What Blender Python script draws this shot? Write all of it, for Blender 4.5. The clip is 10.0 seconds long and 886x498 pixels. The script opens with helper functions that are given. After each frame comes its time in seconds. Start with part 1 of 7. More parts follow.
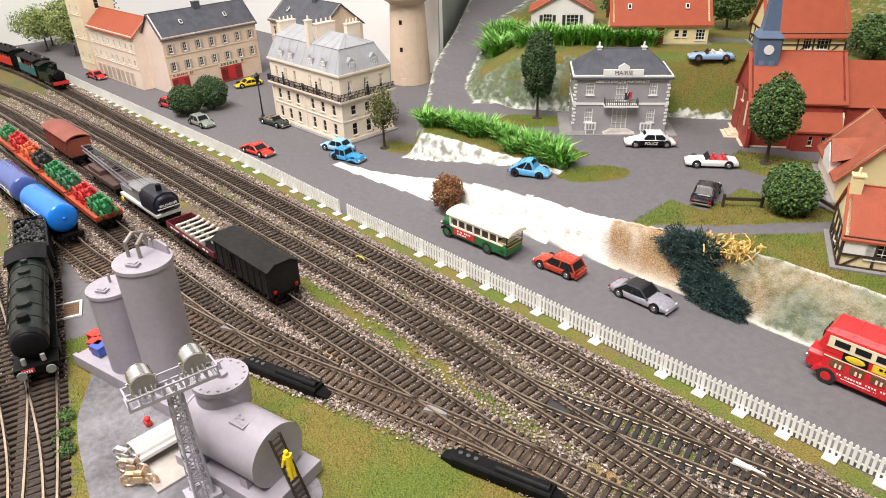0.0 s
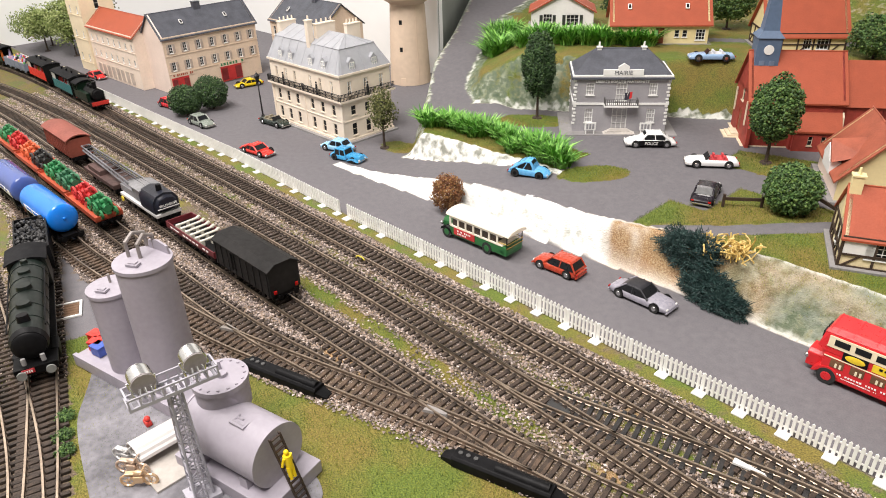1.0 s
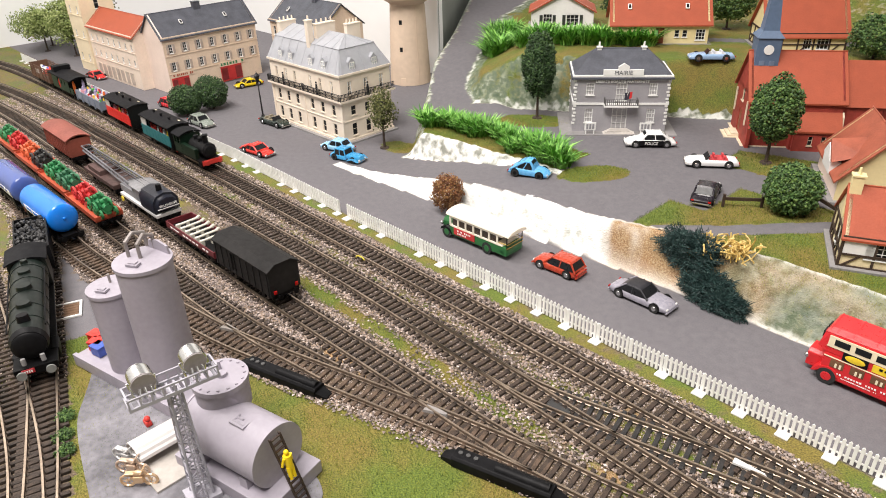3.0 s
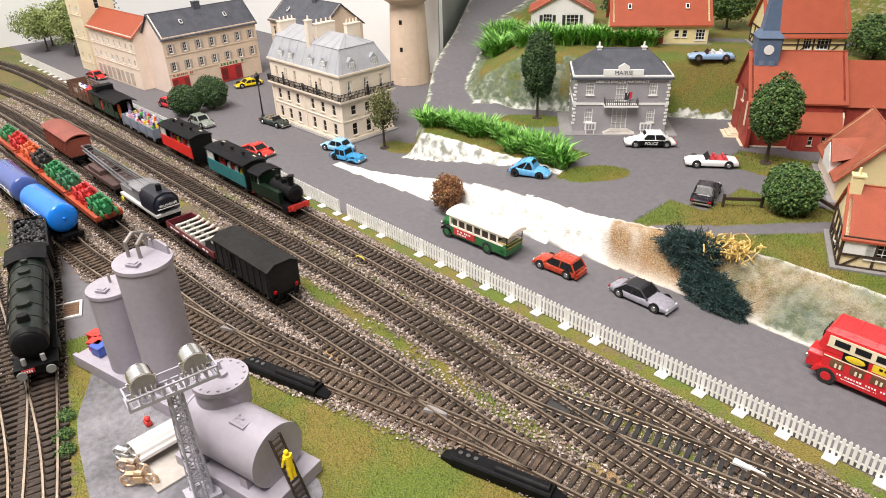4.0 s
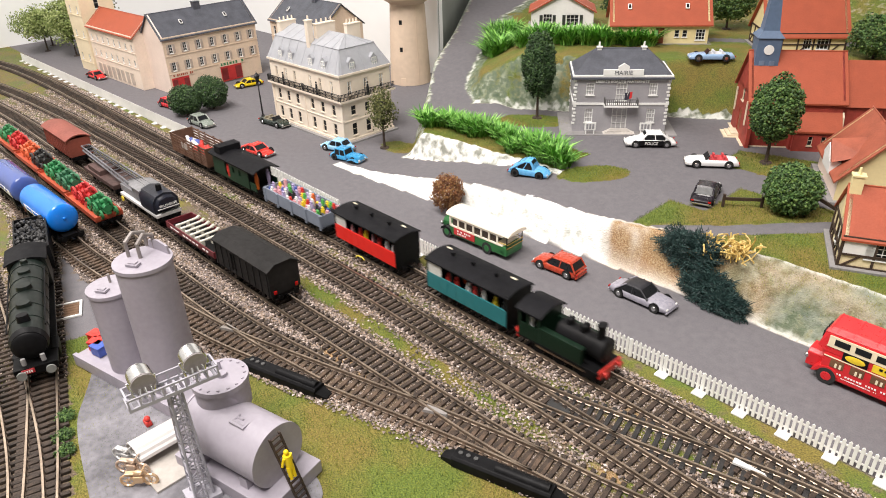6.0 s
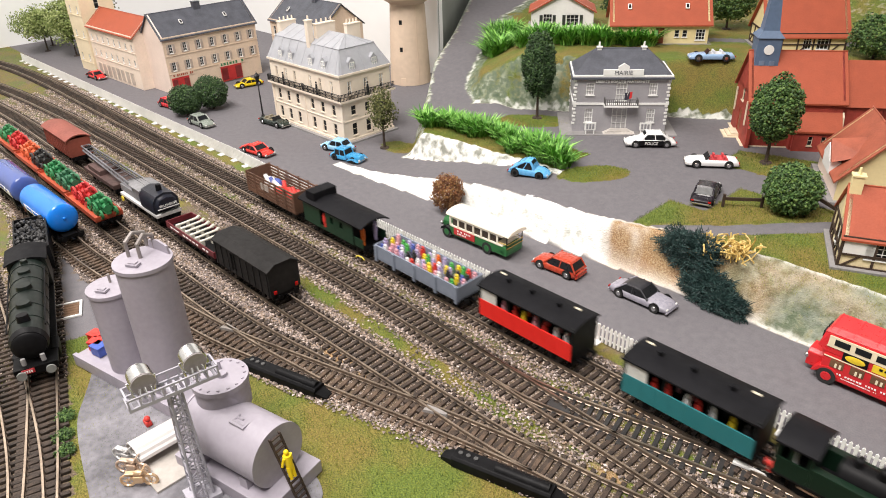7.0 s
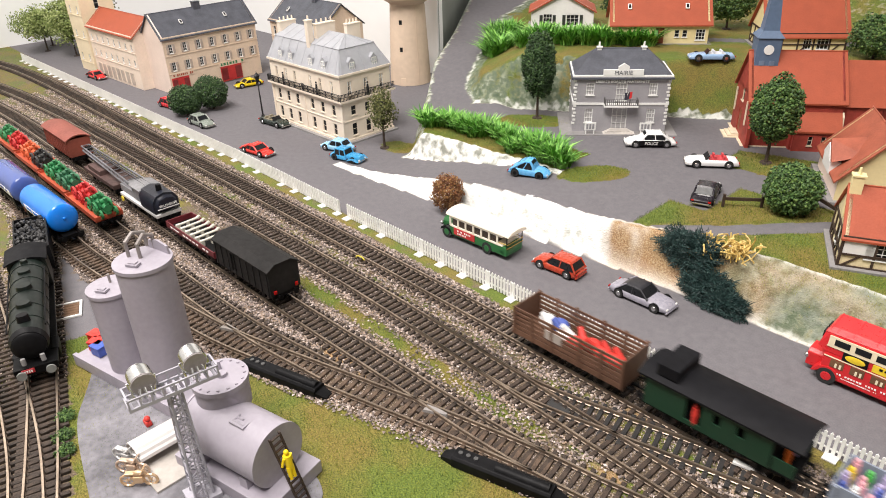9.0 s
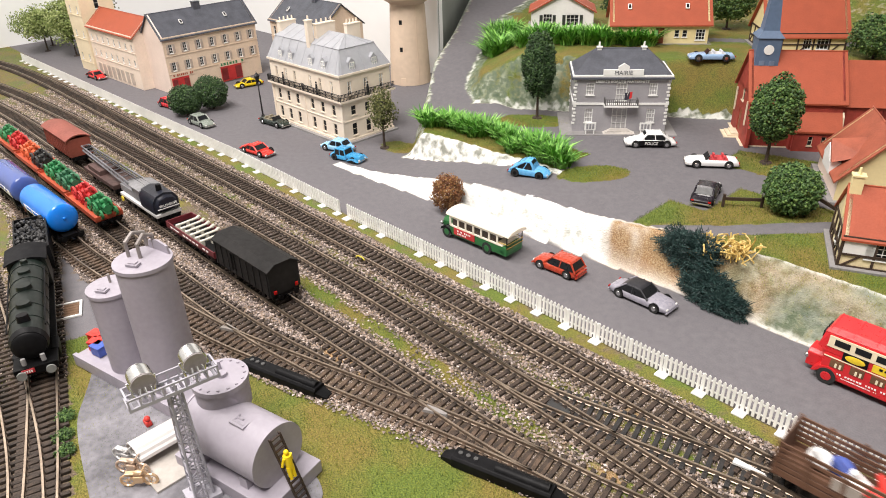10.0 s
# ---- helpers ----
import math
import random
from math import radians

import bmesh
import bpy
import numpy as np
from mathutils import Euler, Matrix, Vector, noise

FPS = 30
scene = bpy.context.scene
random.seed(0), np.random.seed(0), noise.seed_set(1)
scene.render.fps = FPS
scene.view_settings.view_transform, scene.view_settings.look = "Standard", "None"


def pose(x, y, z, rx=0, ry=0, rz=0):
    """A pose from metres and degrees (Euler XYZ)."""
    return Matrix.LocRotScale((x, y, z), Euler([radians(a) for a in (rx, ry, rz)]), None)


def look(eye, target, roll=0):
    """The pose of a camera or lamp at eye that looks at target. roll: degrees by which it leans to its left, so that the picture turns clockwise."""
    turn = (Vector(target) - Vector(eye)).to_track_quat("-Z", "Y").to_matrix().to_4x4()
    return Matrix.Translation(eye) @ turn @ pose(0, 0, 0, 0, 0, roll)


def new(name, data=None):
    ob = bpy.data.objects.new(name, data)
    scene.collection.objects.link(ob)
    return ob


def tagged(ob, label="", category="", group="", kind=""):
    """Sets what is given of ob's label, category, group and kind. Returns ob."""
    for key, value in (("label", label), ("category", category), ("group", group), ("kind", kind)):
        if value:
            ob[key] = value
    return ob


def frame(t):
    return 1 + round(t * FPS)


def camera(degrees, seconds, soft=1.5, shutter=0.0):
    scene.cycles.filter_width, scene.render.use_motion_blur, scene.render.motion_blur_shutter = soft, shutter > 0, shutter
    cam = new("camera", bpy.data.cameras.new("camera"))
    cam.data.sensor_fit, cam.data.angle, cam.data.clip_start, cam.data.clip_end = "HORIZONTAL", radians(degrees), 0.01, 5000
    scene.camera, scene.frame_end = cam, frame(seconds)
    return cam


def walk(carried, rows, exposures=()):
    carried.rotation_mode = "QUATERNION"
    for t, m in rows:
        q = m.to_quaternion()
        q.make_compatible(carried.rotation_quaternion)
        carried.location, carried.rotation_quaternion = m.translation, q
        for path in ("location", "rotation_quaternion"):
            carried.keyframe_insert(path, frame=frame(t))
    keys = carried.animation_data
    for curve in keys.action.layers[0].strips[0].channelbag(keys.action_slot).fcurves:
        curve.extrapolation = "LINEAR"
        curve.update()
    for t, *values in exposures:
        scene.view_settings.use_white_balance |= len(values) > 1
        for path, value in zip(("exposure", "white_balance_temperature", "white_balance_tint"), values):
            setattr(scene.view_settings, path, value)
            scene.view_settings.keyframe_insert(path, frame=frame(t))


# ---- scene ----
K = 0.001  # all modelling below is in millimetres of the layout; K turns them into metres


def at(x, y, z=0, rz=0, rx=0, ry=0):
    return pose(x * K, y * K, z * K, rx, ry, rz)


# the camera on its stand
cam = camera(66.05, 10.0, soft=1.0, shutter=0.5)
EYE = (0.0, 0.0, 0.3078)
YAW, DIP = radians(47.069), radians(28.963)
AIM = (EYE[0] - math.sin(YAW) * math.cos(DIP), EYE[1] + math.cos(YAW) * math.cos(DIP), EYE[2] - math.sin(DIP))
walk(cam, [(0.0, look(EYE, AIM, -1.874)), (10.0, look(EYE, AIM, -1.874))])

# light: a closed room; unseen ceiling panels added on the camera side
world = bpy.data.worlds.new("room_light")
scene.world = world
world.use_nodes = True
world.node_tree.nodes["Background"].inputs[0].default_value = (0.9, 0.95, 1.0, 1)
world.node_tree.nodes["Background"].inputs[1].default_value = 0.11
scene.view_settings.exposure = 0.0


def unseen_panel(x, y, z, sx, sy, power, colour=(1.0, 0.935, 0.885)):
    lamp = bpy.data.lights.new("unseen_panel", "AREA")
    lamp.shape, lamp.size, lamp.size_y, lamp.energy, lamp.color = "RECTANGLE", sx, sy, power, colour
    ob = new("unseen_panel", lamp)
    ob.matrix_world = pose(x, y, z)
    return tagged(ob, "unseen ceiling light panel added to light the layout", "lamp")


unseen_panel(-0.05, -0.40, 1.72, 1.2, 0.6, 63)
unseen_panel(-1.15, -0.15, 1.72, 1.2, 0.6, 28)


# ---- materials ----
def mat(name, colour, rough=0.6, metal=0.0, vary=0.12, grain=300.0, bump=0.15, tint=None, spec=0.5, big=None):
    """A painted or moulded surface: fine grain, larger patches, light relief."""
    m = bpy.data.materials.new(name)
    m.use_nodes = True
    n, l = m.node_tree.nodes, m.node_tree.links
    b = n["Principled BSDF"]
    tc = n.new("ShaderNodeTexCoord")
    fine, coarse = n.new("ShaderNodeTexNoise"), n.new("ShaderNodeTexNoise")
    fine.inputs["Scale"].default_value, fine.inputs["Detail"].default_value = grain, 4
    coarse.inputs["Scale"].default_value = big or grain / 9
    info = n.new("ShaderNodeObjectInfo")
    for t in (fine, coarse):
        l.new(tc.outputs["Object"], t.inputs["Vector"])
    mix = n.new("ShaderNodeMix")
    mix.data_type = "RGBA"
    c2 = tint or tuple(max(0.0, v * (1 - 2.2 * vary)) for v in colour)
    mix.inputs[6].default_value = (*[min(1, v * (1 + vary)) for v in colour], 1)
    mix.inputs[7].default_value = (*c2, 1)
    add = n.new("ShaderNodeMath")
    add.operation = "MULTIPLY_ADD"
    l.new(fine.outputs["Fac"], add.inputs[0])
    add.inputs[1].default_value = 0.6
    l.new(coarse.outputs["Fac"], add.inputs[2])
    ramp = n.new("ShaderNodeMapRange")
    ramp.inputs[1].default_value, ramp.inputs[2].default_value = 0.55, 1.05
    l.new(add.outputs[0], ramp.inputs[0])
    l.new(ramp.outputs[0], mix.inputs[0])
    l.new(mix.outputs[2], b.inputs["Base Color"])
    b.inputs["Metallic"].default_value = metal
    b.inputs["Specular IOR Level"].default_value = spec
    rr = n.new("ShaderNodeMapRange")
    rr.inputs[3].default_value, rr.inputs[4].default_value = max(0.02, rough - 0.1), min(1, rough + 0.1)
    l.new(fine.outputs["Fac"], rr.inputs[0])
    l.new(rr.outputs[0], b.inputs["Roughness"])
    if bump:
        bp = n.new("ShaderNodeBump")
        bp.inputs["Strength"].default_value, bp.inputs["Distance"].default_value = bump, 0.0006
        l.new(fine.outputs["Fac"], bp.inputs["Height"])
        l.new(bp.outputs[0], b.inputs["Normal"])
    return m


M = {}


def paint(name, *a, **k):
    if name not in M:
        M[name] = mat(name, *a, **k)
    return M[name]


WHITE = paint("white_plastic", (0.82, 0.82, 0.80), 0.45, vary=0.04, bump=0.05)
BLACK = paint("black_plastic", (0.008, 0.008, 0.009), 0.5, vary=0.3, bump=0.1, spec=0.12)
TYRE = paint("tyre_rubber", (0.02, 0.02, 0.02), 0.8, vary=0.2, bump=0.1)
GLASS = paint("dark_window_glass", (0.012, 0.013, 0.015), 0.3, vary=0.1, bump=0.0, spec=0.25)
CHROME = paint("bright_metal", (0.7, 0.7, 0.7), 0.22, 1.0, vary=0.05, bump=0.02)
RAIL = paint("rail_steel", (0.40, 0.32, 0.25), 0.36, 0.85, vary=0.2, grain=500, bump=0.1)
SLEEPER = paint("sleeper_plastic", (0.052, 0.034, 0.024), 0.75, vary=0.4, grain=900, bump=0.5)
CREAM = paint("cream_plastic", (0.72, 0.58, 0.45), 0.6, vary=0.06, bump=0.08)
SLATE = paint("slate_roof", (0.075, 0.08, 0.10), 0.6, vary=0.15, grain=700, bump=0.3)
TILE = paint("orange_roof", (0.36, 0.072, 0.03), 0.65, vary=0.05, grain=700, bump=0.3)
BRICK = paint("red_brick", (0.36, 0.05, 0.035), 0.65, vary=0.14, grain=900, bump=0.35)
GREYP = paint("grey_plastic", (0.335, 0.31, 0.36), 0.45, vary=0.06, bump=0.06)


# ---- mesh helpers, in millimetres ----
def box(bm, c, s, rz=0.0, bev=0.0, m=None):
    r = bmesh.ops.create_cube(bm, size=1.0)
    t = Matrix.Translation(c) @ Matrix.Rotation(radians(rz), 4, "Z") @ Matrix.Diagonal((*s, 1))
    bmesh.ops.transform(bm, matrix=(m @ t) if m else t, verts=r["verts"])
    if bev:
        es = list({e for v in r["verts"] for e in v.link_edges})
        bmesh.ops.bevel(bm, geom=es, offset=bev, segments=2, affect="EDGES", profile=0.6)


def rod(bm, a, b, r0, r1=None, n=10, caps=True):
    a, b = Vector(a), Vector(b)
    d = b - a
    t = Matrix.Translation((a + b) / 2) @ d.to_track_quat("Z", "Y").to_matrix().to_4x4()
    bmesh.ops.create_cone(bm, cap_ends=caps, segments=n, radius1=r0, radius2=r0 if r1 is None else r1, depth=d.length, matrix=t)


def ball(bm, c, r, s=(1, 1, 1), u=12, v=8):
    bmesh.ops.create_uvsphere(bm, u_segments=u, v_segments=v, radius=r, matrix=Matrix.Translation(c) @ Matrix.Diagonal((*s, 1)))


def prism(bm, prof, a, b, axis="x", taper=0.0, bev=0.0):
    """A closed profile pushed from a to b along an axis; the profile's pairs are the other two coordinates."""
    def put(p, k):
        return {"x": (k, p[0], p[1]), "y": (p[0], k, p[1]), "z": (p[0], p[1], k)}[axis]
    v0 = [bm.verts.new(put(p, a)) for p in prof]
    v1 = [bm.verts.new(put(p, b)) for p in prof]
    fs = [bm.faces.new(v0), bm.faces.new(v1[::-1])]
    for i in range(len(prof)):
        j = (i + 1) % len(prof)
        fs.append(bm.faces.new((v0[j], v0[i], v1[i], v1[j])))
    bmesh.ops.recalc_face_normals(bm, faces=fs)
    if bev:
        es = list({e for f in fs for e in f.edges})
        bmesh.ops.bevel(bm, geom=es, offset=bev, segments=2, affect="EDGES", profile=0.6)


def hull(bm, pts):
    """The convex body round some points."""
    vs = [bm.verts.new(p) for p in pts]
    r = bmesh.ops.convex_hull(bm, input=vs)
    bmesh.ops.delete(bm, geom=[g for g in set(r["geom_interior"] + r["geom_unused"]) if isinstance(g, bmesh.types.BMVert) and g.is_valid], context="VERTS")


def mesh_of(name, bm, material, smooth=False):
    bmesh.ops.scale(bm, vec=(K, K, K), verts=bm.verts)
    me = bpy.data.meshes.new(name)
    bm.to_mesh(me)
    bm.free()
    if smooth:
        me.shade_smooth()
        me.set_sharp_from_angle(angle=radians(38))
    me.materials.append(material)
    return me


def part(name, bm, material, parent=None, label="", smooth=False, m=None):
    ob = new(name, mesh_of(name, bm, material, smooth))
    ob.parent = parent
    if m is not None:
        ob.matrix_basis = m
    if label:
        ob["label"] = label
    return ob


def piece(name, mesh, parent, m):
    ob = new(name, mesh)
    ob.parent = parent
    ob.matrix_basis = m
    return ob


def thing(name, m, label, category, group="", kind=""):
    ob = new(name)
    ob.empty_display_size = 0.01
    ob.matrix_world = m
    return tagged(ob, label, category, group, kind)


def B():
    return bmesh.new()


def smooth01(t):
    t = min(1.0, max(0.0, t))
    return t * t * (3 - 2 * t)


# ---- the ground ----
def edge_y(x):  # foot of the white bank along the lower road
    return 433 + min(27, max(0.0, (x + 640) * 0.066))


def ramp_z(x):  # height of the upper road and the square
    return 34 * smooth01((x + 650) / 270) + 6 * smooth01((x + 260) / 120)


def lean(x):
    return 14 + 22 * smooth01((x + 330) / 130)


def between(v, xs, ys):
    """A value read off a broken line."""
    if v <= xs[0]:
        return ys[0]
    for a, b, p, q in zip(xs, xs[1:], ys, ys[1:]):
        if v < b:
            return p + (q - p) * (v - a) / (b - a)
    return ys[-1]


def cliff_d(x, y):
    """How far inside the left drop of the climbing road a spot lies."""
    d = x + y + 78 - 0.25 * max(0.0, y - 560)
    return d - between(y, (540, 627, 716, 812, 990), (-5, -20, -33, -20, -14))


def mound_d(x, y):
    """How far inside the hill's left foot a spot lies."""
    d = x + y + 78 - 0.25 * max(0.0, y - 560)
    return d - between(y, (640, 660, 690, 775, 919, 1014), (78, 60, 54, 65, 90, 150))


def mound_y(x):  # front foot of the hill
    return 690 + (x + 511) * 0.6


def rocky_y(x):  # foot of the small white rock face under the hedge
    return between(x, (-640, -603, -519, -443, -390), (484, 503, 516, 522, 528))


def rocky_w(x):  # how far back its top edge lies
    return between(x, (-640, -603, -560, -443, -390), (8, 9, 10, 6, 4))


def hill_top(x, y):
    return 99 - 34 * smooth01((120 - mound_d(x, y)) / 110)


def ground_z(x, y):
    bank = smooth01((y - edge_y(x)) / lean(x))
    low = ramp_z(x) * bank
    cd, md = cliff_d(x, y), mound_d(x, y)
    inside = smooth01((cd + between(y, (500, 545, 620), (20, 9, 0))) / between(y, (500, 545, 620), (42, 28, 15)))
    rock = smooth01((y - rocky_y(x)) / rocky_w(x))
    if x > -380:
        rock = bank
    road = 36 + max(0.0, y - 610) * 0.17 * smooth01((95 - md) / 60)
    z = low + (max(low, min(road, 110) if y > 540 else 36) - low) * rock * inside
    mound = smooth01((y - mound_y(x)) / 40) * smooth01(md / 36)
    top = hill_top(x, y)
    z = z + (top - z) * mound if z < top else z
    z += 130 * smooth01((y - 1000 - max(0.0, (-330 - x)) * 0.6) / 230) * smooth01((x + 700) / 200)
    return z


def zones(x, y):
    """asphalt, grass, white plaster: what covers the ground there."""
    w = 5 * noise.noise((x / 22, y / 22, 0)) + 3 * noise.noise((x / 7, y / 7, 3))
    e = edge_y(x)
    if y < 362:
        if y > 344 + w * 0.9:
            return 0, 0.62 + 0.07 * w, 0
        if 294 + w * 0.6 < y < 308 or 246 < y < 262 + w * 0.6:
            lush = 0.35 * smooth01((x + 470) / 40) * smooth01((-180 - x) / 60) if y < 270 else 0.0
            return 0, 0.42 + 0.08 * w + lush, 0
        shed = 47 - 0.29 * (x + 459)
        front = 168 + 0.305 * (x + 418) if x > -480 else 143 + 0.05 * (x + 582)
        if y < front - 21 + w and y > shed + 15 + w * 0.4:
            if x < -522 + 0.4 * (y - 60):
                return 1, 0, 0
            return 0, 0.9, 0
        if y <= shed + 15:
            return 0, 0.5 if x < -480 else 0.1, 0
        return 0, 0, 0
    if y < e and x > -1500:
        return 1, 0, 0
    if x > -660 and y < e + lean(x) * 1.02 + w * 0.2:
        t = smooth01((x + 300 + 5 * w) / 34)
        u = smooth01((x + 185 + 6 * w) / 50)
        foot = smooth01(1 - (y - e) / 9)
        crest = smooth01((y - e - lean(x) * 0.88) / (lean(x) * 0.1))
        return 0, (0.12 + 0.22 * u) * t, 1 - t * (0.98 - 0.12 * u - 0.45 * foot - 0.5 * crest)
    cd, md = cliff_d(x, y), mound_d(x, y)
    if cd < -1:
        if ((x + 640) / 30) ** 2 + ((y - 528) / 20) ** 2 < 1 + 0.06 * w:
            return 0, 0.9, 0
        if y > 560 + w or y < rocky_y(x) or x < -610 or cd < -24:
            return 1, 0, 0
        return 0, 0.1, 0.85
    rf, rw = rocky_y(x), rocky_w(x)
    if -640 < x < -388 and rf - 1 + w * 0.15 < y < rf + rw + 3 + w * 0.5:
        return 0, 0.05, 0.95
    if cd < 19 + 1.4 * w and y > rf:
        return 0, 0.28 + 0.05 * w, 0.5 + 0.06 * w
    if x < -395 and rf + rw < y < 571 + (x + 606) * 0.1 + w:
        return 0, 1, 0
    hx, hy = (x + 362) * 0.61 + (y - 548) * 0.79, -(x + 362) * 0.79 + (y - 548) * 0.61
    if (hx / 37) ** 2 + (hy / 21) ** 2 < 1 + 0.03 * w:
        return 0, 1, 0
    gx, gy = (x + 512) * 0.77 + (y - 638) * 0.64, -(x + 512) * 0.64 + (y - 638) * 0.77
    if (gx / 46) ** 2 + (gy / 24) ** 2 < 1 + 0.04 * w and x < -462:
        return 0, 1, 0
    yf = mound_y(x)
    if y > yf + w * 0.5 and md > w * 0.5:
        k = min((y - yf) / 48, md / 34)
        if k < 0.17 + w * 0.03:
            return 0, 0.12, 0.62 + 0.05 * w
        if k < 0.75 + w * 0.07:
            return 0, 0.34 + 0.06 * w + 0.4 * smooth01((x + 440) / 40), 0.05
        if 860 < y - 0.55 * (x + 500) < 885 and x > -620:
            return 1, 0, 0
        return 0, 1 if y < 1020 else 0.6, 0 if y < 1020 else 0.4
    # lawns in front of the cottages
    if x > (-275 if y < 545 else -240) and y < 585 + (x + 245) * 0.1 + w * 0.4 and y > e + lean(x):
        if 545 < y - 0.9 * (x + 165) < 572 and x > -260:
            return 1, 0, 0
        return 0, 1, 0
    if x > -240 and 585 < y < 612 + w * 0.3 and x < -150:
        return 0, 1, 0
    if x > -285 and 655 + w * 0.3 < y < 705 + (x + 285) * 0.3:
        return 0, 1, 0
    return 1, 0, 0


BARE = ((-347, 214, 17, 6), (-142, 255, 15, 6), (-159, 312, 10, 4), (-121, 313, 14, 3.5), (-284, 258, 9, 4), (-313, 212, 10, 4))


def bare(x, y):
    """Patches of rusty earth without ballast: place, half length, half width."""
    q = 0.35 * noise.noise((x / 6, y / 6, 2))
    return any(((x - a) / ra) ** 2 + ((y - b) / rb) ** 2 < 1 + q for a, b, ra, rb in BARE)


def moss(x, y):
    """Where rock faces are washed with grey-green paint."""
    if y < 362:
        return 0.1 if bare(x, y) else 0.0
    cd, md = cliff_d(x, y), mound_d(x, y)
    if y > mound_y(x) and md > -4:
        return 1.0 - 0.7 * smooth01((y - 1000) / 60)
    if x > -330 and edge_y(x) < y < edge_y(x) + lean(x):
        return 0.37 * smooth01((x + 225) / 60) + 0.13 + 0.08 * noise.noise((x / 18, y / 18, 4))
    if -640 < x < -388 and rocky_y(x) - 2 < y < rocky_y(x) + rocky_w(x) + 4:
        return 0.45
    return 0.6 if -24 < cd < 26 and y > rocky_y(x) else 0.0


def ground_material():
    m = bpy.data.materials.new("layout_ground")
    m.use_nodes = True
    n, l = m.node_tree.nodes, m.node_tree.links
    b = n["Principled BSDF"]
    tc = n.new("ShaderNodeTexCoord")

    def nz(scale, detail=5):
        t = n.new("ShaderNodeTexNoise")
        t.inputs["Scale"].default_value, t.inputs["Detail"].default_value = scale, detail
        l.new(tc.outputs["Object"], t.inputs["Vector"])
        return t.outputs["Fac"]

    def ramp(src, stops):
        r = n.new("ShaderNodeValToRGB")
        while len(r.color_ramp.elements) < len(stops):
            r.color_ramp.elements.new(0.5)
        for el, (p, c) in zip(r.color_ramp.elements, stops):
            el.position, el.color = p, (*c, 1)
        l.new(src, r.inputs[0])
        return r.outputs[0]

    def mix(f, a, c):
        x = n.new("ShaderNodeMix")
        x.data_type = "RGBA"
        l.new(f, x.inputs[0]), l.new(a, x.inputs[6]), l.new(c, x.inputs[7])
        return x.outputs[2]
    at_ = n.new("ShaderNodeVertexColor")
    at_.layer_name = "cover"
    sep = n.new("ShaderNodeSeparateColor")
    l.new(at_.outputs["Color"], sep.inputs[0])
    fine, mid, wide = nz(900), nz(160), nz(28)
    earth = ramp(fine, [(0.3, (0.05, 0.036, 0.025)), (0.5, (0.13, 0.095, 0.062)), (0.7, (0.27, 0.21, 0.15))])
    tar = mix(wide, ramp(fine, [(0.3, (0.100, 0.095, 0.105)), (0.68, (0.158, 0.150, 0.163))]), ramp(mid, [(0.3, (0.118, 0.112, 0.122)), (0.7, (0.165, 0.156, 0.168))]))
    patch = n.new("ShaderNodeMapRange")
    patch.inputs[1].default_value, patch.inputs[2].default_value = 0.40, 0.60
    l.new(nz(20, 3), patch.inputs[0])
    grass = mix(patch.outputs[0], ramp(fine, [(0.3, (0.075, 0.058, 0.012)), (0.7, (0.27, 0.215, 0.045))]), ramp(fine, [(0.3, (0.035, 0.062, 0.008)), (0.7, (0.17, 0.22, 0.028))]))
    plaster = ramp(mid, [(0.30, (0.62, 0.64, 0.58)), (0.48, (0.88, 0.88, 0.86)), (0.7, (0.92, 0.92, 0.91))])
    wash = ramp(mid, [(0.32, (0.065, 0.10, 0.055)), (0.5, (0.115, 0.15, 0.085)), (0.72, (0.34, 0.38, 0.29))])
    crag = ramp(nz(110, 8), [(0.36, (0.16, 0.17, 0.13)), (0.47, (0.52, 0.53, 0.48)), (0.56, (0.86, 0.86, 0.83))])
    tan = mix(nz(45, 3), ramp(fine, [(0.3, (0.20, 0.085, 0.035)), (0.5, (0.38, 0.20, 0.09)), (0.7, (0.50, 0.36, 0.21))]), ramp(fine, [(0.3, (0.15, 0.10, 0.04)), (0.5, (0.29, 0.215, 0.095)), (0.7, (0.48, 0.41, 0.26))]))
    rocky = n.new("ShaderNodeMapRange")
    rocky.inputs[1].default_value, rocky.inputs[2].default_value = 0.02, 0.12
    l.new(at_.outputs["Alpha"], rocky.inputs[0])
    earth = mix(rocky.outputs[0], earth, tan)
    ms = n.new("ShaderNodeMath")
    ms.operation = "MULTIPLY_ADD"
    l.new(wide, ms.inputs[0])
    ms.inputs[1].default_value = 0.8
    l.new(at_.outputs["Alpha"], ms.inputs[2])
    mr = n.new("ShaderNodeMapRange")
    mr.inputs[1].default_value, mr.inputs[2].default_value = 0.62, 0.98
    l.new(ms.outputs[0], mr.inputs[0])
    earth = mix(mr.outputs[0], earth, wash)
    crg = n.new("ShaderNodeMapRange")
    crg.inputs[1].default_value, crg.inputs[2].default_value = 0.40, 0.46
    l.new(at_.outputs["Alpha"], crg.inputs[0])
    c = mix(sep.outputs[2], earth, mix(crg.outputs[0], plaster, crag))
    gm = n.new("ShaderNodeMath")
    gm.operation = "MULTIPLY_ADD"
    l.new(mid, gm.inputs[0])
    gm.inputs[1].default_value = 0.7
    l.new(sep.outputs[1], gm.inputs[2])
    gs = n.new("ShaderNodeMapRange")
    gs.inputs[1].default_value, gs.inputs[2].default_value = 0.72, 0.92
    l.new(gm.outputs[0], gs.inputs[0])
    c = mix(gs.outputs[0], c, grass)
    c = mix(sep.outputs[0], c, tar)
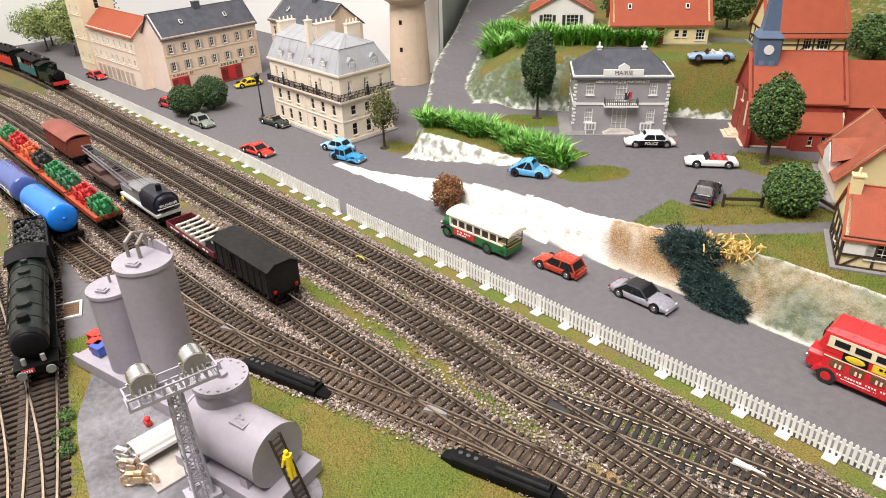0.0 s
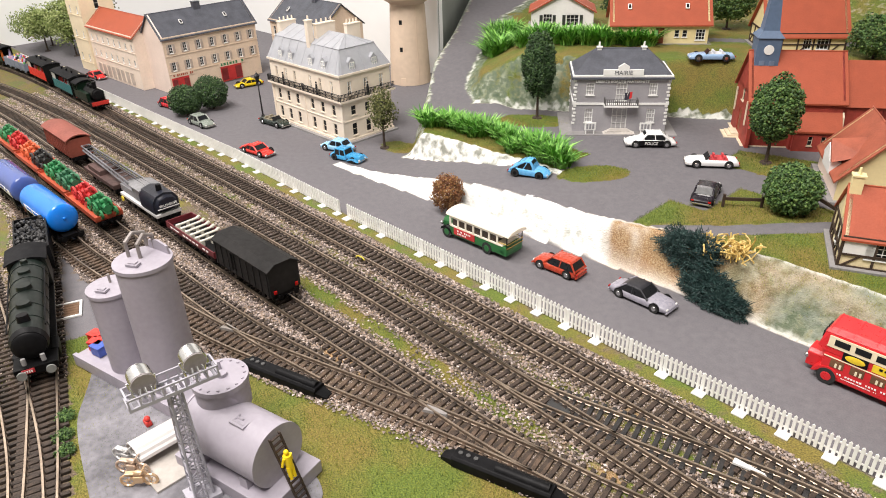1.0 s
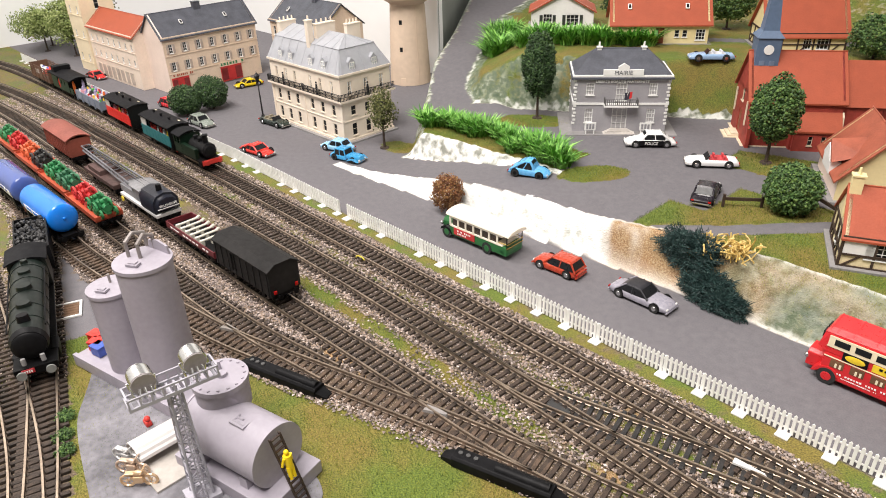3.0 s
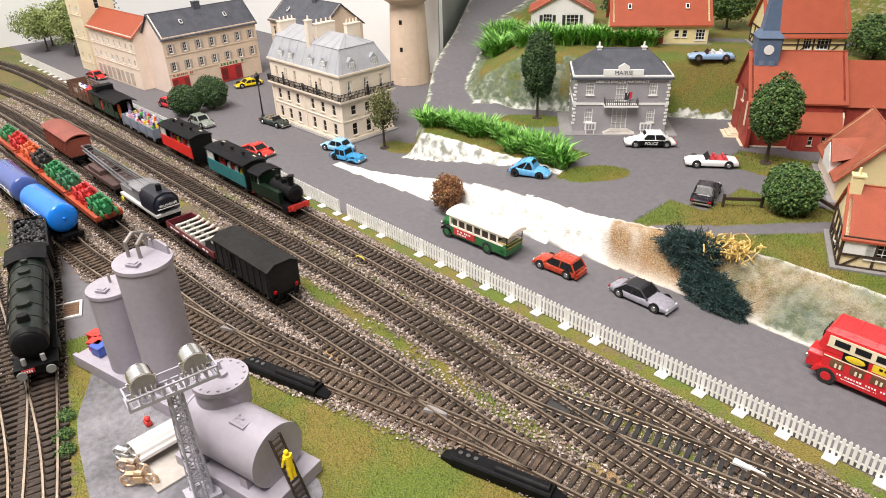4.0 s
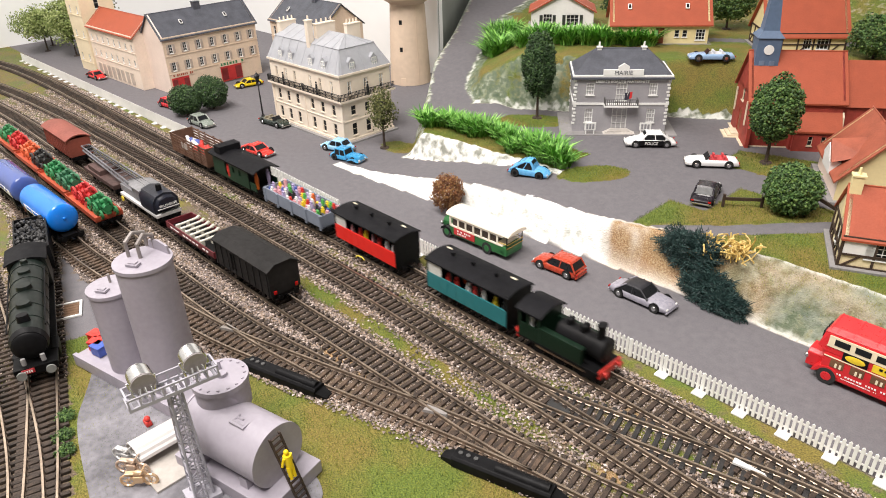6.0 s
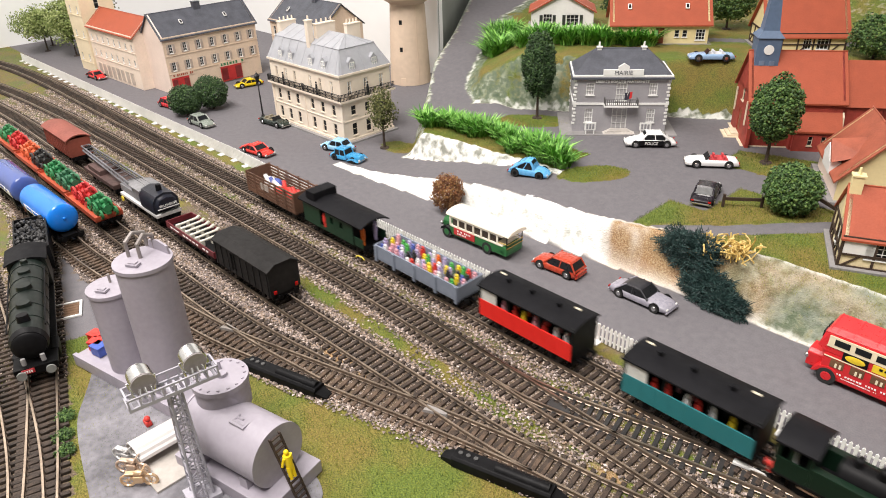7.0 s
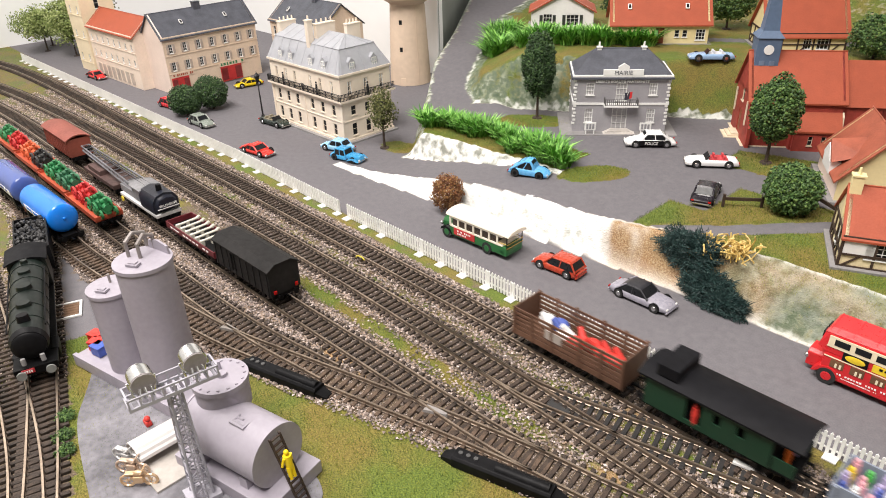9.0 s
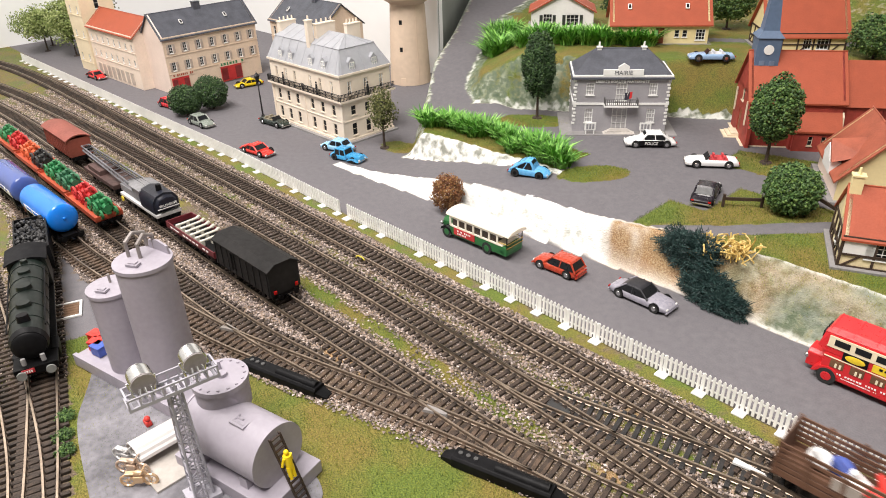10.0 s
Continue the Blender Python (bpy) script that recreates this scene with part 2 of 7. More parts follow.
    l.new(c, b.inputs["Base Color"])
    b.inputs["Roughness"].default_value = 0.85
    bp = n.new("ShaderNodeBump")
    bp.inputs["Distance"].default_value = 0.0012
    inv = n.new("ShaderNodeMapRange")
    inv.inputs[3].default_value, inv.inputs[4].default_value = 0.8, 0.12
    l.new(sep.outputs[0], inv.inputs[0])
    l.new(inv.outputs[0], bp.inputs["Strength"])
    l.new(fine, bp.inputs["Height"])
    l.new(bp.outputs[0], b.inputs["Normal"])
    return m


def ground():
    xs = list(range(-1800, -760, 5)) + [-760 + 2.5 * i for i in range(292)] + list(range(-30, 321, 5))
    ys = list(range(-220, 150, 5)) + [150 + 3 * i for i in range(90)] + [420 + 2.5 * i for i in range(168)] + list(range(840, 1301, 5))
    verts, cover = [], []
    for y in ys:
        for x in xs:
            hilly = y > 425
            z = ground_z(x, y) if hilly else 0.0
            c = zones(x, y)
            if hilly and c[0] < 1:
                z += (0.7 + 0.8 * c[2]) * noise.noise((x / 9, y / 9, 1)) + 1.3 * c[2] * noise.noise((x / 30, y / 30, 7))
            verts.append((x * K, y * K, z * K))
            cover.append((*c, moss(x, y)))
    w = len(xs)
    faces = [(j * w + i, j * w + i + 1, (j + 1) * w + i + 1, (j + 1) * w + i) for j in range(len(ys) - 1) for i in range(w - 1)]
    me = bpy.data.meshes.new("ground")
    me.from_pydata(verts, [], faces)
    layer = me.color_attributes.new("cover", "FLOAT_COLOR", "POINT")
    layer.data.foreach_set("color", np.array(cover, dtype=np.float32).ravel())
    me.shade_smooth()
    me.materials.append(ground_material())
    tagged(new("ground", me), "layout baseboard with asphalt roads, grass and white plaster banks", "ground", kind="structure")


ground()


def room():
    pale = paint("room_wall", (0.90, 0.91, 0.91), 0.9, vary=0.03, grain=8, bump=0.02)
    # unseen walls, ceiling and floor are kept dark to cut bounced light
    dim = paint("unseen_wall_dark", (0.20, 0.19, 0.18), 0.9, vary=0.15, grain=8, bump=0.02)
    for name, c, s in (("wall_north", (-600, 1340, 300), (4000, 40, 3000)), ("wall_west", (-1780, 0, 300), (40, 3200, 3000)), ("backdrop", (-1312, 812, 250), (900, 12, 700)),
                       ("wall_south", (-600, -1500, 300), (4000, 40, 3000)), ("wall_east", (1400, 0, 300), (40, 3200, 3000)),
                       ("ceiling", (-600, 0, 1820), (4000, 3200, 40)), ("floor", (-600, 0, -900), (4000, 3200, 40))):
        bm = B()
        if name == "backdrop":
            prism(bm, [(-1762, 806), (-862, 806), (-862, 818), (-1762, 818)], -100, 600, "z")
        else:
            box(bm, c, s)
        tagged(part(name, bm, pale if name in ("wall_north", "wall_west", "backdrop") else dim), "plain grey painted room " + name.split("_")[0] + " round the layout", name.split("_")[0], kind="structure")
    # backdrop behind the tower: its shade is put into the darker colour
    bm = B()
    prism(bm, [(-861, 808), (-1100, 1150), (-1112, 1142), (-866, 819)], -100, 600, "z")
    tagged(part("backdrop", bm, paint("backdrop_shaded", (0.27, 0.29, 0.27), 0.9, vary=0.12, grain=12, bump=0.02)), "backdrop behind the tower, its shade put into a dull grey-green", "backdrop", kind="structure")


room()


# ---- tracks ----
def spline(pts, step):
    """Even points along a smooth line through the given ones: (x, y, heading)."""
    out, P = [], [Vector((*p, 0)) for p in pts]
    P = [P[0] * 2 - P[1]] + P + [P[-1] * 2 - P[-2]]
    dense = []
    for i in range(1, len(P) - 2):
        for k in range(40):
            t = k / 40
            a, b, c, d = P[i - 1:i + 3]
            dense.append(0.5 * ((2 * b) + (c - a) * t + (2 * a - 5 * b + 4 * c - d) * t * t + (3 * b - a - 3 * c + d) * t ** 3))
    dense.append(P[-2])
    run, want = 0.0, 0.0
    for p, q in zip(dense, dense[1:]):
        L = (q - p).length
        while L > 0 and want <= run + L:
            v = p + (q - p) * ((want - run) / L)
            out.append((v.x, v.y, math.atan2(q.y - p.y, q.x - p.x)))
            want += step
        run += L
    return out


LINES = {
    "main_rear": [(-1760, 250), (-1650, 285), (-1540, 305), (-1400, 316), (-1200, 320), (-900, 321), (-700, 322), (-460, 322.8), (-200, 323), (160, 323)],
    "main_front": [(-1700, 190), (-1400, 247), (-1150, 270), (-900, 279), (-640, 281), (-400, 283), (-250, 279), (-110, 275), (160, 273)],
    "loop": [(-1500, 190), (-1200, 216), (-900, 221), (-640, 220), (-440, 223), (-300, 228), (-210, 231), (-150, 239), (-60, 258), (20, 270)],
    "siding_middle": [(-1500, 150), (-1100, 172), (-800, 175), (-560, 178), (-460, 181), (-395, 187), (-330, 197)],
    "siding_front": [(-1400, 116), (-1000, 131), (-690, 135), (-582, 142), (-480, 157), (-418, 168), (-345, 189), (-285, 206), (-231, 221), (-170, 236)],
    "crossover": [(-330, 282), (-230, 280), (-162, 293), (-120, 303), (-60, 316), (10, 323)],
    "shed_road": [(-900, 158), (-760, 126), (-625, 94), (-560, 76), (-459, 46.5), (-363, 17), (-200, -38)],
    "shed_road_branch": [(-700, 60), (-560, 42), (-440, 26), (-358, 8), (-260, -24)],
}
TOP = 4.6  # rail head above the board
SOOTY = paint("sooty_sleeper", (0.026, 0.024, 0.024), 0.6, vary=0.3, grain=900, bump=0.4)


def track(key, tie=SLEEPER, label=""):
    tr = thing("track", at(0, 0), label or "model railway track with brown sleepers and steel rails", "track", kind="structure", group="tracks")
    line = spline(LINES[key], 6.0)
    for s in (-8.9, 8.9):
        bm = B()
        prev = None
        for x, y, h in line:
            nx, ny = -math.sin(h), math.cos(h)
            ring = [bm.verts.new((x + nx * (s + o), y + ny * (s + o), z)) for o, z in ((-1.1, 2.1), (-0.65, 2.5), (-0.65, TOP), (0.65, TOP), (0.65, 2.5), (1.1, 2.1))]
            if prev:
                for i in range(6):
                    j = (i + 1) % 6
                    bm.faces.new((prev[i], prev[j], ring[j], ring[i]))
            prev = ring
        bmesh.ops.recalc_face_normals(bm, faces=bm.faces)
        part("rail", bm, RAIL, tr)
    if tie:
        bm = B()
        box(bm, (0, 0, 1.2), (2.9, 30, 2.2), bev=0.3)
        for s in (-8.9, 8.9):
            box(bm, (0, s, 2.45), (2.2, 4.0, 0.5))
        me = mesh_of("sleeper", bm, tie)
        rest = []
        for x, y, h in spline(LINES[key], 6.3):
            if key == "crossover" and x < -205:
                continue
            if -1000 < x < 60:
                piece("sleeper", me, tr, at(x, y, 0.12 * noise.noise((x, y, 0)), math.degrees(h) + 1.2 * noise.noise((x / 3, y, 5))))
            else:
                rest.append((x, y, h))
        if rest:
            bm = B()
            for x, y, h in rest:
                box(bm, (x, y, 1.2), (2.9, 30, 2.2), rz=math.degrees(h))
            tagged(part("far_sleepers", bm, tie, tr), kind="stuff")
    return tr


# a paler brown for the front siding's sleepers
PALE_TIE = paint("pale_sleeper", (0.105, 0.068, 0.045), 0.8, vary=0.4, grain=900, bump=0.4)
for k in LINES:
    track(k, {"crossover": SOOTY, "siding_front": PALE_TIE}.get(k, SLEEPER))


def stone_bed():
    """Loose ballast along the tracks."""
    rnd = random.Random(4)
    V, F = [], []
    base = [(1, 0, 0), (-0.5, 0.87, 0), (-0.5, -0.87, 0), (0, 0, 0.9), (0.2, 0.1, -0.7)]
    tri = [(0, 1, 3), (1, 2, 3), (2, 0, 3), (1, 0, 4), (2, 1, 4), (0, 2, 4)]
    rows = [sorted((x, y) for x, y, _ in spline(LINES[k], 4.0)) for k in LINES]
    rows = [([p[0] for p in r], [p[1] for p in r]) for r in rows]

    gen = np.random.default_rng(4)
    n = 260000
    PX = np.where(gen.random(n) < 0.66, gen.uniform(-620, 70, n), gen.uniform(-1300, -620, n))
    PY = gen.uniform(-20, 345, n)
    off = np.full(n, 999.0)
    for xs, ys in rows:
        d = np.abs(PY - np.interp(PX, xs, ys))
        off = np.minimum(off, np.where((PX > xs[0]) & (PX < xs[-1]), d, 999.0))
    for x, y, o in zip(PX.tolist(), PY.tolist(), off.tolist()):
        if o > 30 or (y < 60 + 0.22 * (x + 480) and x > -480):
            continue
        if o > 14 and x < -400 and y < 135 and y > 48 - 0.33 * (x + 466) and zones(x, y)[0] + zones(x, y)[1] > 0.6:
            continue
        if o > 15 and (292 < y < 310 or 245 < y < 264) and rnd.random() < 0.45:
            continue
        if bare(x, y) and rnd.random() < 0.85:
            continue
        patch = 4 * noise.noise((x / 25, y / 25, 9))
        if o > 23.5 + 1.3 * patch or (o < 14 and rnd.random() < 0.35):
            if o > 26 or rnd.random() < 0.8:
                continue
        r = rnd.uniform(0.6, 1.5) if o > 12 else rnd.uniform(0.4, 0.85)
        z = (1.3 if o > 14 else 0.7) + rnd.uniform(-0.4, 0.6)
        if 7.0 < o < 10.8:
            z = 0.6
        a, k = rnd.uniform(0, 6.3), len(V)
        ca, sa, sz = math.cos(a) * r, math.sin(a) * r, r * rnd.uniform(0.6, 1.0)
        for bx, by, bz in base:
            V.append(((x + bx * ca - by * sa) * K, (y + bx * sa + by * ca) * K, (z + bz * sz) * K))
        F.extend((k + i, k + j, k + q) for i, j, q in tri)
    me = bpy.data.meshes.new("ballast")
    me.from_pydata(V, [], F)
    m = bpy.data.materials.new("ballast_stone")
    m.use_nodes = True
    n, l = m.node_tree.nodes, m.node_tree.links
    g = n.new("ShaderNodeNewGeometry")
    r = n.new("ShaderNodeValToRGB")
    for _ in range(3):
        r.color_ramp.elements.new(0.5)
    for el, (p, c) in zip(r.color_ramp.elements, [(0, (0.06, 0.048, 0.045)), (0.22, (0.20, 0.165, 0.15)), (0.5, (0.36, 0.30, 0.275)), (0.74, (0.34, 0.245, 0.17)), (1, (0.72, 0.63, 0.60))]):
        el.position, el.color = p, (*c, 1)
    l.new(g.outputs["Random Per Island"], r.inputs[0])
    l.new(r.outputs[0], n["Principled BSDF"].inputs["Base Color"])
    n["Principled BSDF"].inputs["Roughness"].default_value = 0.9
    me.materials.append(m)
    tagged(new("ballast", me), "loose grey and brown granite ballast chips", "ballast", kind="stuff")


stone_bed()


# ---- white picket fence ----
def fence(x0, x1, y0, y1, z0=0, parts=True, label=""):
    L = math.hypot(x1 - x0, y1 - y0)
    f = thing("fence", at(x0, y0, z0, math.degrees(math.atan2(y1 - y0, x1 - x0))), label or "white plastic picket fence on small square feet", "fence", group="roadside fence")
    for z in (4.6, 12.6):
        bm = B()
        box(bm, (L / 2, 0.6, z), (L, 0.7, 1.1))
        part("rail", bm, WHITE, f)
    bm = B()
    prism(bm, [(-0.95, 1.2), (0.95, 1.2), (0.95, 15.6), (0, 16.8), (-0.95, 15.6)], -0.45, 0.45, "y")
    pk = mesh_of("picket", bm, WHITE)
    bm = B()
    box(bm, (0, 0.8, 7.6), (2.0, 1.6, 15.2), bev=0.2)
    po = mesh_of("post", bm, WHITE)
    bm = B()
    box(bm, (0, -2.5, 0.7), (8, 7, 1.2), bev=0.3)
    ft = mesh_of("foot", bm, WHITE)
    n = int(L / 3.4)
    loose = B()
    for i in range(n + 1):
        x = i * L / n
        if parts:
            piece("picket", pk, f, at(x, 0, 0, 0))
        else:
            box(loose, (x, 0, 8.6), (1.9, 0.9, 15.4))
    if not parts:
        tagged(part("far_picketing", loose, WHITE, f), kind="stuff")
    else:
        loose.free()
    k = max(1, round(L / 27.37))
    for i in range(k + 1):
        piece("post", po, f, at(i * L / k, 0))
        if i % 9 != 3:
            piece("foot", ft, f, at(i * L / k, 0))
    return f


fence(-524, -58 + 27.37, 357, 361)
fence(-760, -541, 360, 357.5)
fence(-1581, -764, 340, 359.5, parts=False)


def static_grass():
    """Short fibre grass on lawns and verges."""
    rnd = random.Random(17)
    V, F = [], []
    spans = [(-500, 0, 120, 345, 90000), (-540, -330, -10, 125, 22000), (-420, -60, 470, 720, 60000), (-640, -330, 520, 660, 26000)]
    for x0, x1, y0, y1, n in spans:
        for _ in range(n):
            x, y = rnd.uniform(x0, x1), rnd.uniform(y0, y1)
            c = zones(x, y)
            if c[1] < 0.22 or rnd.random() > c[1] + 0.25:
                continue
            z = ground_z(x, y) if y > 425 else 0.0
            h, a = rnd.uniform(1.0, 2.4), rnd.uniform(0, 6.28)
            w = 0.17
            k = len(V)
            lx, ly = rnd.gauss(0, 0.6), rnd.gauss(0, 0.6)
            V += [((x + w * math.cos(a)) * K, (y + w * math.sin(a)) * K, (z - 0.2) * K), ((x - w * math.cos(a)) * K, (y - w * math.sin(a)) * K, (z - 0.2) * K), ((x + lx) * K, (y + ly) * K, (z + h) * K)]
            F.append((k, k + 1, k + 2))
    me = bpy.data.meshes.new("static_grass")
    me.from_pydata(V, [], F)
    m = bpy.data.materials.new("fibre_grass")
    m.use_nodes = True
    nn, l = m.node_tree.nodes, m.node_tree.links
    g, r = nn.new("ShaderNodeNewGeometry"), nn.new("ShaderNodeValToRGB")
    tc, nz, ad = nn.new("ShaderNodeTexCoord"), nn.new("ShaderNodeTexNoise"), nn.new("ShaderNodeMath")
    nz.inputs["Scale"].default_value = 15
    nz.inputs["Detail"].default_value = 4
    ad.operation = "MULTIPLY_ADD"
    ad.inputs[1].default_value = 0.3
    l.new(tc.outputs["Object"], nz.inputs["Vector"])
    l.new(g.outputs["Random Per Island"], ad.inputs[0])
    l.new(nz.outputs["Fac"], ad.inputs[2])
    for _ in range(2):
        r.color_ramp.elements.new(0.5)
    for el, (p, c) in zip(r.color_ramp.elements, [(0.46, (0.03, 0.065, 0.008)), (0.60, (0.11, 0.17, 0.017)), (0.74, (0.25, 0.26, 0.032)), (0.92, (0.33, 0.30, 0.06))]):
        el.position, el.color = p, (*c, 1)
    l.new(ad.outputs[0], r.inputs[0])
    l.new(r.outputs[0], nn["Principled BSDF"].inputs["Base Color"])
    nn["Principled BSDF"].inputs["Roughness"].default_value = 0.9
    me.materials.append(m)
    tagged(new("static_grass", me), "short olive fibre grass on lawns and verges", "grass", kind="stuff")


static_grass()


# ---- buildings ----
CACHE = {}


def facade(parent, material, L, H, wins, m, gable=0.0, t=2.2, name="wall", label=""):
    """One wall: x along, z up, its face towards -y; openings (centre x, sill, width, height, style) go right through."""
    bm = B()
    xs = sorted({0.0, float(L), *[v for w in wins for v in (w[0] - w[2] / 2, w[0] + w[2] / 2)]})
    zs = sorted({0.0, float(H), *[v for w in wins for v in (w[1], w[1] + w[3])]})

    def hole(x, z):
        return any(abs(x - w[0]) < w[2] / 2 and w[1] < z < w[1] + w[3] for w in wins)
    grid = {}

    def v(x, y, z):
        k = (round(x, 3), round(y, 3), round(z, 3))
        if k not in grid:
            grid[k] = bm.verts.new(k)
        return grid[k]

    def quad(a, b, c, d):
        try:
            bm.faces.new((v(*a), v(*b), v(*c), v(*d)))
        except ValueError:
            pass
    for x0, x1 in zip(xs, xs[1:]):
        for z0, z1 in zip(zs, zs[1:]):
            if hole((x0 + x1) / 2, (z0 + z1) / 2):
                continue
            quad((x0, 0, z0), (x1, 0, z0), (x1, 0, z1), (x0, 0, z1))
            quad((x0, t, z0), (x0, t, z1), (x1, t, z1), (x1, t, z0))
    for cx, z0, w, h, *_ in wins:
        a, b = cx - w / 2, cx + w / 2
        quad((a, 0, z0), (a, 0, z0 + h), (a, t, z0 + h), (a, t, z0))
        quad((b, 0, z0), (b, t, z0), (b, t, z0 + h), (b, 0, z0 + h))
        quad((a, 0, z0), (a, t, z0), (b, t, z0), (b, 0, z0))
        quad((a, 0, z0 + h), (b, 0, z0 + h), (b, t, z0 + h), (a, t, z0 + h))
    if gable:
        prism(bm, [(0, H), (L, H), (L / 2, H + gable)], 0, t, "y")
    wall = part(name, bm, material, parent, label, m=m)
    for w in wins:
        if w[4] != "opening":
            window(parent, w, m)
    return wall


def window(parent, w, m):
    cx, z0, ww, hh, style = w
    key = (round(ww, 1), round(hh, 1), style)
    if key not in CACHE:
        fr, pn, ex, sill, bar = B(), B(), None, None, None
        f = 0.7 if style != "dark" else 0.35
        if style == "door":
            box(fr, (0, 1.2, hh / 2), (ww, 0.8, hh))
            box(fr, (0, 0.7, hh * 0.72), (ww * 0.62, 0.5, hh * 0.3))
            box(fr, (0, 0.7, hh * 0.3), (ww * 0.62, 0.5, hh * 0.36))
            box(pn, (ww * 0.32, 0.4, hh * 0.48), (0.6, 0.6, 0.6))
        else:
            for x in (-ww / 2 + f / 2, ww / 2 - f / 2):
                box(fr, (x, 0.9, hh / 2), (f, 1.0, hh))
            for z in (f / 2, hh - f / 2):
                box(fr, (0, 0.9, z), (ww, 1.0, f))
            bar, sill = B(), B()
            if style != "dark":
                nx, nz = (3, 3) if style == "grid" else (2, 3)
                for i in range(1, nx):
                    box(bar, (-ww / 2 + ww * i / nx, 1.0, hh / 2), (0.45, 0.6, hh))
                for i in range(1, nz):
                    box(bar, (0, 1.0, hh * i / nz), (ww, 0.6, 0.4))
            else:
                box(bar, (0, 1.2, hh * 0.52), (ww, 0.4, 0.35))
            box(sill, (0, -0.4, -0.4), (ww + 1.6, 1.6, 0.8))
            box(pn, (0, 1.7, hh / 2), (ww, 0.4, hh))
            if style in ("shutter", "curtain"):
                ex = B()
                if style == "shutter":
                    for s in (-1, 1):
                        box(ex, (s * (ww * 0.75 + 0.2), -0.45, hh / 2), (ww * 0.5, 0.8, hh))
                        for k in range(int(hh / 1.6)):
                            box(ex, (s * (ww * 0.75 + 0.2), -0.95, 1 + k * 1.6), (ww * 0.4, 0.3, 0.7))
                else:
                    for s in (-1, 1):
                        prism(ex, [(s * ww * 0.5, 0), (s * ww * 0.3, 0), (s * ww * 0.12, hh), (s * ww * 0.5, hh)], 1.25, 1.45, "y")
        CACHE[key] = (mesh_of("window", fr, FRAME[0] if style != "door" else DOORP), mesh_of("pane", pn, CHROME if style == "door" else PANE[0]), mesh_of("shutter", ex, SHUTTER if style == "shutter" else WHITE) if ex else None,
                      mesh_of("window_sill", sill, FRAME[0]) if sill else None, mesh_of("glazing_bar", bar, FRAME[0]) if bar else None)
    a, b, c, sl, gb = CACHE[key]
    if style == "door":
        d = piece("door", a, parent, m @ at(cx, 0, z0))
        piece("handle", b, d, at(0, 0))
        return
    o = piece("window", a, parent, m @ at(cx, 0, z0))
    piece("pane", b, o, at(0, 0))
    piece("window_sill", sl, o, at(0, 0))
    piece("glazing_bar", gb, o, at(0, 0))
    if c:
        piece("shutter" if style == "shutter" else "curtain", c, o, at(0, 0))


FRAME = [WHITE]
PANE = [GLASS]
DOORP = paint("door_brown", (0.25, 0.07, 0.03), 0.5, vary=0.1)
SHUTTER = paint("shutter_paint", (0.50, 0.42, 0.36), 0.6, vary=0.08)


def set_frame(material, pane=None):
    FRAME[0] = material
    PANE[0] = pane or GLASS
    CACHE.clear()


def roof_slabs(parent, L, D, H, rise, material, over=3.0, thick=1.6, name="roof", hip=0.0, label=""):
    """A pitched roof of real thickness over a plan L x D; hip: how far the ridge ends step in."""
    bm = B()
    zb = H - over * rise / (D / 2)
    e = [(-over, -over, zb), (L + over, -over, zb), (L + over, D + over, zb), (-over, D + over, zb)]
    r = [((hip if hip else -over), D / 2, H + rise), (L - hip if hip else L + over, D / 2, H + rise)]
    top = [bm.verts.new(p) for p in e + r]
    low = [bm.verts.new((p[0], p[1], p[2] - thick)) for p in e + r]
    for vs, flip in ((top, False), (low, True)):
        for f in ((0, 1, 5, 4), (2, 3, 4, 5), (1, 2, 5), (3, 0, 4)):
            if not hip and len(f) == 3:
                continue
            bm.faces.new([vs[i] for i in (f[::-1] if flip else f)])
    for i, j in ((0, 1), (2, 3)) + (((1, 2), (3, 0)) if hip else ((1, 5), (5, 2), (3, 4), (4, 0))):
        bm.faces.new((top[i], low[i], low[j], top[j]))
    rf = part(name, bm, material, parent, label)
    bm = B()
    rod(bm, r[0], r[1], 0.8, n=6)
    part("ridge", bm, material, rf)
    return rf


def walls4(parent, material, L, D, H, front=(), right=(), back=(), left=(), gable=0.0, backmat=None, leftmat=None):
    facade(parent, material, L, H, list(front), at(0, 0))
    facade(parent, material, D, H, list(right), at(L, 0, 0, 90), gable)
    facade(parent, backmat or material, L, H, list(back), at(L, D, 0, 180))
    facade(parent, leftmat or material, D, H, list(left), at(0, D, 0, -90), gable)


def chimney(parent, x, y, z, w, d, h, material, pots=3, along="x"):
    bm = B()
    box(bm, (x, y, z + h / 2), (w, d, h), bev=0.3)
    box(bm, (x, y, z + h - 0.8), (w + 1.4, d + 1.4, 1.2))
    c = part("chimney", bm, material, parent)
    for i in range(pots):
        o = (i - (pots - 1) / 2) * (w if along == "x" else d) / max(1, pots) * 1.0
        bm = B()
        px, py = (x + o, y) if along == "x" else (x, y + o)
        rod(bm, (px, py, z + h), (px, py, z + h + 5), 1.3, 0.9, 8)
        part("chimney_pot", bm, material, c)


def bars(parent, x0, x1, z, h, y, material, n, m=None, name="lettering"):
    """Unreadable writing: a row of small bars."""
    bm = B()
    rnd = random.Random(int(x0 * 7 + z))
    w = (x1 - x0) / n
    for i in range(n):
        if rnd.random() < 0.88:
            box(bm, (x0 + (i + 0.5) * w, y, z), (w * rnd.uniform(0.45, 0.8), 0.3, h * rnd.uniform(0.75, 1)))
    return part(name, bm, material, parent, m=m)


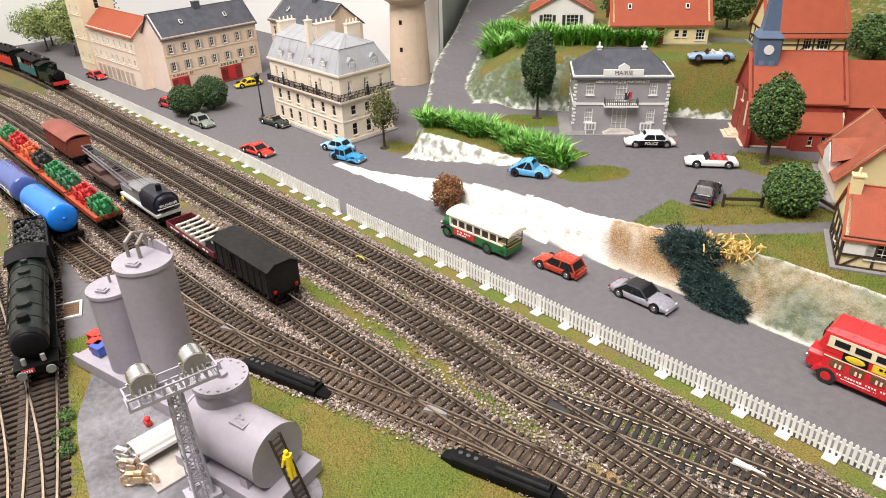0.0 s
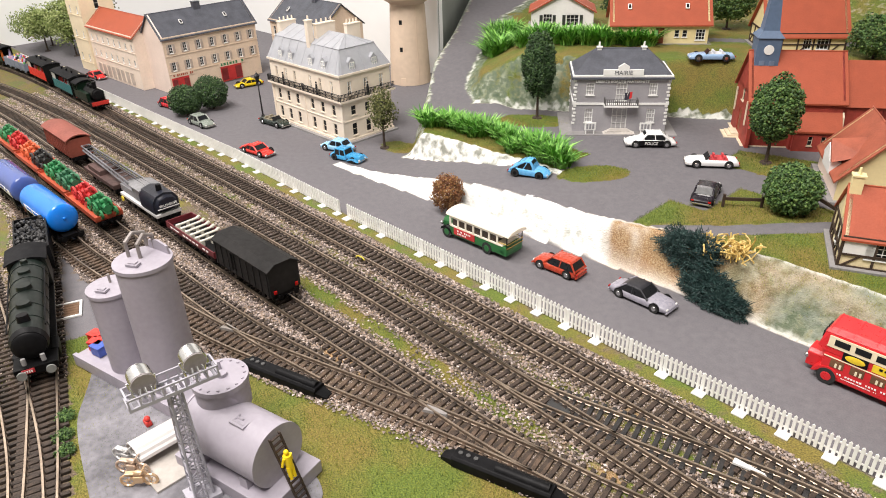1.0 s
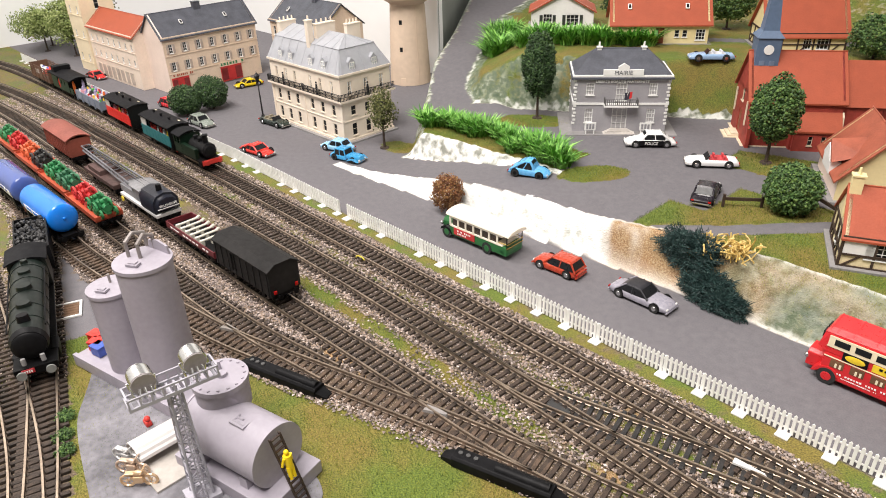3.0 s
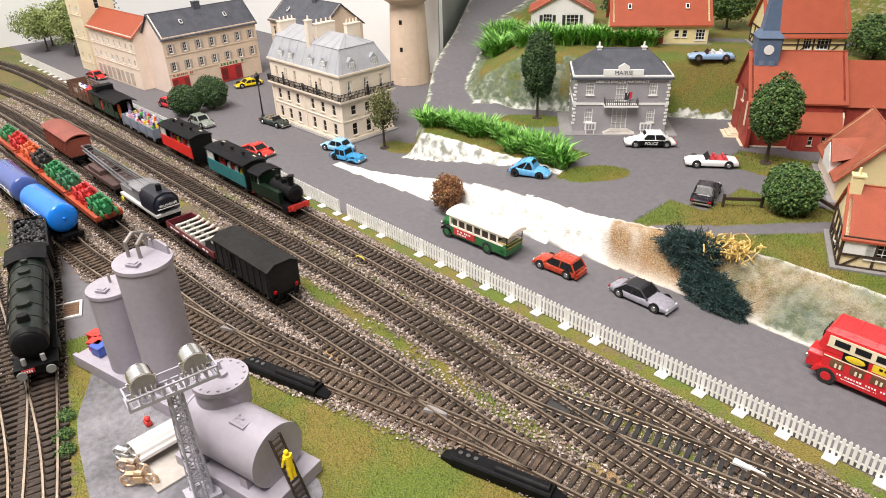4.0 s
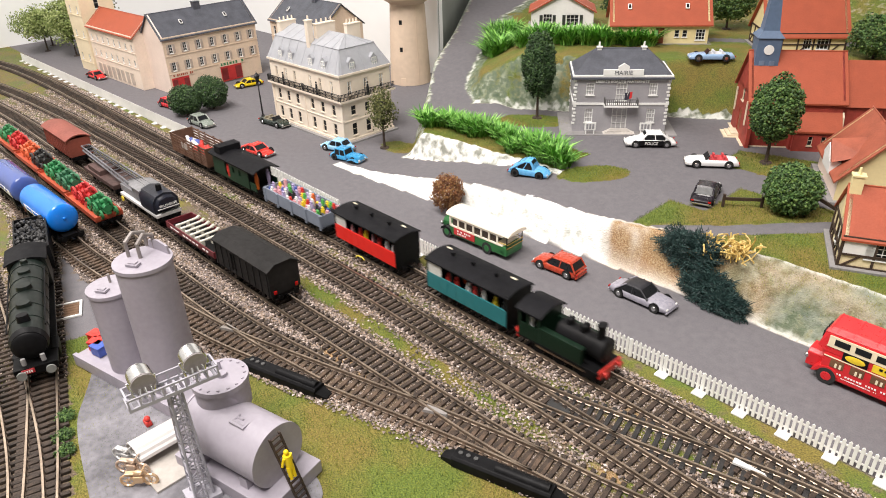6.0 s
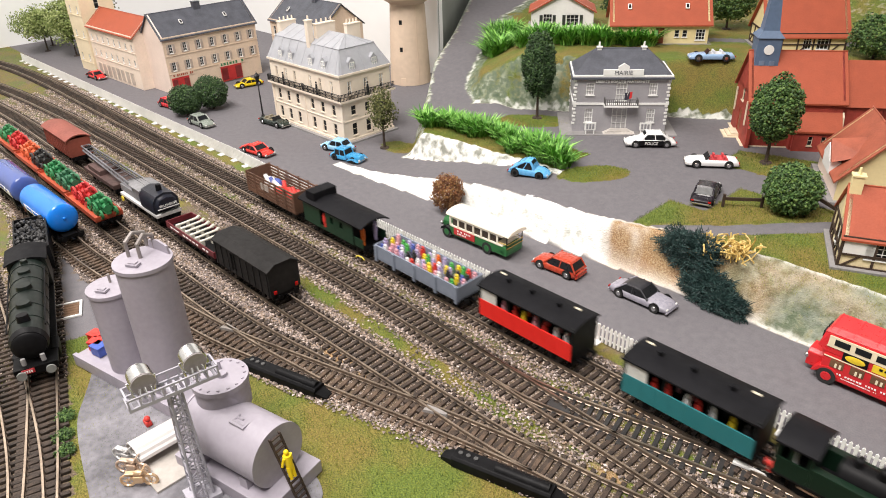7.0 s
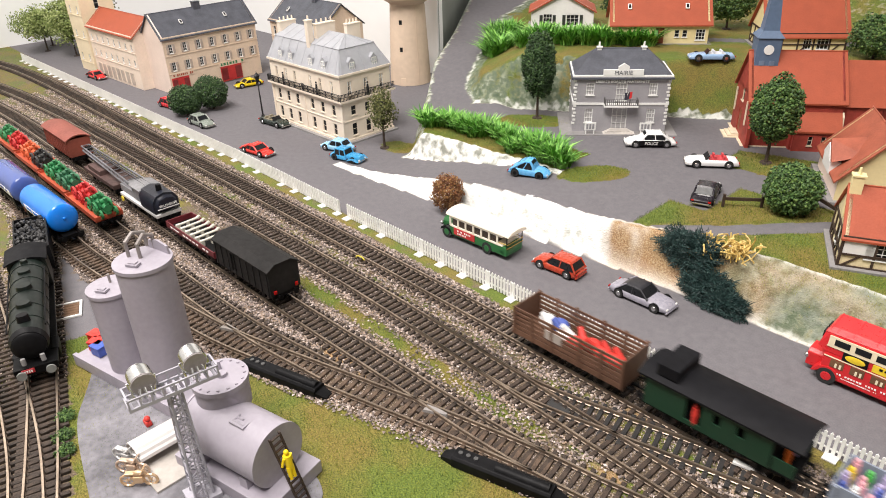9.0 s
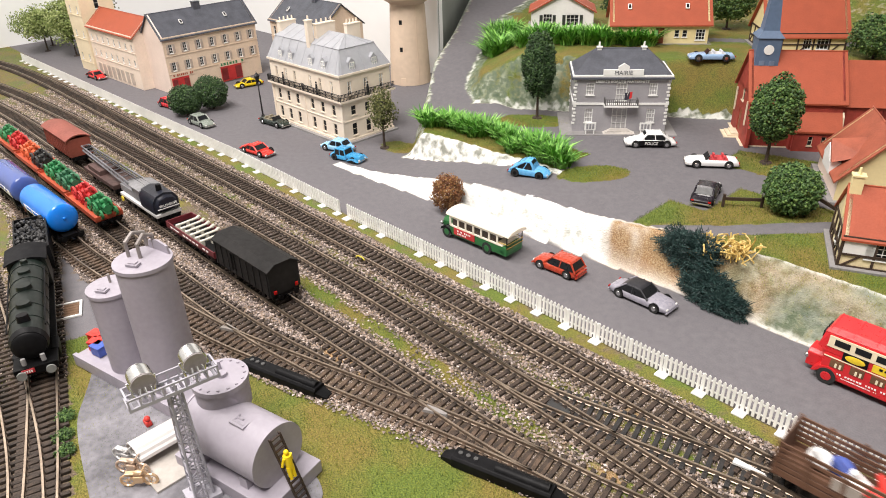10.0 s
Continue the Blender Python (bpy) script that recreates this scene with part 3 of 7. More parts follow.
def words(parent, text, size, m, material, name="lettering", depth=0.15):
    c = bpy.data.curves.new(name, "FONT")
    c.body, c.size, c.align_x, c.extrude = text, size * K, "CENTER", depth * K
    tmp = bpy.data.objects.new("tmp", c)
    scene.collection.objects.link(tmp)
    me = bpy.data.meshes.new_from_object(tmp.evaluated_get(bpy.context.evaluated_depsgraph_get()))
    bpy.data.objects.remove(tmp)
    bpy.data.curves.remove(c)
    me.materials.clear()
    me.materials.append(material)
    ob = new(name, me)
    ob.parent = parent
    ob.matrix_basis = m @ pose(0, 0, 0, 90)
    return ob


def railing(parent, pts, z, h, material, step=2.2, name="railing"):
    bm = B()
    for a, b in zip(pts, pts[1:]):
        a, b = Vector((*a, 0)), Vector((*b, 0))
        L = (b - a).length
        for zz in (z + 0.6, z + h * 0.55, z + h):
            rod(bm, (a.x, a.y, zz), (b.x, b.y, zz), 0.38, n=5)
        k = max(1, int(L / step))
        for i in range(k + 1):
            p = a + (b - a) * i / k
            rod(bm, (p.x, p.y, z), (p.x, p.y, z + h), 0.75 if i % 6 == 0 else 0.42, n=5)
    part(name, bm, material, parent, "black wrought-iron balcony railing")


IRON = paint("black_iron", (0.012, 0.012, 0.014), 0.5, vary=0.2, bump=0.05)
ZINC = paint("zinc_roof", (0.36, 0.37, 0.40), 0.5, 0.0, vary=0.07, grain=120, bump=0.08)
HOTEL = paint("hotel_stone", (0.82, 0.72, 0.60), 0.6, vary=0.04, grain=200, bump=0.06)
GREYR = paint("mairie_render", (0.34, 0.33, 0.35), 0.7, vary=0.06, grain=600, bump=0.1)
YELLOW = paint("pale_yellow_render", (0.78, 0.66, 0.36), 0.65, vary=0.05)
REDP = paint("red_paint", (0.50, 0.03, 0.03), 0.5, vary=0.1)
TIMBER = paint("dark_timber", (0.05, 0.03, 0.02), 0.7, vary=0.2)
SLAB = paint("grey_slab", (0.26, 0.25, 0.25), 0.75, vary=0.1, grain=400)
PINKW = paint("pale_gable", (0.80, 0.66, 0.58), 0.65, vary=0.04)


def slab(parent, x0, y0, x1, y1, h=1.5, material=None, name="base_slab"):
    bm = B()
    box(bm, ((x0 + x1) / 2, (y0 + y1) / 2, h / 2 - 3), (x1 - x0, y1 - y0, h + 6), bev=0.3)
    part(name, bm, material or SLAB, parent)


def hotel():
    h = thing("corner_hotel", at(-863, 484, 1, 0.8), "cream stone corner building with grey mansard roof and iron balcony", "building")
    set_frame(HOTEL)
    L, D, H = 161, 82, 89
    slab(h, -4, -6, L + 6, D + 4, 1.2)
    cols = (16, 38, 60, 95, 118, 142)
    fr = [(c, 8, 7.5, 15, "dark") for c in cols] + [(c, 34, 7.5, 14, "dark") for c in cols] + [(c, 61, 6.5, 18, "curtain" if i % 2 else "grid") for i, c in enumerate(cols)]
    sd = [(c, 8, 8, 16, "dark") for c in (18, 41, 65)] + [(c, 35, 8, 12, "dark") for c in (18, 41, 65)] + [(c, 61, 8, 18, "curtain") for c in (15, 41, 67)]
    walls4(h, HOTEL, L, D, H, fr, sd, [], [])
    # string courses, balcony slab, cornice, pilasters
    for z, o, t, nm in ((2, 1.2, 4, "plinth"), (28, 0.7, 1.4, "string_course"), (55.5, 4.5, 2.4, "balcony_slab"), (88, 2.4, 2.6, "cornice")):
        bm = B()
        for c, s in (((L / 2, -o / 2, z), (L + 2 * o, o, t)), ((L / 2, D + o / 2, z), (L + 2 * o, o, t)), ((-o / 2, D / 2, z), (o, D, t)), ((L + o / 2, D / 2, z), (o, D, t))):
            box(bm, c, s)
        part(nm, bm, HOTEL, h)
    for x in (0.8, 78, L - 0.8):
        bm = B()
        box(bm, (x, -0.5, 28), (3, 1.2, 54))
        part("pilaster", bm, HOTEL, h)
    railing(h, [(-3.6, D + 3), (-3.6, -3.8), (76, -3.8), (76, -1), (80, -1), (80, -3.8), (L + 3.6, -3.8), (L + 3.6, D + 3)], 56.8, 8.5, IRON)
    # mansard
    bm = B()
    z0, z1, z2, i1 = H, 117, 129, 13
    hull(bm, [(-1.5, -1.5, z0), (L + 1.5, -1.5, z0), (L + 1.5, D + 1.5, z0), (-1.5, D + 1.5, z0), (4, i1, z1), (L - i1, i1, z1), (L - i1, D - i1, z1), (4, D - i1, z1)])
    rf = part("mansard_roof", bm, ZINC, h)
    bm = B()
    hull(bm, [(3.5, i1 - 1, z1), (L - i1 + 1, i1 - 1, z1), (L - i1 + 1, D - i1 + 1, z1), (3.5, D - i1 + 1, z1), (8, D / 2, z2), (L - 34, D / 2, z2)])
    part("upper_roof", bm, ZINC, rf)
    bm = B()
    for k in range(9):
        x = 6 + k * (L - 12) / 8
        rod(bm, (x, -1.6, z0), (max(5, min(x, L - i1)), i1 - 0.2, z1), 0.45, n=4)
        if k < 8:
            rod(bm, (min(x, L - i1), i1 - 1, z1 + 0.2), (min(max(x, 9), L - 34), D / 2, z2), 0.4, n=4)
    for k in range(5):
        y = 4 + k * (D - 8) / 4
        rod(bm, (L + 1.7, y, z0), (L - i1 + 0.2, min(max(y, i1), D - i1), z1), 0.45, n=4)
        rod(bm, (L - i1 + 1, min(max(y, i1), D - i1), z1 + 0.2), (L - 34, D / 2, z2), 0.4, n=4)
    part("roof_seams", bm, ZINC, rf)
    for k, (x, y, rz) in enumerate(((30, 3, 0), (54, 3, 0), (100, 3, 0), (128, 3, 0), (L - 3, 22, 90), (L - 3, 58, 90))):
        bm = B()
        prism(bm, [(-5.2, 0), (5.2, 0), (5.2, 11), (0, 16), (-5.2, 11)], -2, 11, "y")
        d = part("dormer", bm, ZINC, h, m=at(x, y, z0 + 2, rz))
        bm = B()
        for xx in (-3, 0, 3):
            box(bm, (xx * 1.15, -2.3, 5.4), (0.9, 0.7, 10))
        for zz in (0.8, 5, 9.4):
            box(bm, (0, -2.3, zz * 1.08), (7.8, 0.7, 0.9))
        part("dormer_window", bm, WHITE, d)
        bm = B()
        box(bm, (0, -2.15, 5.4), (7, 0.3, 10))
        part("pane", bm, paint("pale_pane", (0.55, 0.58, 0.62), 0.25), d)
    chimney(h, 4, D / 2 - 8, 100, 8, 26, 34, HOTEL, 4, "y")
    chimney(h, 86, 14, 92, 7, 8, 54, HOTEL, 1)
    chimney(h, 88, D / 2 - 4, 112, 7, 30, 28, HOTEL, 4, "y")
    chimney(h, 104, D - 12, 112, 7, 22, 24, HOTEL, 4, "y")
    for x, y in ((34, -2.2), (112, -2.2), (L + 2.2, 42)):
        o = thing("balcony_ornament", h.matrix_world @ at(x, y, 56.7), "slim black cast-iron figure on the hotel balcony", "ornament", "balcony ornaments")
        bm = B()
        rod(bm, (0, 0, 0), (0, 0, 8), 1.6, 1.0, 8)
        rod(bm, (0, 0, 8), (0, 0, 14), 1.5, 1.0, 8)
        ball(bm, (0, 0, 16), 1.3, u=8, v=6)
        part("figure_casting", bm, IRON, o, smooth=True)
    return h


def town_house(m, L, D, H, rise, rows, cols, wallmat, roofmat, label, style="shutter", shops=(), gable_wins=(), name="town_house", hip=0.0, w=7.0, wh=14, sign=(), leftmat=None):
    h = thing(name, m, label, "building", group="town houses")
    set_frame(WHITE)
    fr = [(L * (i + 0.5) / cols, z, w, wh, style) for z in rows for i in range(cols)]
    taken = []
    for x, z, ww, hh in shops:
        taken.append((x, z, ww, hh, "shopfront"))
    fr = [f for f in fr if not any(abs(f[0] - s[0]) < (f[2] + s[2]) / 2 and f[1] < s[1] + s[3] for s in taken)]
    walls4(h, wallmat, L, D, H, fr, list(gable_wins), [], list(gable_wins), 0 if hip else rise, None, leftmat)
    for x, z, ww, hh, _ in taken:
        bm = B()
        box(bm, (x, -0.6, z + hh / 2), (ww, 1.6, hh), bev=0.2)
        s = part("shopfront", bm, REDP, h, "red painted shop front")
        for k in range(3):
            bm = B()
            box(bm, (x - ww / 3 + k * ww / 3, -1.5, z + hh * 0.5), (ww / 3 - 1.6, 0.5, hh - 5), bev=0.1)
            part("shop_pane" if k != 1 else "shop_door", bm, REDP if k == 1 else paint("shop_glass", (0.22, 0.03, 0.03), 0.2), s)
    for x0, x1, z, hh, mt, n in sign:
        bm = B()
        box(bm, ((x0 + x1) / 2, -0.5, z), (x1 - x0 + 4, 1, hh + 3))
        part("sign_board", bm, wallmat, h)
        bars(h, x0, x1, z, hh, -1.1, mt, n)
    for z in rows:
        bm = B()
        box(bm, (L / 2, -0.4, z - 4), (L, 0.9, 1.2))
        part("string_course", bm, wallmat, h)
    bm = B()
    box(bm, (L / 2, -0.8, H - 1.5), (L + 2, 1.8, 3))
    part("cornice", bm, wallmat, h)
    rf = roof_slabs(h, L, D, H, rise, roofmat, hip=hip)
    return h


def skylight(parent, x, y, z, tilt):
    bm = B()
    box(bm, (0, 0, 0.6), (5, 8, 1.4), bev=0.2)
    s = part("skylight", bm, WHITE, parent, m=at(x, y, z, 0, tilt))
    bm = B()
    box(bm, (0, 0, 1.4), (3, 5.4, 0.4))
    part("pane", bm, GLASS, s)


def town():
    b1 = town_house(at(-1107, 437, 0.5, 93), 172, 66, 90, 33, (36, 64), 7, CREAM, SLATE, "three-storey beige town house with slate roof and red shop fronts",
                    shops=((18, 1, 30, 24), (112, 1, 40, 25)), gable_wins=(), leftmat=PINKW, sign=((6, 42, 29, 4, TILE, 11), (92, 138, 30, 4.5, paint("green_sign", (0.05, 0.2, 0.08)), 8)))
    skylight(b1, 45, 14, 107, 44)
    skylight(b1, 125, 14, 107, 44)
    chimney(b1, 86, 33, 116, 12, 8, 16, SLATE, 0)
    b2 = town_house(at(-1345, 405, 0.5, 3.2), 176, 62, 88, 26, (38, 64), 8, paint("peach_render", (0.82, 0.69, 0.58), 0.65, vary=0.05), TILE, "beige town house with orange tiled roof and shuttered ground floor",
                    style="dark", w=5, wh=10)
    bm = B()
    for k in range(8):
        for i in range(2):
            box(bm, (14 + k * 18 + i * 6, -0.5, 14), (4.6, 1, 20), bev=0.2)
    part("ground_floor_shutters", bm, SHUTTER, b2)
    town_house(at(-1420, 402, 0.5, 3), 62, 60, 170, 20, (20, 62, 104, 140), 2, paint("ivory_render", (0.82, 0.70, 0.50), 0.6, vary=0.04), SLATE, "tall ivory tower house with narrow dark windows", style="dark", w=5, wh=12, name="tower_house",
               gable_wins=[(30, 30, 8, 20, "dark"), (30, 110, 8, 18, "dark")])
    b3 = town_house(at(-1118, 640, 0.5, 0), 158, 84, 90, 34, (10, 36, 64), 6, CREAM, SLATE, "beige town house with dark slate roof behind the corner hotel", style="dark", gable_wins=[(24, 64, 8, 14, "dark"), (60, 64, 8, 14, "dark")])
    skylight(b3, 40, 16, 107, 40)
    chimney(b3, 90, 40, 118, 10, 8, 16, SLATE, 0)
    hotel()


town()


def water_tower():
    t = thing("water_tower", at(-870, 748, 0.5), "tall beige concrete water tower with flared head", "water tower")
    mt = paint("tower_concrete", (0.66, 0.52, 0.40), 0.7, vary=0.05, grain=150)
    bm = B()
    rod(bm, (0, 0, 0), (0, 0, 126), 34, 28, 40)
    part("shaft", bm, mt, t, smooth=True)
    bm = B()
    rod(bm, (0, 0, 126), (0, 0, 136), 28, 44, 40)
    rod(bm, (0, 0, 136), (0, 0, 175), 44, 44, 40)
    part("tank", bm, mt, t, smooth=True)
    bm = B()
    rod(bm, (0, 0, 175), (0, 0, 184), 45, 10, 40)
    part("cap", bm, mt, t)
    for a, z in ((-65, 100), (-65, 58)):
        r = 34 - 6 * z / 126 - 0.4
        x, y = r * math.cos(radians(a)), r * math.sin(radians(a))
        bm = B()
        box(bm, (0, 0, 0), (1.4, 5, 7), bev=0.2)
        part("slit_window", bm, GLASS, t, m=at(x, y, z, a))
    bm = B()
    box(bm, (0, 0, 6), (1.4, 9, 13), bev=0.2)
    part("door", bm, mt, t, m=at(33.4 * math.cos(radians(-62)), 33.4 * math.sin(radians(-62)), 0, -62))
    bm = B()
    rod(bm, (33, -10, 0), (27.5, -8, 126), 0.5, n=5)
    part("downpipe", bm, mt, t)


water_tower()


def mairie():
    h = thing("town_hall", at(-455, 636, 35.5, 40.2), "grey town hall with white quoins, slate hip roof and flag", "building")
    set_frame(WHITE, paint("curtained_pane", (0.42, 0.41, 0.42), 0.3, vary=0.15))
    L, D, H = 106, 62, 66
    slab(h, -14, -14, L + 12, D + 8, 1.4)
    door = (L / 2, 2, 17, 27, "grid")
    ups = [(18, 44, 9, 14, "grid"), (L / 2, 38, 12, 20, "grid"), (L - 18, 44, 9, 14, "grid")]
    fr = [(18, 12, 9, 16, "grid"), (L - 18, 12, 9, 16, "grid"), door] + ups
    walls4(h, GREYR, L, D, H, fr, [(20, 44, 9, 14, "grid"), (42, 44, 9, 14, "grid")], [], [])
    rf = roof_slabs(h, L, D, H + 1, 23, SLATE, over=3.5, hip=24)
    for nm, z, o, t in (("cornice", 65.5, 2.4, 3), ("band", 34, 0.9, 2.4)):
        bm = B()
        for c, s in (((L / 2, -o / 2, z), (L + 2 * o, o, t)), ((L / 2, D + o / 2, z), (L + 2 * o, o, t)), ((-o / 2, D / 2, z), (o, D, t)), ((L + o / 2, D / 2, z), (o, D, t))):
            box(bm, c, s)
        part(nm, bm, WHITE, h)
    bm = B()
    box(bm, (0, 0, 0), (3.4, 3.0, 2.3), bev=0.15)
    q1 = mesh_of("quoin", bm, WHITE)
    for x, y in ((0.8, 0.8), (L - 0.8, 0.8), (0.8, D - 0.8), (L - 0.8, D - 0.8)):
        for k in range(13):
            s = 1 if k % 2 else 0
            piece("quoin", q1, h, at(x + (s * 0.9 if x < 9 else -s * 0.9), y, 11 + k * 4.1))
    bm = B()
    prism(bm, [(-22, 0), (22, 0), (22, 6.5), (6, 6.5), (6, 10), (0, 13.5), (-6, 10), (-6, 6.5), (-22, 6.5)], -1.2, 1.2, "y")
    ped = part("pediment", bm, WHITE, h, m=at(L / 2, -1.5, 67))
    words(ped, "MAIRIE", 6.6, at(0, -1.4, 1.0), SLATE)
    words(h, "LIBERTE EGALITE FRATERNITE", 4.4, at(L / 2, -1.2, 58.6), WHITE, depth=0.6)
    bm = B()
    box(bm, (L / 2, -5, 33.4), (38, 10, 2.2), bev=0.3)
    part("balcony", bm, WHITE, h)
    railing(h, [(L / 2 - 18, 0), (L / 2 - 18, -9), (L / 2 + 18, -9), (L / 2 + 18, 0)], 34.4, 7, paint("grey_iron", (0.09, 0.085, 0.085), 0.5))
    for k in range(4):
        bm = B()
        box(bm, (L / 2, -6 + k * 1.2, 1.2 + k * 1.1), (36 - k * 5, 10 - k * 1.6, 1.1), bev=0.15)
        part("step", bm, paint("pale_stone", (0.62, 0.58, 0.54), 0.7), h)
    for x in (28, L - 28):
        chimney(h, x, D / 2, H + 15, 5, 5, 11, WHITE, 1)
    # flag on its pole
    bm = B()
    rod(bm, (L / 2 + 2, -8, 36), (L / 2 + 6, -14, 52), 0.35, n=6)
    fl = part("flagpole", bm, WHITE, h)
    for i, c in enumerate(((0.03, 0.03, 0.05), (0.05, 0.04, 0.06), (0.62, 0.03, 0.03))):
        bm = B()
        prism(bm, [(L / 2 + 2 + i * 2.6, 42 + i * 0.8), (L / 2 + 4.6 + i * 2.6, 42.6 + i * 0.8), (L / 2 + 5 + i * 2.6, 50.5 + i * 0.6), (L / 2 + 2.4 + i * 2.6, 50 + i * 0.6)], -12.4 - i * 0.3, -12.0 - i * 0.3, "y")
        part("flag_stripe", bm, paint("flag_%s" % "abc"[i], c, 0.7), fl)
    for x in (20, L - 24):
        n = thing("notice_board", h.matrix_world @ at(x, -10, 1.4, 4 if x < 50 else -6), "white notice board on two legs before the town hall", "notice board", "notice boards")
        bm = B()
        box(bm, (0, 0, 9), (13, 0.9, 9), bev=0.2)
        part("board", bm, WHITE, n)
        for s in (-4.6, 4.6):
            bm = B()
            rod(bm, (s, 0, -0.3), (s, 0, 12), 0.7, n=6)
            part("leg", bm, WHITE, n)
        bm = B()
        for k in range(3):
            box(bm, (-3.4 + k * 3.4, -0.6, 9), (2.4, 0.3, 6))
        part("poster", bm, paint("poster_grey", (0.3, 0.3, 0.32)), n)


mairie()


def church():
    h = thing("church", at(-289, 722, 35.5, 35.5), "red brick church with orange tiled roof and blue-grey steeple", "church")
    set_frame(paint("cream_trim", (0.72, 0.62, 0.46), 0.6))
    trim = FRAME[0]
    L, D, H, R = 92, 74, 53, 42
    slab(h, -3, -3, 150, D + 3, 1.0, trim, "plinth")
    facade(h, BRICK, L, H, [(14, 16, 6, 20, "dark")], at(0, 0))
    facade(h, BRICK, L, H, [], at(L, D, 0, 180))
    facade(h, BRICK, D, H, [], at(L, 0, 0, 90), R)
    facade(h, BRICK, D, H, [(37, 6, 14, 24, "door"), (37, 40, 10, 16, "dark")], at(0, D, 0, -90), R)
    roof_slabs(h, L, D, H, R, TILE, over=3)
    # aisle with its own lean-to roof
    facade(h, BRICK, 44, 22, [(17, 7, 4.5, 10, "dark"), (30, 7, 4.5, 10, "dark")], at(46, -12, 0))
    facade(h, BRICK, 12, 22, [], at(90, -12, 0, 90))
    facade(h, BRICK, 12, 22, [], at(46, 0, 0, -90))
    bm = B()
    prism(bm, [(-14, 21), (0.5, 39), (0.5, 40.6), (-14, 22.8)], 44, 92, "x")
    part("aisle_roof", bm, TILE, h)
    # chancel and apse
    facade(h, BRICK, 40, 46, [(20, 16, 5, 18, "grid")], at(L, 6, 0))
    bm = B()
    hull(bm, [(L, 3, 45), (L + 43, 3, 45), (L + 43, D - 3, 45), (L, D - 3, 45), (L, D / 2, 86), (L + 43, D / 2, 86)])
    part("chancel_roof", bm, TILE, h)
    facade(h, BRICK, 62, 46, [], at(L + 40, 6, 0, 90))
    bm = B()
    rod(bm, (L + 40, D / 2, 0), (L + 40, D / 2, 42), 24, 24, 10)
    part("apse", bm, BRICK, h)
    bm = B()
    rod(bm, (L + 40, D / 2, 42), (L + 40, D / 2, 68), 27, 6, 10)
    part("apse_roof", bm, TILE, h)
    for x, y in ((0, -2), (L - 2, -2), (L + 30, 3), (44, -2)):
        bm = B()
        prism(bm, [(-6, 0), (3, 0), (3, 40), (-1, 36), (-4, 24), (-6, 22)], -2, 2, "x")
        part("buttress", bm, BRICK if x < 90 else trim, h, m=at(x + 2, y, 0))
    for y in (8, D - 8):
        bm = B()
        box(bm, (-1, y, 34), (1.2, 3, 26))
        part("blind_panel", bm, trim, h)
    for k in range(3):
        bm = B()
        box(bm, (-8 + k * 2, D / 2, 0.8 + k * 1.6), (16 - k * 4, 26 - k * 3, 1.6), bev=0.2)
        part("step", bm, trim, h)
    # steeple
    blue = paint("steeple_lead", (0.10, 0.15, 0.24), 0.55, vary=0.08)
    bm = B()
    box(bm, (14, D / 2, 83), (24, 24, 54), bev=0.5)
    st = part("steeple_tower", bm, blue, h)
    bm = B()
    hull(bm, [(14 + sx * 13.6, D / 2 + sy * 13.6, 110) for sx in (-1, 1) for sy in (-1, 1)] + [(14 + sx * 8, D / 2 + sy * 8, 117) for sx in (-1, 1) for sy in (-1, 1)])
    hull(bm, [(14 + sx * 8.2, D / 2 + sy * 8.2, 116) for sx in (-1, 1) for sy in (-1, 1)] + [(14, D / 2, 208)])
    part("spire", bm, blue, st)
    bm = B()
    rod(bm, (14, D / 2 - 12, 98), (14, D / 2 - 12.8, 98), 5, n=24)
    ck = part("clock_face", bm, WHITE, st, "round white clock face")
    for x in (9, 19):
        bm = B()
        box(bm, (x, D / 2 - 12.4, 84), (5, 0.8, 5), bev=0.2)
        part("louvre", bm, paint("steeple_light", (0.16, 0.21, 0.30), 0.5), st)


church()


def beams(parent, L, H, m, cols=5):
    """Dark half-timbering, proud of a wall."""
    bm = B()
    for z in (1, H * 0.42, H - 1):
        box(bm, (L / 2, -0.5, z), (L, 1.2, 1.7))
    for i in range(cols + 1):
        box(bm, (L * i / cols, -0.5, H / 2), (1.7, 1.25, H))
    for i in range(cols):
        x0, x1 = L * i / cols, L * (i + 1) / cols
        if i % 2 == 0:
            xm = (x0 + x1) / 2
            prism(bm, [(x0 + 1, 1), (x0 + 3, 1), (xm + 3, H * 0.4), (xm + 1, H * 0.4)], -1.0, 0.2, "y")
    part("timber_frame", bm, TIMBER, parent, "dark brown half-timber frame", m=m)


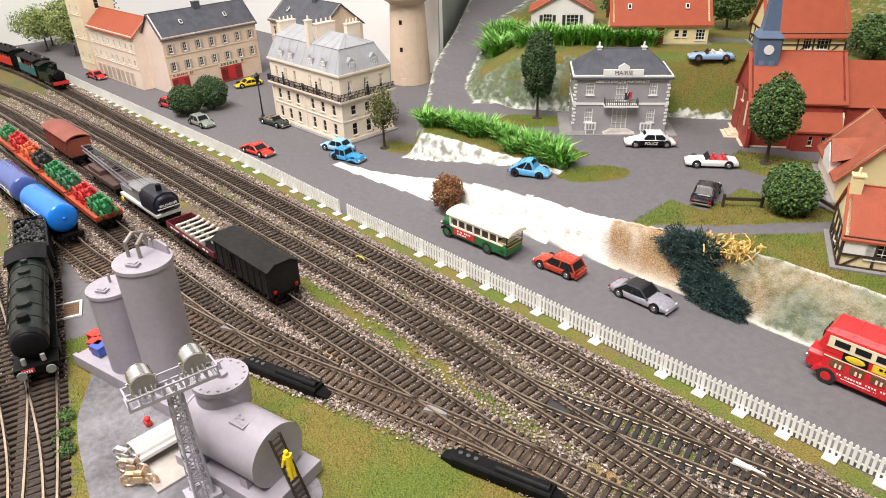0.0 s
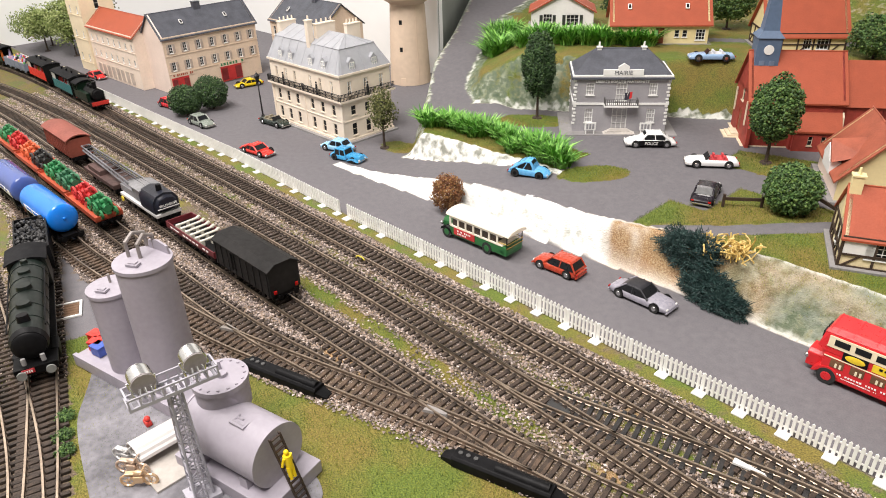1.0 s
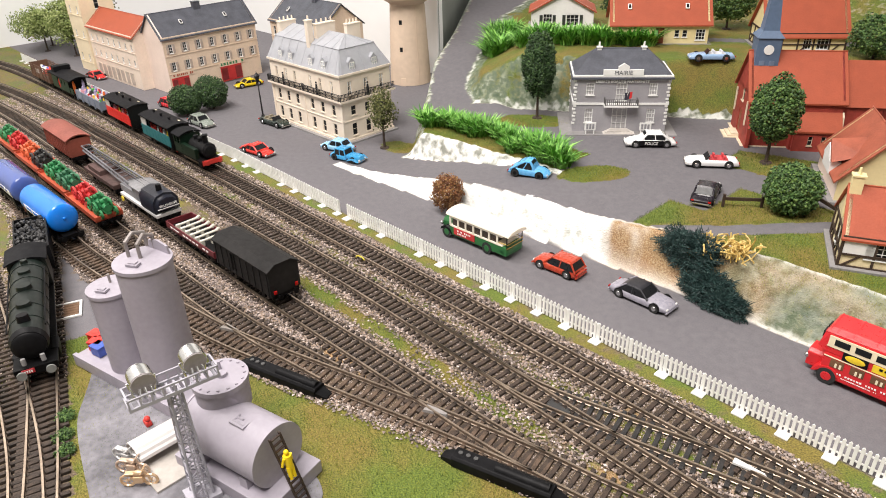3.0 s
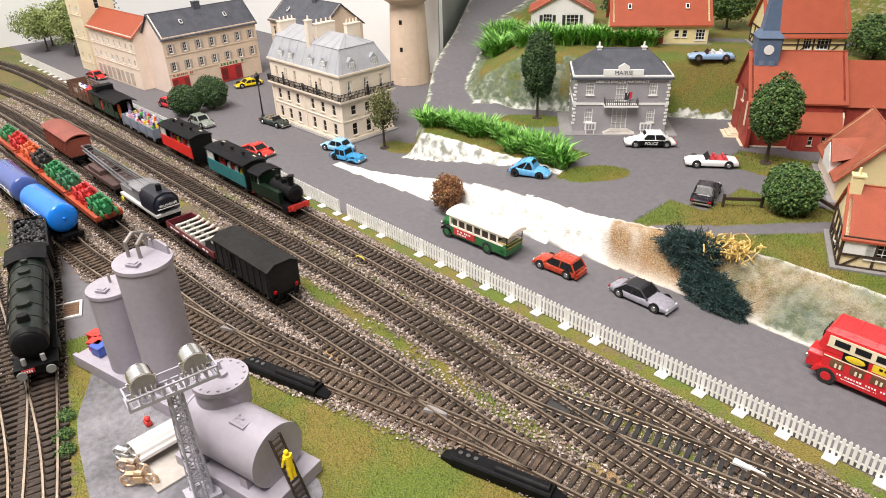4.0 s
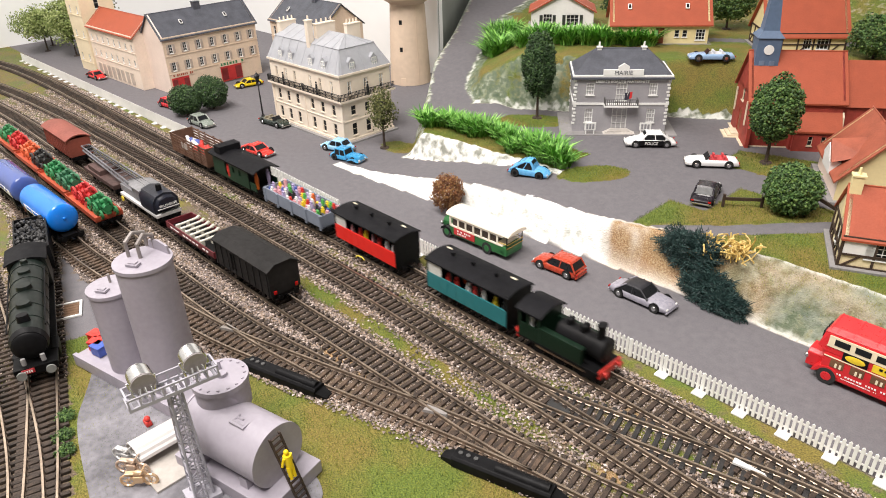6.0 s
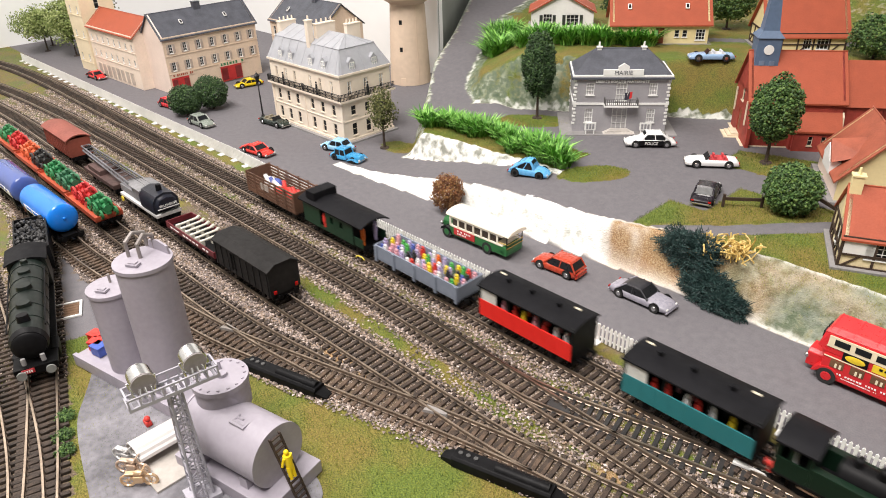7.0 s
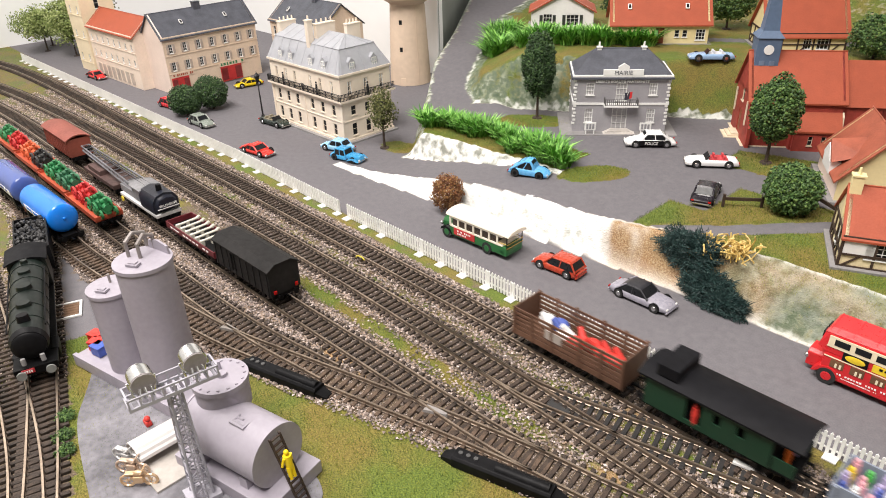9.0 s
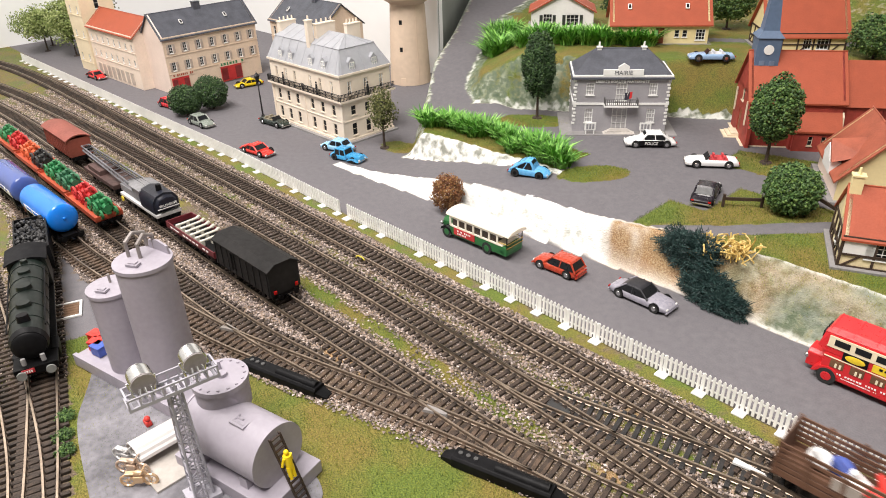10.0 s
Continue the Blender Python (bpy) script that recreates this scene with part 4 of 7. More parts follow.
def cottage(m, L, D, H, rise, wallmat, roofmat, front, label, timber=False, left=(), right=(), hip=0.0, chim=None, pots=1, cols=5, slab_to=5, over=4, backmat=None, panels=False):
    h = thing("cottage", m, label, "house", group="village houses")
    set_frame(WHITE)
    walls4(h, wallmat, L, D, H, list(front), list(right), [], list(left), 0 if hip else rise, backmat)
    if panels:
        for i in range(5):
            x0, x1 = L * i / 5 + 1, L * (i + 1) / 5 - 1
            holes = [f for f in front if x0 < f[0] < x1]
            x1 = holes[0][0] - holes[0][2] / 2 - 0.4 if holes else x1
            bm = B()
            box(bm, ((x0 + x1) / 2, -0.2, H * 0.71), (x1 - x0, 0.8, H * 0.52))
            part("white_panel", bm, WHITE, h, "white plaster panel")
    slab(h, -slab_to, -slab_to, L + slab_to, D + slab_to, 0.8)
    roof_slabs(h, L, D, H, rise, roofmat, over=over, hip=hip)
    if timber:
        beams(h, L, H, at(0, 0), cols)
        beams(h, D, H, at(0, D, 0, -90), 4)
    if chim:
        chimney(h, chim[0], chim[1], chim[2], 8, 7, chim[3], YELLOW, pots)
    return h


wh = cottage(at(-594, 866, 98.5, 128), 62, 90, 28, 24, WHITE, TILE, [], "small white gabled house with dark shutters and tiled roof", left=[(24, 6, 13, 17, "grid"), (60, 6, 18, 16, "grid")])
lh = cottage(at(-522, 806, 98.5, 39), 124, 58, 29, 30, YELLOW, TILE, [(62, 1, 11, 20, "door"), (42, 7, 10, 12, "grid"), (84, 9, 6, 9, "dark"), (94, 9, 6, 9, "dark"), (114, 5, 12, 14, "grid")], "long low yellow house with orange roof and brown door")
cottage(at(-346, 876, 100, 39), 92, 70, 24, 42, YELLOW, TILE, [(66, 4, 14, 16, "grid"), (48, 4, 10, 16, "grid")], "half-timbered yellow house with orange roof", True, chim=(84, 35, 50, 22))
cottage(at(-119, 513, 41, 24), 110, 56, 26, 29, paint("ochre_infill", (0.80, 0.68, 0.42), 0.65), TILE, [(24, 9, 16, 13, "grid"), (64, 9, 16, 13, "grid")], "half-timbered cottage with white and ochre infill", True, left=[(30, 8, 10, 12, "grid")], chim=(3, 26, 30, 34), over=2.2, panels=True)
yh = cottage(at(-163 + 70 * math.cos(radians(29)), 628 + 70 * math.sin(radians(29)), 41, 119), 84, 70, 24, 38, YELLOW, paint("brown_tile", (0.33, 0.085, 0.045), 0.65, vary=0.12, grain=700, bump=0.3), [], "yellow gabled house with steep brown tiled roof and dormer", left=[(50, 8, 12, 12, "grid")], backmat=PINKW)


def village_details():
    skylight(lh, 22, 15, 45.4, 46)
    skylight(lh, 96, 15, 45.4, 46)
    dk = paint("dark_shutter", (0.03, 0.035, 0.03), 0.6)
    for y in (75.5, 56.5, 42.5, 17.5):
        bm = B()
        box(bm, (-0.6, y, 13.5), (0.9, 4.6, 16), bev=0.15)
        part("shutter", bm, dk, wh, "dark green shutter")
    # a dormer on the slope over the pale wall
    bm = B()
    hull(bm, [(16, 75, 30), (54, 75, 30), (35, 75, 46), (35, 40, 50), (16, 50, 38), (54, 50, 38)])
    part("dormer", bm, M["brown_tile"], yh)
    bm = B()
    prism(bm, [(20, 29), (50, 29), (35, 42.5)], 75.2, 75.8, "y")
    part("dormer_front", bm, WHITE, yh)
    bm = B()
    prism(bm, [(20, 18), (50, 18), (50, 29), (20, 29)], 66, 75, "y")
    part("dormer_cheek", bm, WHITE, yh)


village_details()


# ---- road vehicles ----
def wheel(parent, x, y, r, w, rim=None, z=None):
    bm = B()
    z = r if z is None else z
    rod(bm, (x, y - w / 2, z), (x, y + w / 2, z), r, n=18)
    t = part("wheel", bm, TYRE, parent, "black tyre")
    bm = B()
    s = 1 if y > 0 else -1
    rod(bm, (x, y + s * (w / 2 - 0.2), z), (x, y + s * (w / 2 + 0.25), z), r * 0.58, r * 0.5, n=14)
    part("rim", bm, rim or CHROME, t)


def car(m, colour, label, L=48, W=19, kind="saloon", name="car", roofcol=None, rims=None, seats=None, door=None):
    """A small model car: nose towards +x."""
    c = thing(name, m, label, "car", "model cars")
    body = paint("car_" + colour[0], colour[1], 0.28, vary=0.03, bump=0.0)
    h = L / 2
    belt = {"beetle": 7.5, "vintage": 7.5}.get(kind, 8.2 if kind != "sports" else 6.8)
    top = {"saloon": 15.5, "hatch": 16.2, "sports": 13.0, "open": 10.5, "beetle": 17.5, "vintage": 15.5, "softtop": 14.8, "ds": 16}[kind]
    wb = h * 0.60
    # the lower body, lofted through rounded sections
    tops = {"saloon": [(-1, belt - 2.6), (-0.94, belt - 0.8), (-0.7, belt), (0.3, belt), (0.8, belt - 0.9), (0.95, belt - 1.8), (1, belt - 3.6)],
            "hatch": [(-1, belt - 2.4), (-0.96, belt - 0.4), (-0.7, belt), (0.4, belt + 0.2), (0.8, belt - 0.5), (0.95, belt - 1.4), (1, belt - 3.2)],
            "sports": [(-1, belt - 2), (-0.95, belt), (-0.6, belt), (0.2, belt - 0.2), (0.7, belt - 1.4), (0.92, belt - 2.6), (1, belt - 3.8)],
            "open": [(-1, belt - 3), (-0.94, belt - 0.6), (-0.6, belt), (0.2, belt), (0.75, belt - 0.7), (0.94, belt - 1.8), (1, belt - 3.6)],
            "beetle": [(-1, 4), (-0.93, 5.4), (-0.7, 8.6), (-0.4, 9.4), (0.3, 9.0), (0.6, 8.2), (0.85, 6.4), (1, 3.8)],
            "vintage": [(-1, 4), (-0.95, 6.6), (-0.6, 8), (0.1, 8), (0.2, 9), (0.85, 8.6), (0.95, 7.6), (1, 4)],
            "ds": [(-1, 4), (-0.92, 6.0), (-0.6, 9.0), (0, 9.6), (0.5, 9), (0.8, 7.2), (0.95, 5.2), (1, 3.8)]}
    tops["softtop"] = tops["saloon"]

    def loft(stations, sect, material, nm, lab=""):
        bm = B()
        prev = None
        for st in stations:
            ring = [bm.verts.new(v) for v in sect(*st)]
            if prev:
                for i in range(len(ring)):
                    j = (i + 1) % len(ring)
                    bm.faces.new((prev[i], prev[j], ring[j], ring[i]))
            else:
                bm.faces.new(ring)
            prev = ring
        bm.faces.new(prev[::-1])
        bmesh.ops.recalc_face_normals(bm, faces=bm.faces)
        return part(nm, bm, material, c, lab, smooth=True)

    def body_section(x, w, zt):
        half = [(w * 0.86, 2.0), (w * 0.97, 2.8), (w, 4.2), (w * 0.995, zt * 0.62 + 1.2), (w * 0.96, zt - 0.9), (w * 0.88, zt - 0.2), (w * 0.6, zt + 0.25), (0, zt + 0.4)]
        return [(x, y, z) for y, z in half] + [(x, -y, z) for y, z in half[-2::-1]]
    narrow = 0.78 if kind == "vintage" else 1.0
    st = []
    for i in range(23):
        f = -1 + 2 * i / 22
        f = max(-1, min(1, f * 1.0))
        zt = float(np.interp(f, [p[0] for p in tops[kind]], [p[1] for p in tops[kind]]))
        w = W / 2 * (1 - 0.22 * abs(f) ** 6) * (1 - 0.05 * abs(f) ** 2) * (narrow if f > 0.1 else 1.0)
        st.append((f * h, w, zt))
    loft(st, body_section, body, "body")
    for s in (-1, 1):
        for x in (wb, -wb):
            # a black disc stands for the shade of the uncut wheel opening
            bm = B()
            rod(bm, (x, s * (W / 2 - 1.2), 4.0), (x, s * (W / 2 + 0.02), 4.0), 4.5, n=20)
            part("wheel_arch", bm, BLACK, c)
    bm = B()
    box(bm, (0, 0, 3.2), (L - 8, W - 3, 2.8))
    part("underside", bm, BLACK, c)
    # glasshouse
    a0, a1, b1, b0 = {"saloon": (-h * 0.72, -h * 0.45, h * 0.12, h * 0.42), "hatch": (-h * 0.95, -h * 0.72, h * 0.08, h * 0.46), "sports": (-h * 0.7, -h * 0.25, h * 0.08, h * 0.46),
                      "beetle": (-h * 0.88, -h * 0.10, h * 0.10, h * 0.38), "vintage": (-h * 0.62, -h * 0.55, h * 0.02, h * 0.14), "ds": (-h * 0.75, -h * 0.38, h * 0.16, h * 0.42),
                      "softtop": (-h * 0.72, -h * 0.42, h * 0.05, h * 0.36), "open": (h * 0.06, h * 0.0, h * 0.1, h * 0.34)}[kind]
    if kind == "open":
        bm = B()
        box(bm, (-h * 0.22, 0, belt - 0.4), (h * 0.72, W - 5, 2.0), bev=0.5)
        part("cockpit", bm, seats or BLACK, c)
        for s in (-1, 1):
            for x in (-h * 0.08, -h * 0.42):
                bm = B()
                box(bm, (x, s * 4, belt + 1.4), (2.2, 5.6, 4.4), bev=0.6)
                part("seat", bm, seats or BLACK, c)
        bm = B()
        hull(bm, [(h * 0.30, -W / 2 + 2, belt - 0.5), (h * 0.30, W / 2 - 2, belt - 0.5), (h * 0.27, -W / 2 + 2, belt - 0.5), (h * 0.27, W / 2 - 2, belt - 0.5),
                  (h * 0.14, -W / 2 + 3, belt + 4.6), (h * 0.14, W / 2 - 3, belt + 4.6), (h * 0.12, -W / 2 + 3, belt + 4.6), (h * 0.12, W / 2 - 3, belt + 4.6)])
        part("windscreen", bm, GLASS, c)
        bm = B()
        rod(bm, (h * 0.13, -W / 2 + 3, belt + 4.7), (h * 0.13, W / 2 - 3, belt + 4.7), 0.4, n=6)
        part("screen_frame", bm, CHROME, c)
    else:
        i0, i1 = 0.8, 2.5

        def cabin(x, w, zt):
            half = [(w, belt - 1.2), (w * 0.99, belt + 0.4), (w * 0.93, (belt + zt) / 2 + 0.6), (w * 0.86, zt - 0.7), (w * 0.76, zt - 0.15), (w * 0.4, zt + 0.15), (0, zt + 0.2)]
            return [(x, y, z) for y, z in half] + [(x, -y, z) for y, z in half[-2::-1]]
        sts = []
        for i in range(17):
            x = a0 + (b0 - a0) * i / 16
            if x < a1:
                q = (x - a0) / (a1 - a0)
            elif x > b1:
                q = (b0 - x) / (b0 - b1)
            else:
                q = 1.0
            q = math.sin(min(1, q) * math.pi / 2) if kind in ("beetle", "ds") else q
            sts.append((x, (W / 2 - i0) * (0.93 + 0.07 * q), belt - 0.7 + (top - belt + 0.4) * q))
        rb = paint("car_" + roofcol[0], roofcol[1], 0.5, vary=0.05) if roofcol else body
        cab = loft(sts, cabin, rb, "cabin")

        def band(x, w, zt):
            half = [(w * 1.012, belt + 0.1), (w * 0.955, (belt + zt) / 2 + 0.5), (w * 0.90, zt - 1.3)]
            return [(x, y, z) for y, z in half] + [(x, -y, z) for y, z in half[::-1]]
        loft([q for q in sts if q[2] > belt + (0.66 * (top - belt) if kind in ("beetle", "ds") else 2.2)], band, GLASS, "side_window")
        for xa, xb, o in ((b0, b1, 0.22), (a0, a1, -0.22)):
            if kind == "softtop" and xa == a0:
                continue
            bm = B()
            pts = []
            for f, wf in (((0.5, 0.66), (0.88, 0.56)) if kind in ("beetle", "ds") else ((0.22, 0.80), (0.86, 0.70))):
                x, z = xa + (xb - xa) * f, belt - 0.7 + (top - belt + 0.4) * (math.sin(f * math.pi / 2) if kind in ("beetle", "ds") else f)
                pts += [(x + o, sg * (W / 2 - i0) * wf, z + 0.25) for sg in (-1, 1)] + [(x - 3 * o, sg * (W / 2 - i0) * wf, z - 0.6) for sg in (-1, 1)]
            hull(bm, pts)
            part("windscreen" if xa == b0 else "rear_window", bm, GLASS, c)
        for s in (-1, 1):
            posts = [(a0, a1), (b0, b1), ((a0 + b0) / 2, (a1 + b1) / 2)]
            for k, (p, q) in enumerate(posts):
                bm = B()
                rod(bm, (p, s * (W / 2 - i0 - 0.25), belt - 0.8), (q, s * (W / 2 - i0) * 0.86, top - 0.6), 0.75, 0.65, 6)
                part("pillar", bm, rb if kind != "softtop" or k else body, c)
    for s in (-1, 1):
        for x in (wb, -wb):
            wheel(c, x, s * (W / 2 - 0.9), 3.8, 2.4, rims)
        bm = B()
        ball(bm, (h - 0.9, s * (W / 2 - 3.4), belt - 3.0), 1.5, (0.5, 1, 0.9), 10, 6)
        part("headlight", bm, paint("lamp_glass", (0.8, 0.8, 0.78), 0.15), c)
        bm = B()
        box(bm, (-h + 0.2, s * (W / 2 - 2.6), belt - 2.4), (0.8, 2.6, 1.4), bev=0.2)
        part("tail_light", bm, paint("tail_red", (0.5, 0.01, 0.01), 0.2), c)
    for x in (h - 0.2, -h + 0.2):
        bm = B()
        box(bm, (x, 0, 3.2), (1.2, W - 1.5, 1.3), bev=0.4)
        part("bumper", bm, CHROME if kind not in ("hatch", "softtop") else body, c)
    if door:
        for s in (-1, 1):
            bm = B()
            box(bm, (0, s * (W / 2 + 0.05), 5.4), (h * 1.0, 0.5, 6.0), bev=0.2)
            d = part("door_panel", bm, BLACK, c, "black door panel")
            words(d, "POLICE", 4.4, at(0, s * (W / 2 + 0.35), 3.8, 0 if s < 0 else 180), WHITE)
    if kind == "vintage":
        for s in (-1, 1):
            bm = B()
            prism(bm, [(h * 0.2, 2), (h * 0.42, 6.4), (h * 0.75, 7), (h * 0.98, 3), (h * 0.9, 3), (h * 0.6, 5)], s * (W / 2 - 1.5), s * (W / 2 + 1.2), "y")
            part("mudguard", bm, body, c)
    return c


def road_z(x, y):
    return ground_z(x, y) + 0.2


def cars():
    def put(x, y, rz, *a, **k):
        return car(at(x, y, road_z(x, y), rz), *a, **k)
    put(-306, 422, 183, ("orange_red", (0.42, 0.05, 0.022)), "orange-red hatchback parked on the lower road", 46, 19, "hatch")
    put(-228, 430, -1, ("silver", (0.30, 0.29, 0.34)), "silver convertible with raised black soft top", 54, 20, "softtop", roofcol=("soft_black", (0.02, 0.02, 0.025)))
    put(-412, 508, 20, ("sky_blue", (0.13, 0.42, 0.75)), "sky-blue beetle-shaped car on the upper road", 43, 18, "beetle", rims=BLACK)
    put(-364, 656, 221, ("police_white", (0.80, 0.80, 0.80)), "black and white police saloon on the square", 55, 20, "ds", door=True, name="police_car")
    put(-287, 646, 217, ("white", (0.80, 0.80, 0.80)), "white open convertible with red seats", 52, 20, "open", seats=paint("red_seat", (0.5, 0.05, 0.06), 0.5))
    put(-253, 571, 106, ("black", (0.015, 0.012, 0.018)), "black vintage saloon with chrome bumpers", 50, 20, "saloon")
    put(-381, 807, 219, ("pale_blue", (0.28, 0.42, 0.62)), "pale blue open convertible on the hill road", 53, 19, "open", seats=paint("pale_seat", (0.6, 0.62, 0.66), 0.5))
    put(-694, 468, 197, ("light_blue", (0.30, 0.56, 0.80)), "light blue saloon beside the corner hotel", 46, 18, "saloon")
    put(-657, 456, 14, ("bright_blue", (0.05, 0.30, 0.58)), "bright blue vintage open tourer with mudguards", 47, 18, "vintage", rims=BLACK)
    put(-762, 392, 8, ("red", (0.58, 0.03, 0.02)), "red sports coupe behind the white fence", 52, 20, "sports")
    put(-845, 468, 6, ("green_black", (0.02, 0.03, 0.025)), "black open convertible by the street lamp", 54, 19, "open", seats=paint("tan_seat", (0.25, 0.22, 0.16), 0.5))
    put(-1058, 548, 262, ("yellow", (0.72, 0.52, 0.01)), "yellow sports car before the shop front", 48, 19, "sports")
    put(-925, 396, 4, ("grey_green", (0.22, 0.25, 0.22)), "grey-green saloon behind the fence", 50, 19, "saloon")
    put(-1044, 404, 8, ("scarlet", (0.55, 0.02, 0.03)), "red saloon beside the round bush", 46, 18, "saloon")
    put(-1322, 392, 5, ("bright_red", (0.58, 0.03, 0.03)), "red sports car at the far end of the street", 52, 19, "sports")


cars()


def figure(bm_c, x, y, z, h=17, k=0):
    """A plain little doll: legs, coat and head in one shape."""
    rod(bm_c, (x, y, z), (x, y, z + h * 0.48), 1.6, 2.0, 7)
    rod(bm_c, (x, y, z + h * 0.45), (x, y, z + h * 0.84), 2.3, 1.9, 8)
    ball(bm_c, (x, y, z + h * 0.93), 1.5, u=8, v=6)


DOLLS = [("white", (0.8, 0.8, 0.8)), ("red", (0.6, 0.04, 0.03)), ("yellow", (0.8, 0.6, 0.03)), ("blue", (0.08, 0.12, 0.4)), ("black", (0.03, 0.03, 0.035)), ("orange", (0.75, 0.16, 0.02)), ("green", (0.08, 0.4, 0.08)), ("lilac", (0.45, 0.38, 0.6)), ("pink", (0.7, 0.35, 0.4))]


def doll(parent, x, y, z, k, h=17):
    bm = B()
    figure(bm, x, y, z, h)
    nm, c = DOLLS[k % len(DOLLS)]
    return part("doll", bm, paint("doll_" + nm, c, 0.5, vary=0.1), parent, nm + " painted doll passenger", smooth=True)


def green_bus():
    b = thing("omnibus", at(-389, 411, 0.2, 182) @ Matrix.Diagonal((0.87, 0.9, 0.92, 1)), "green and cream vintage omnibus with red advert panel", "bus")
    green, cream = paint("bus_green", (0.02, 0.13, 0.035), 0.35, vary=0.06), paint("bus_cream", (0.80, 0.74, 0.62), 0.4, vary=0.04)
    L, W = 92, 26
    bm = B()
    box(bm, (-6, 0, 10), (80, W, 10), bev=1.0)
    part("lower_body", bm, green, b)
    bm = B()
    box(bm, (-41, 0, 9), (12, W, 9), bev=3)
    part("rear_platform", bm, green, b)
    bm = B()
    prism(bm, [(-6.5, 5), (6.5, 5), (6.5, 14), (4, 17), (-4, 17), (-6.5, 14)], 34, 50, "x", bev=0.6)
    part("bonnet", bm, green, b)
    bm = B()
    box(bm, (-4, 0, 15.6), (74, W + 0.5, 1.6))
    box(bm, (-4, 0, 25.8), (74, W + 0.5, 2.4))
    part("window_band", bm, cream, b)
    for i in range(7):
        for s in (-1, 1):
            bm = B()
            box(bm, (-34 + i * 11 if i < 6 else 32.4, s * (W / 2 - 0.2), 20.7), (1.8, 1.2, 10))
            part("window_post", bm, cream, b)
    bm = B()
    box(bm, (-1, 0, 20.5), (62, W - 2, 9.5))
    part("interior", bm, paint("bus_inside", (0.05, 0.035, 0.025), 0.3), b)
    bm = B()
    prism(bm, [(-14.5, 27), (14.5, 27), (13.5, 29), (9, 31), (0, 32), (-9, 31), (-13.5, 29)], -50, 38, "x", bev=0.5)
    part("roof", bm, cream, b, smooth=True)
    for s in (-1, 1):
        for x in (38, -20):
            wheel(b, x, s * (W / 2 - 1), 6.4, 3.2, green)
        bm = B()
        box(bm, (12, s * (W / 2 + 0.3), 11), (30, 0.6, 7.5))
        p = part("advert_panel", bm, REDP, b, "red advert panel with pale lettering")
        bars(p, 2, 22, 12.3, 1.8, s * (W / 2 + 0.75), WHITE, 8)
        bars(p, 2, 22, 9.4, 1.8, s * (W / 2 + 0.75), WHITE, 9)
        bm = B()
        ball(bm, (49, s * 9, 12), 2, u=10, v=8)
        part("headlamp", bm, CHROME, b)
        bm = B()
        prism(bm, [(30, 6), (33, 11), (40, 13), (46, 10), (47, 7), (45, 8), (40, 11), (34, 9)], s * 9, s * 14, "y")
        part("mudguard", bm, BLACK, b)
        for x in (-46,):
            bm = B()
            rod(bm, (x, s * 12, 13), (x, s * 12, 28), 0.6, n=6)
            part("platform_post", bm, BLACK, b)
    bm = B()
    for z in (14, 18):
        rod(bm, (-47, -12, z), (-47, 12, z), 0.5, n=6)
        for s in (-1, 1):
            rod(bm, (-47, s * 12, z), (-36, s * 12.5, z), 0.5, n=6)
    part("platform_rail", bm, paint("brass", (0.5, 0.35, 0.1), 0.3, 0.8), b)


green_bus()


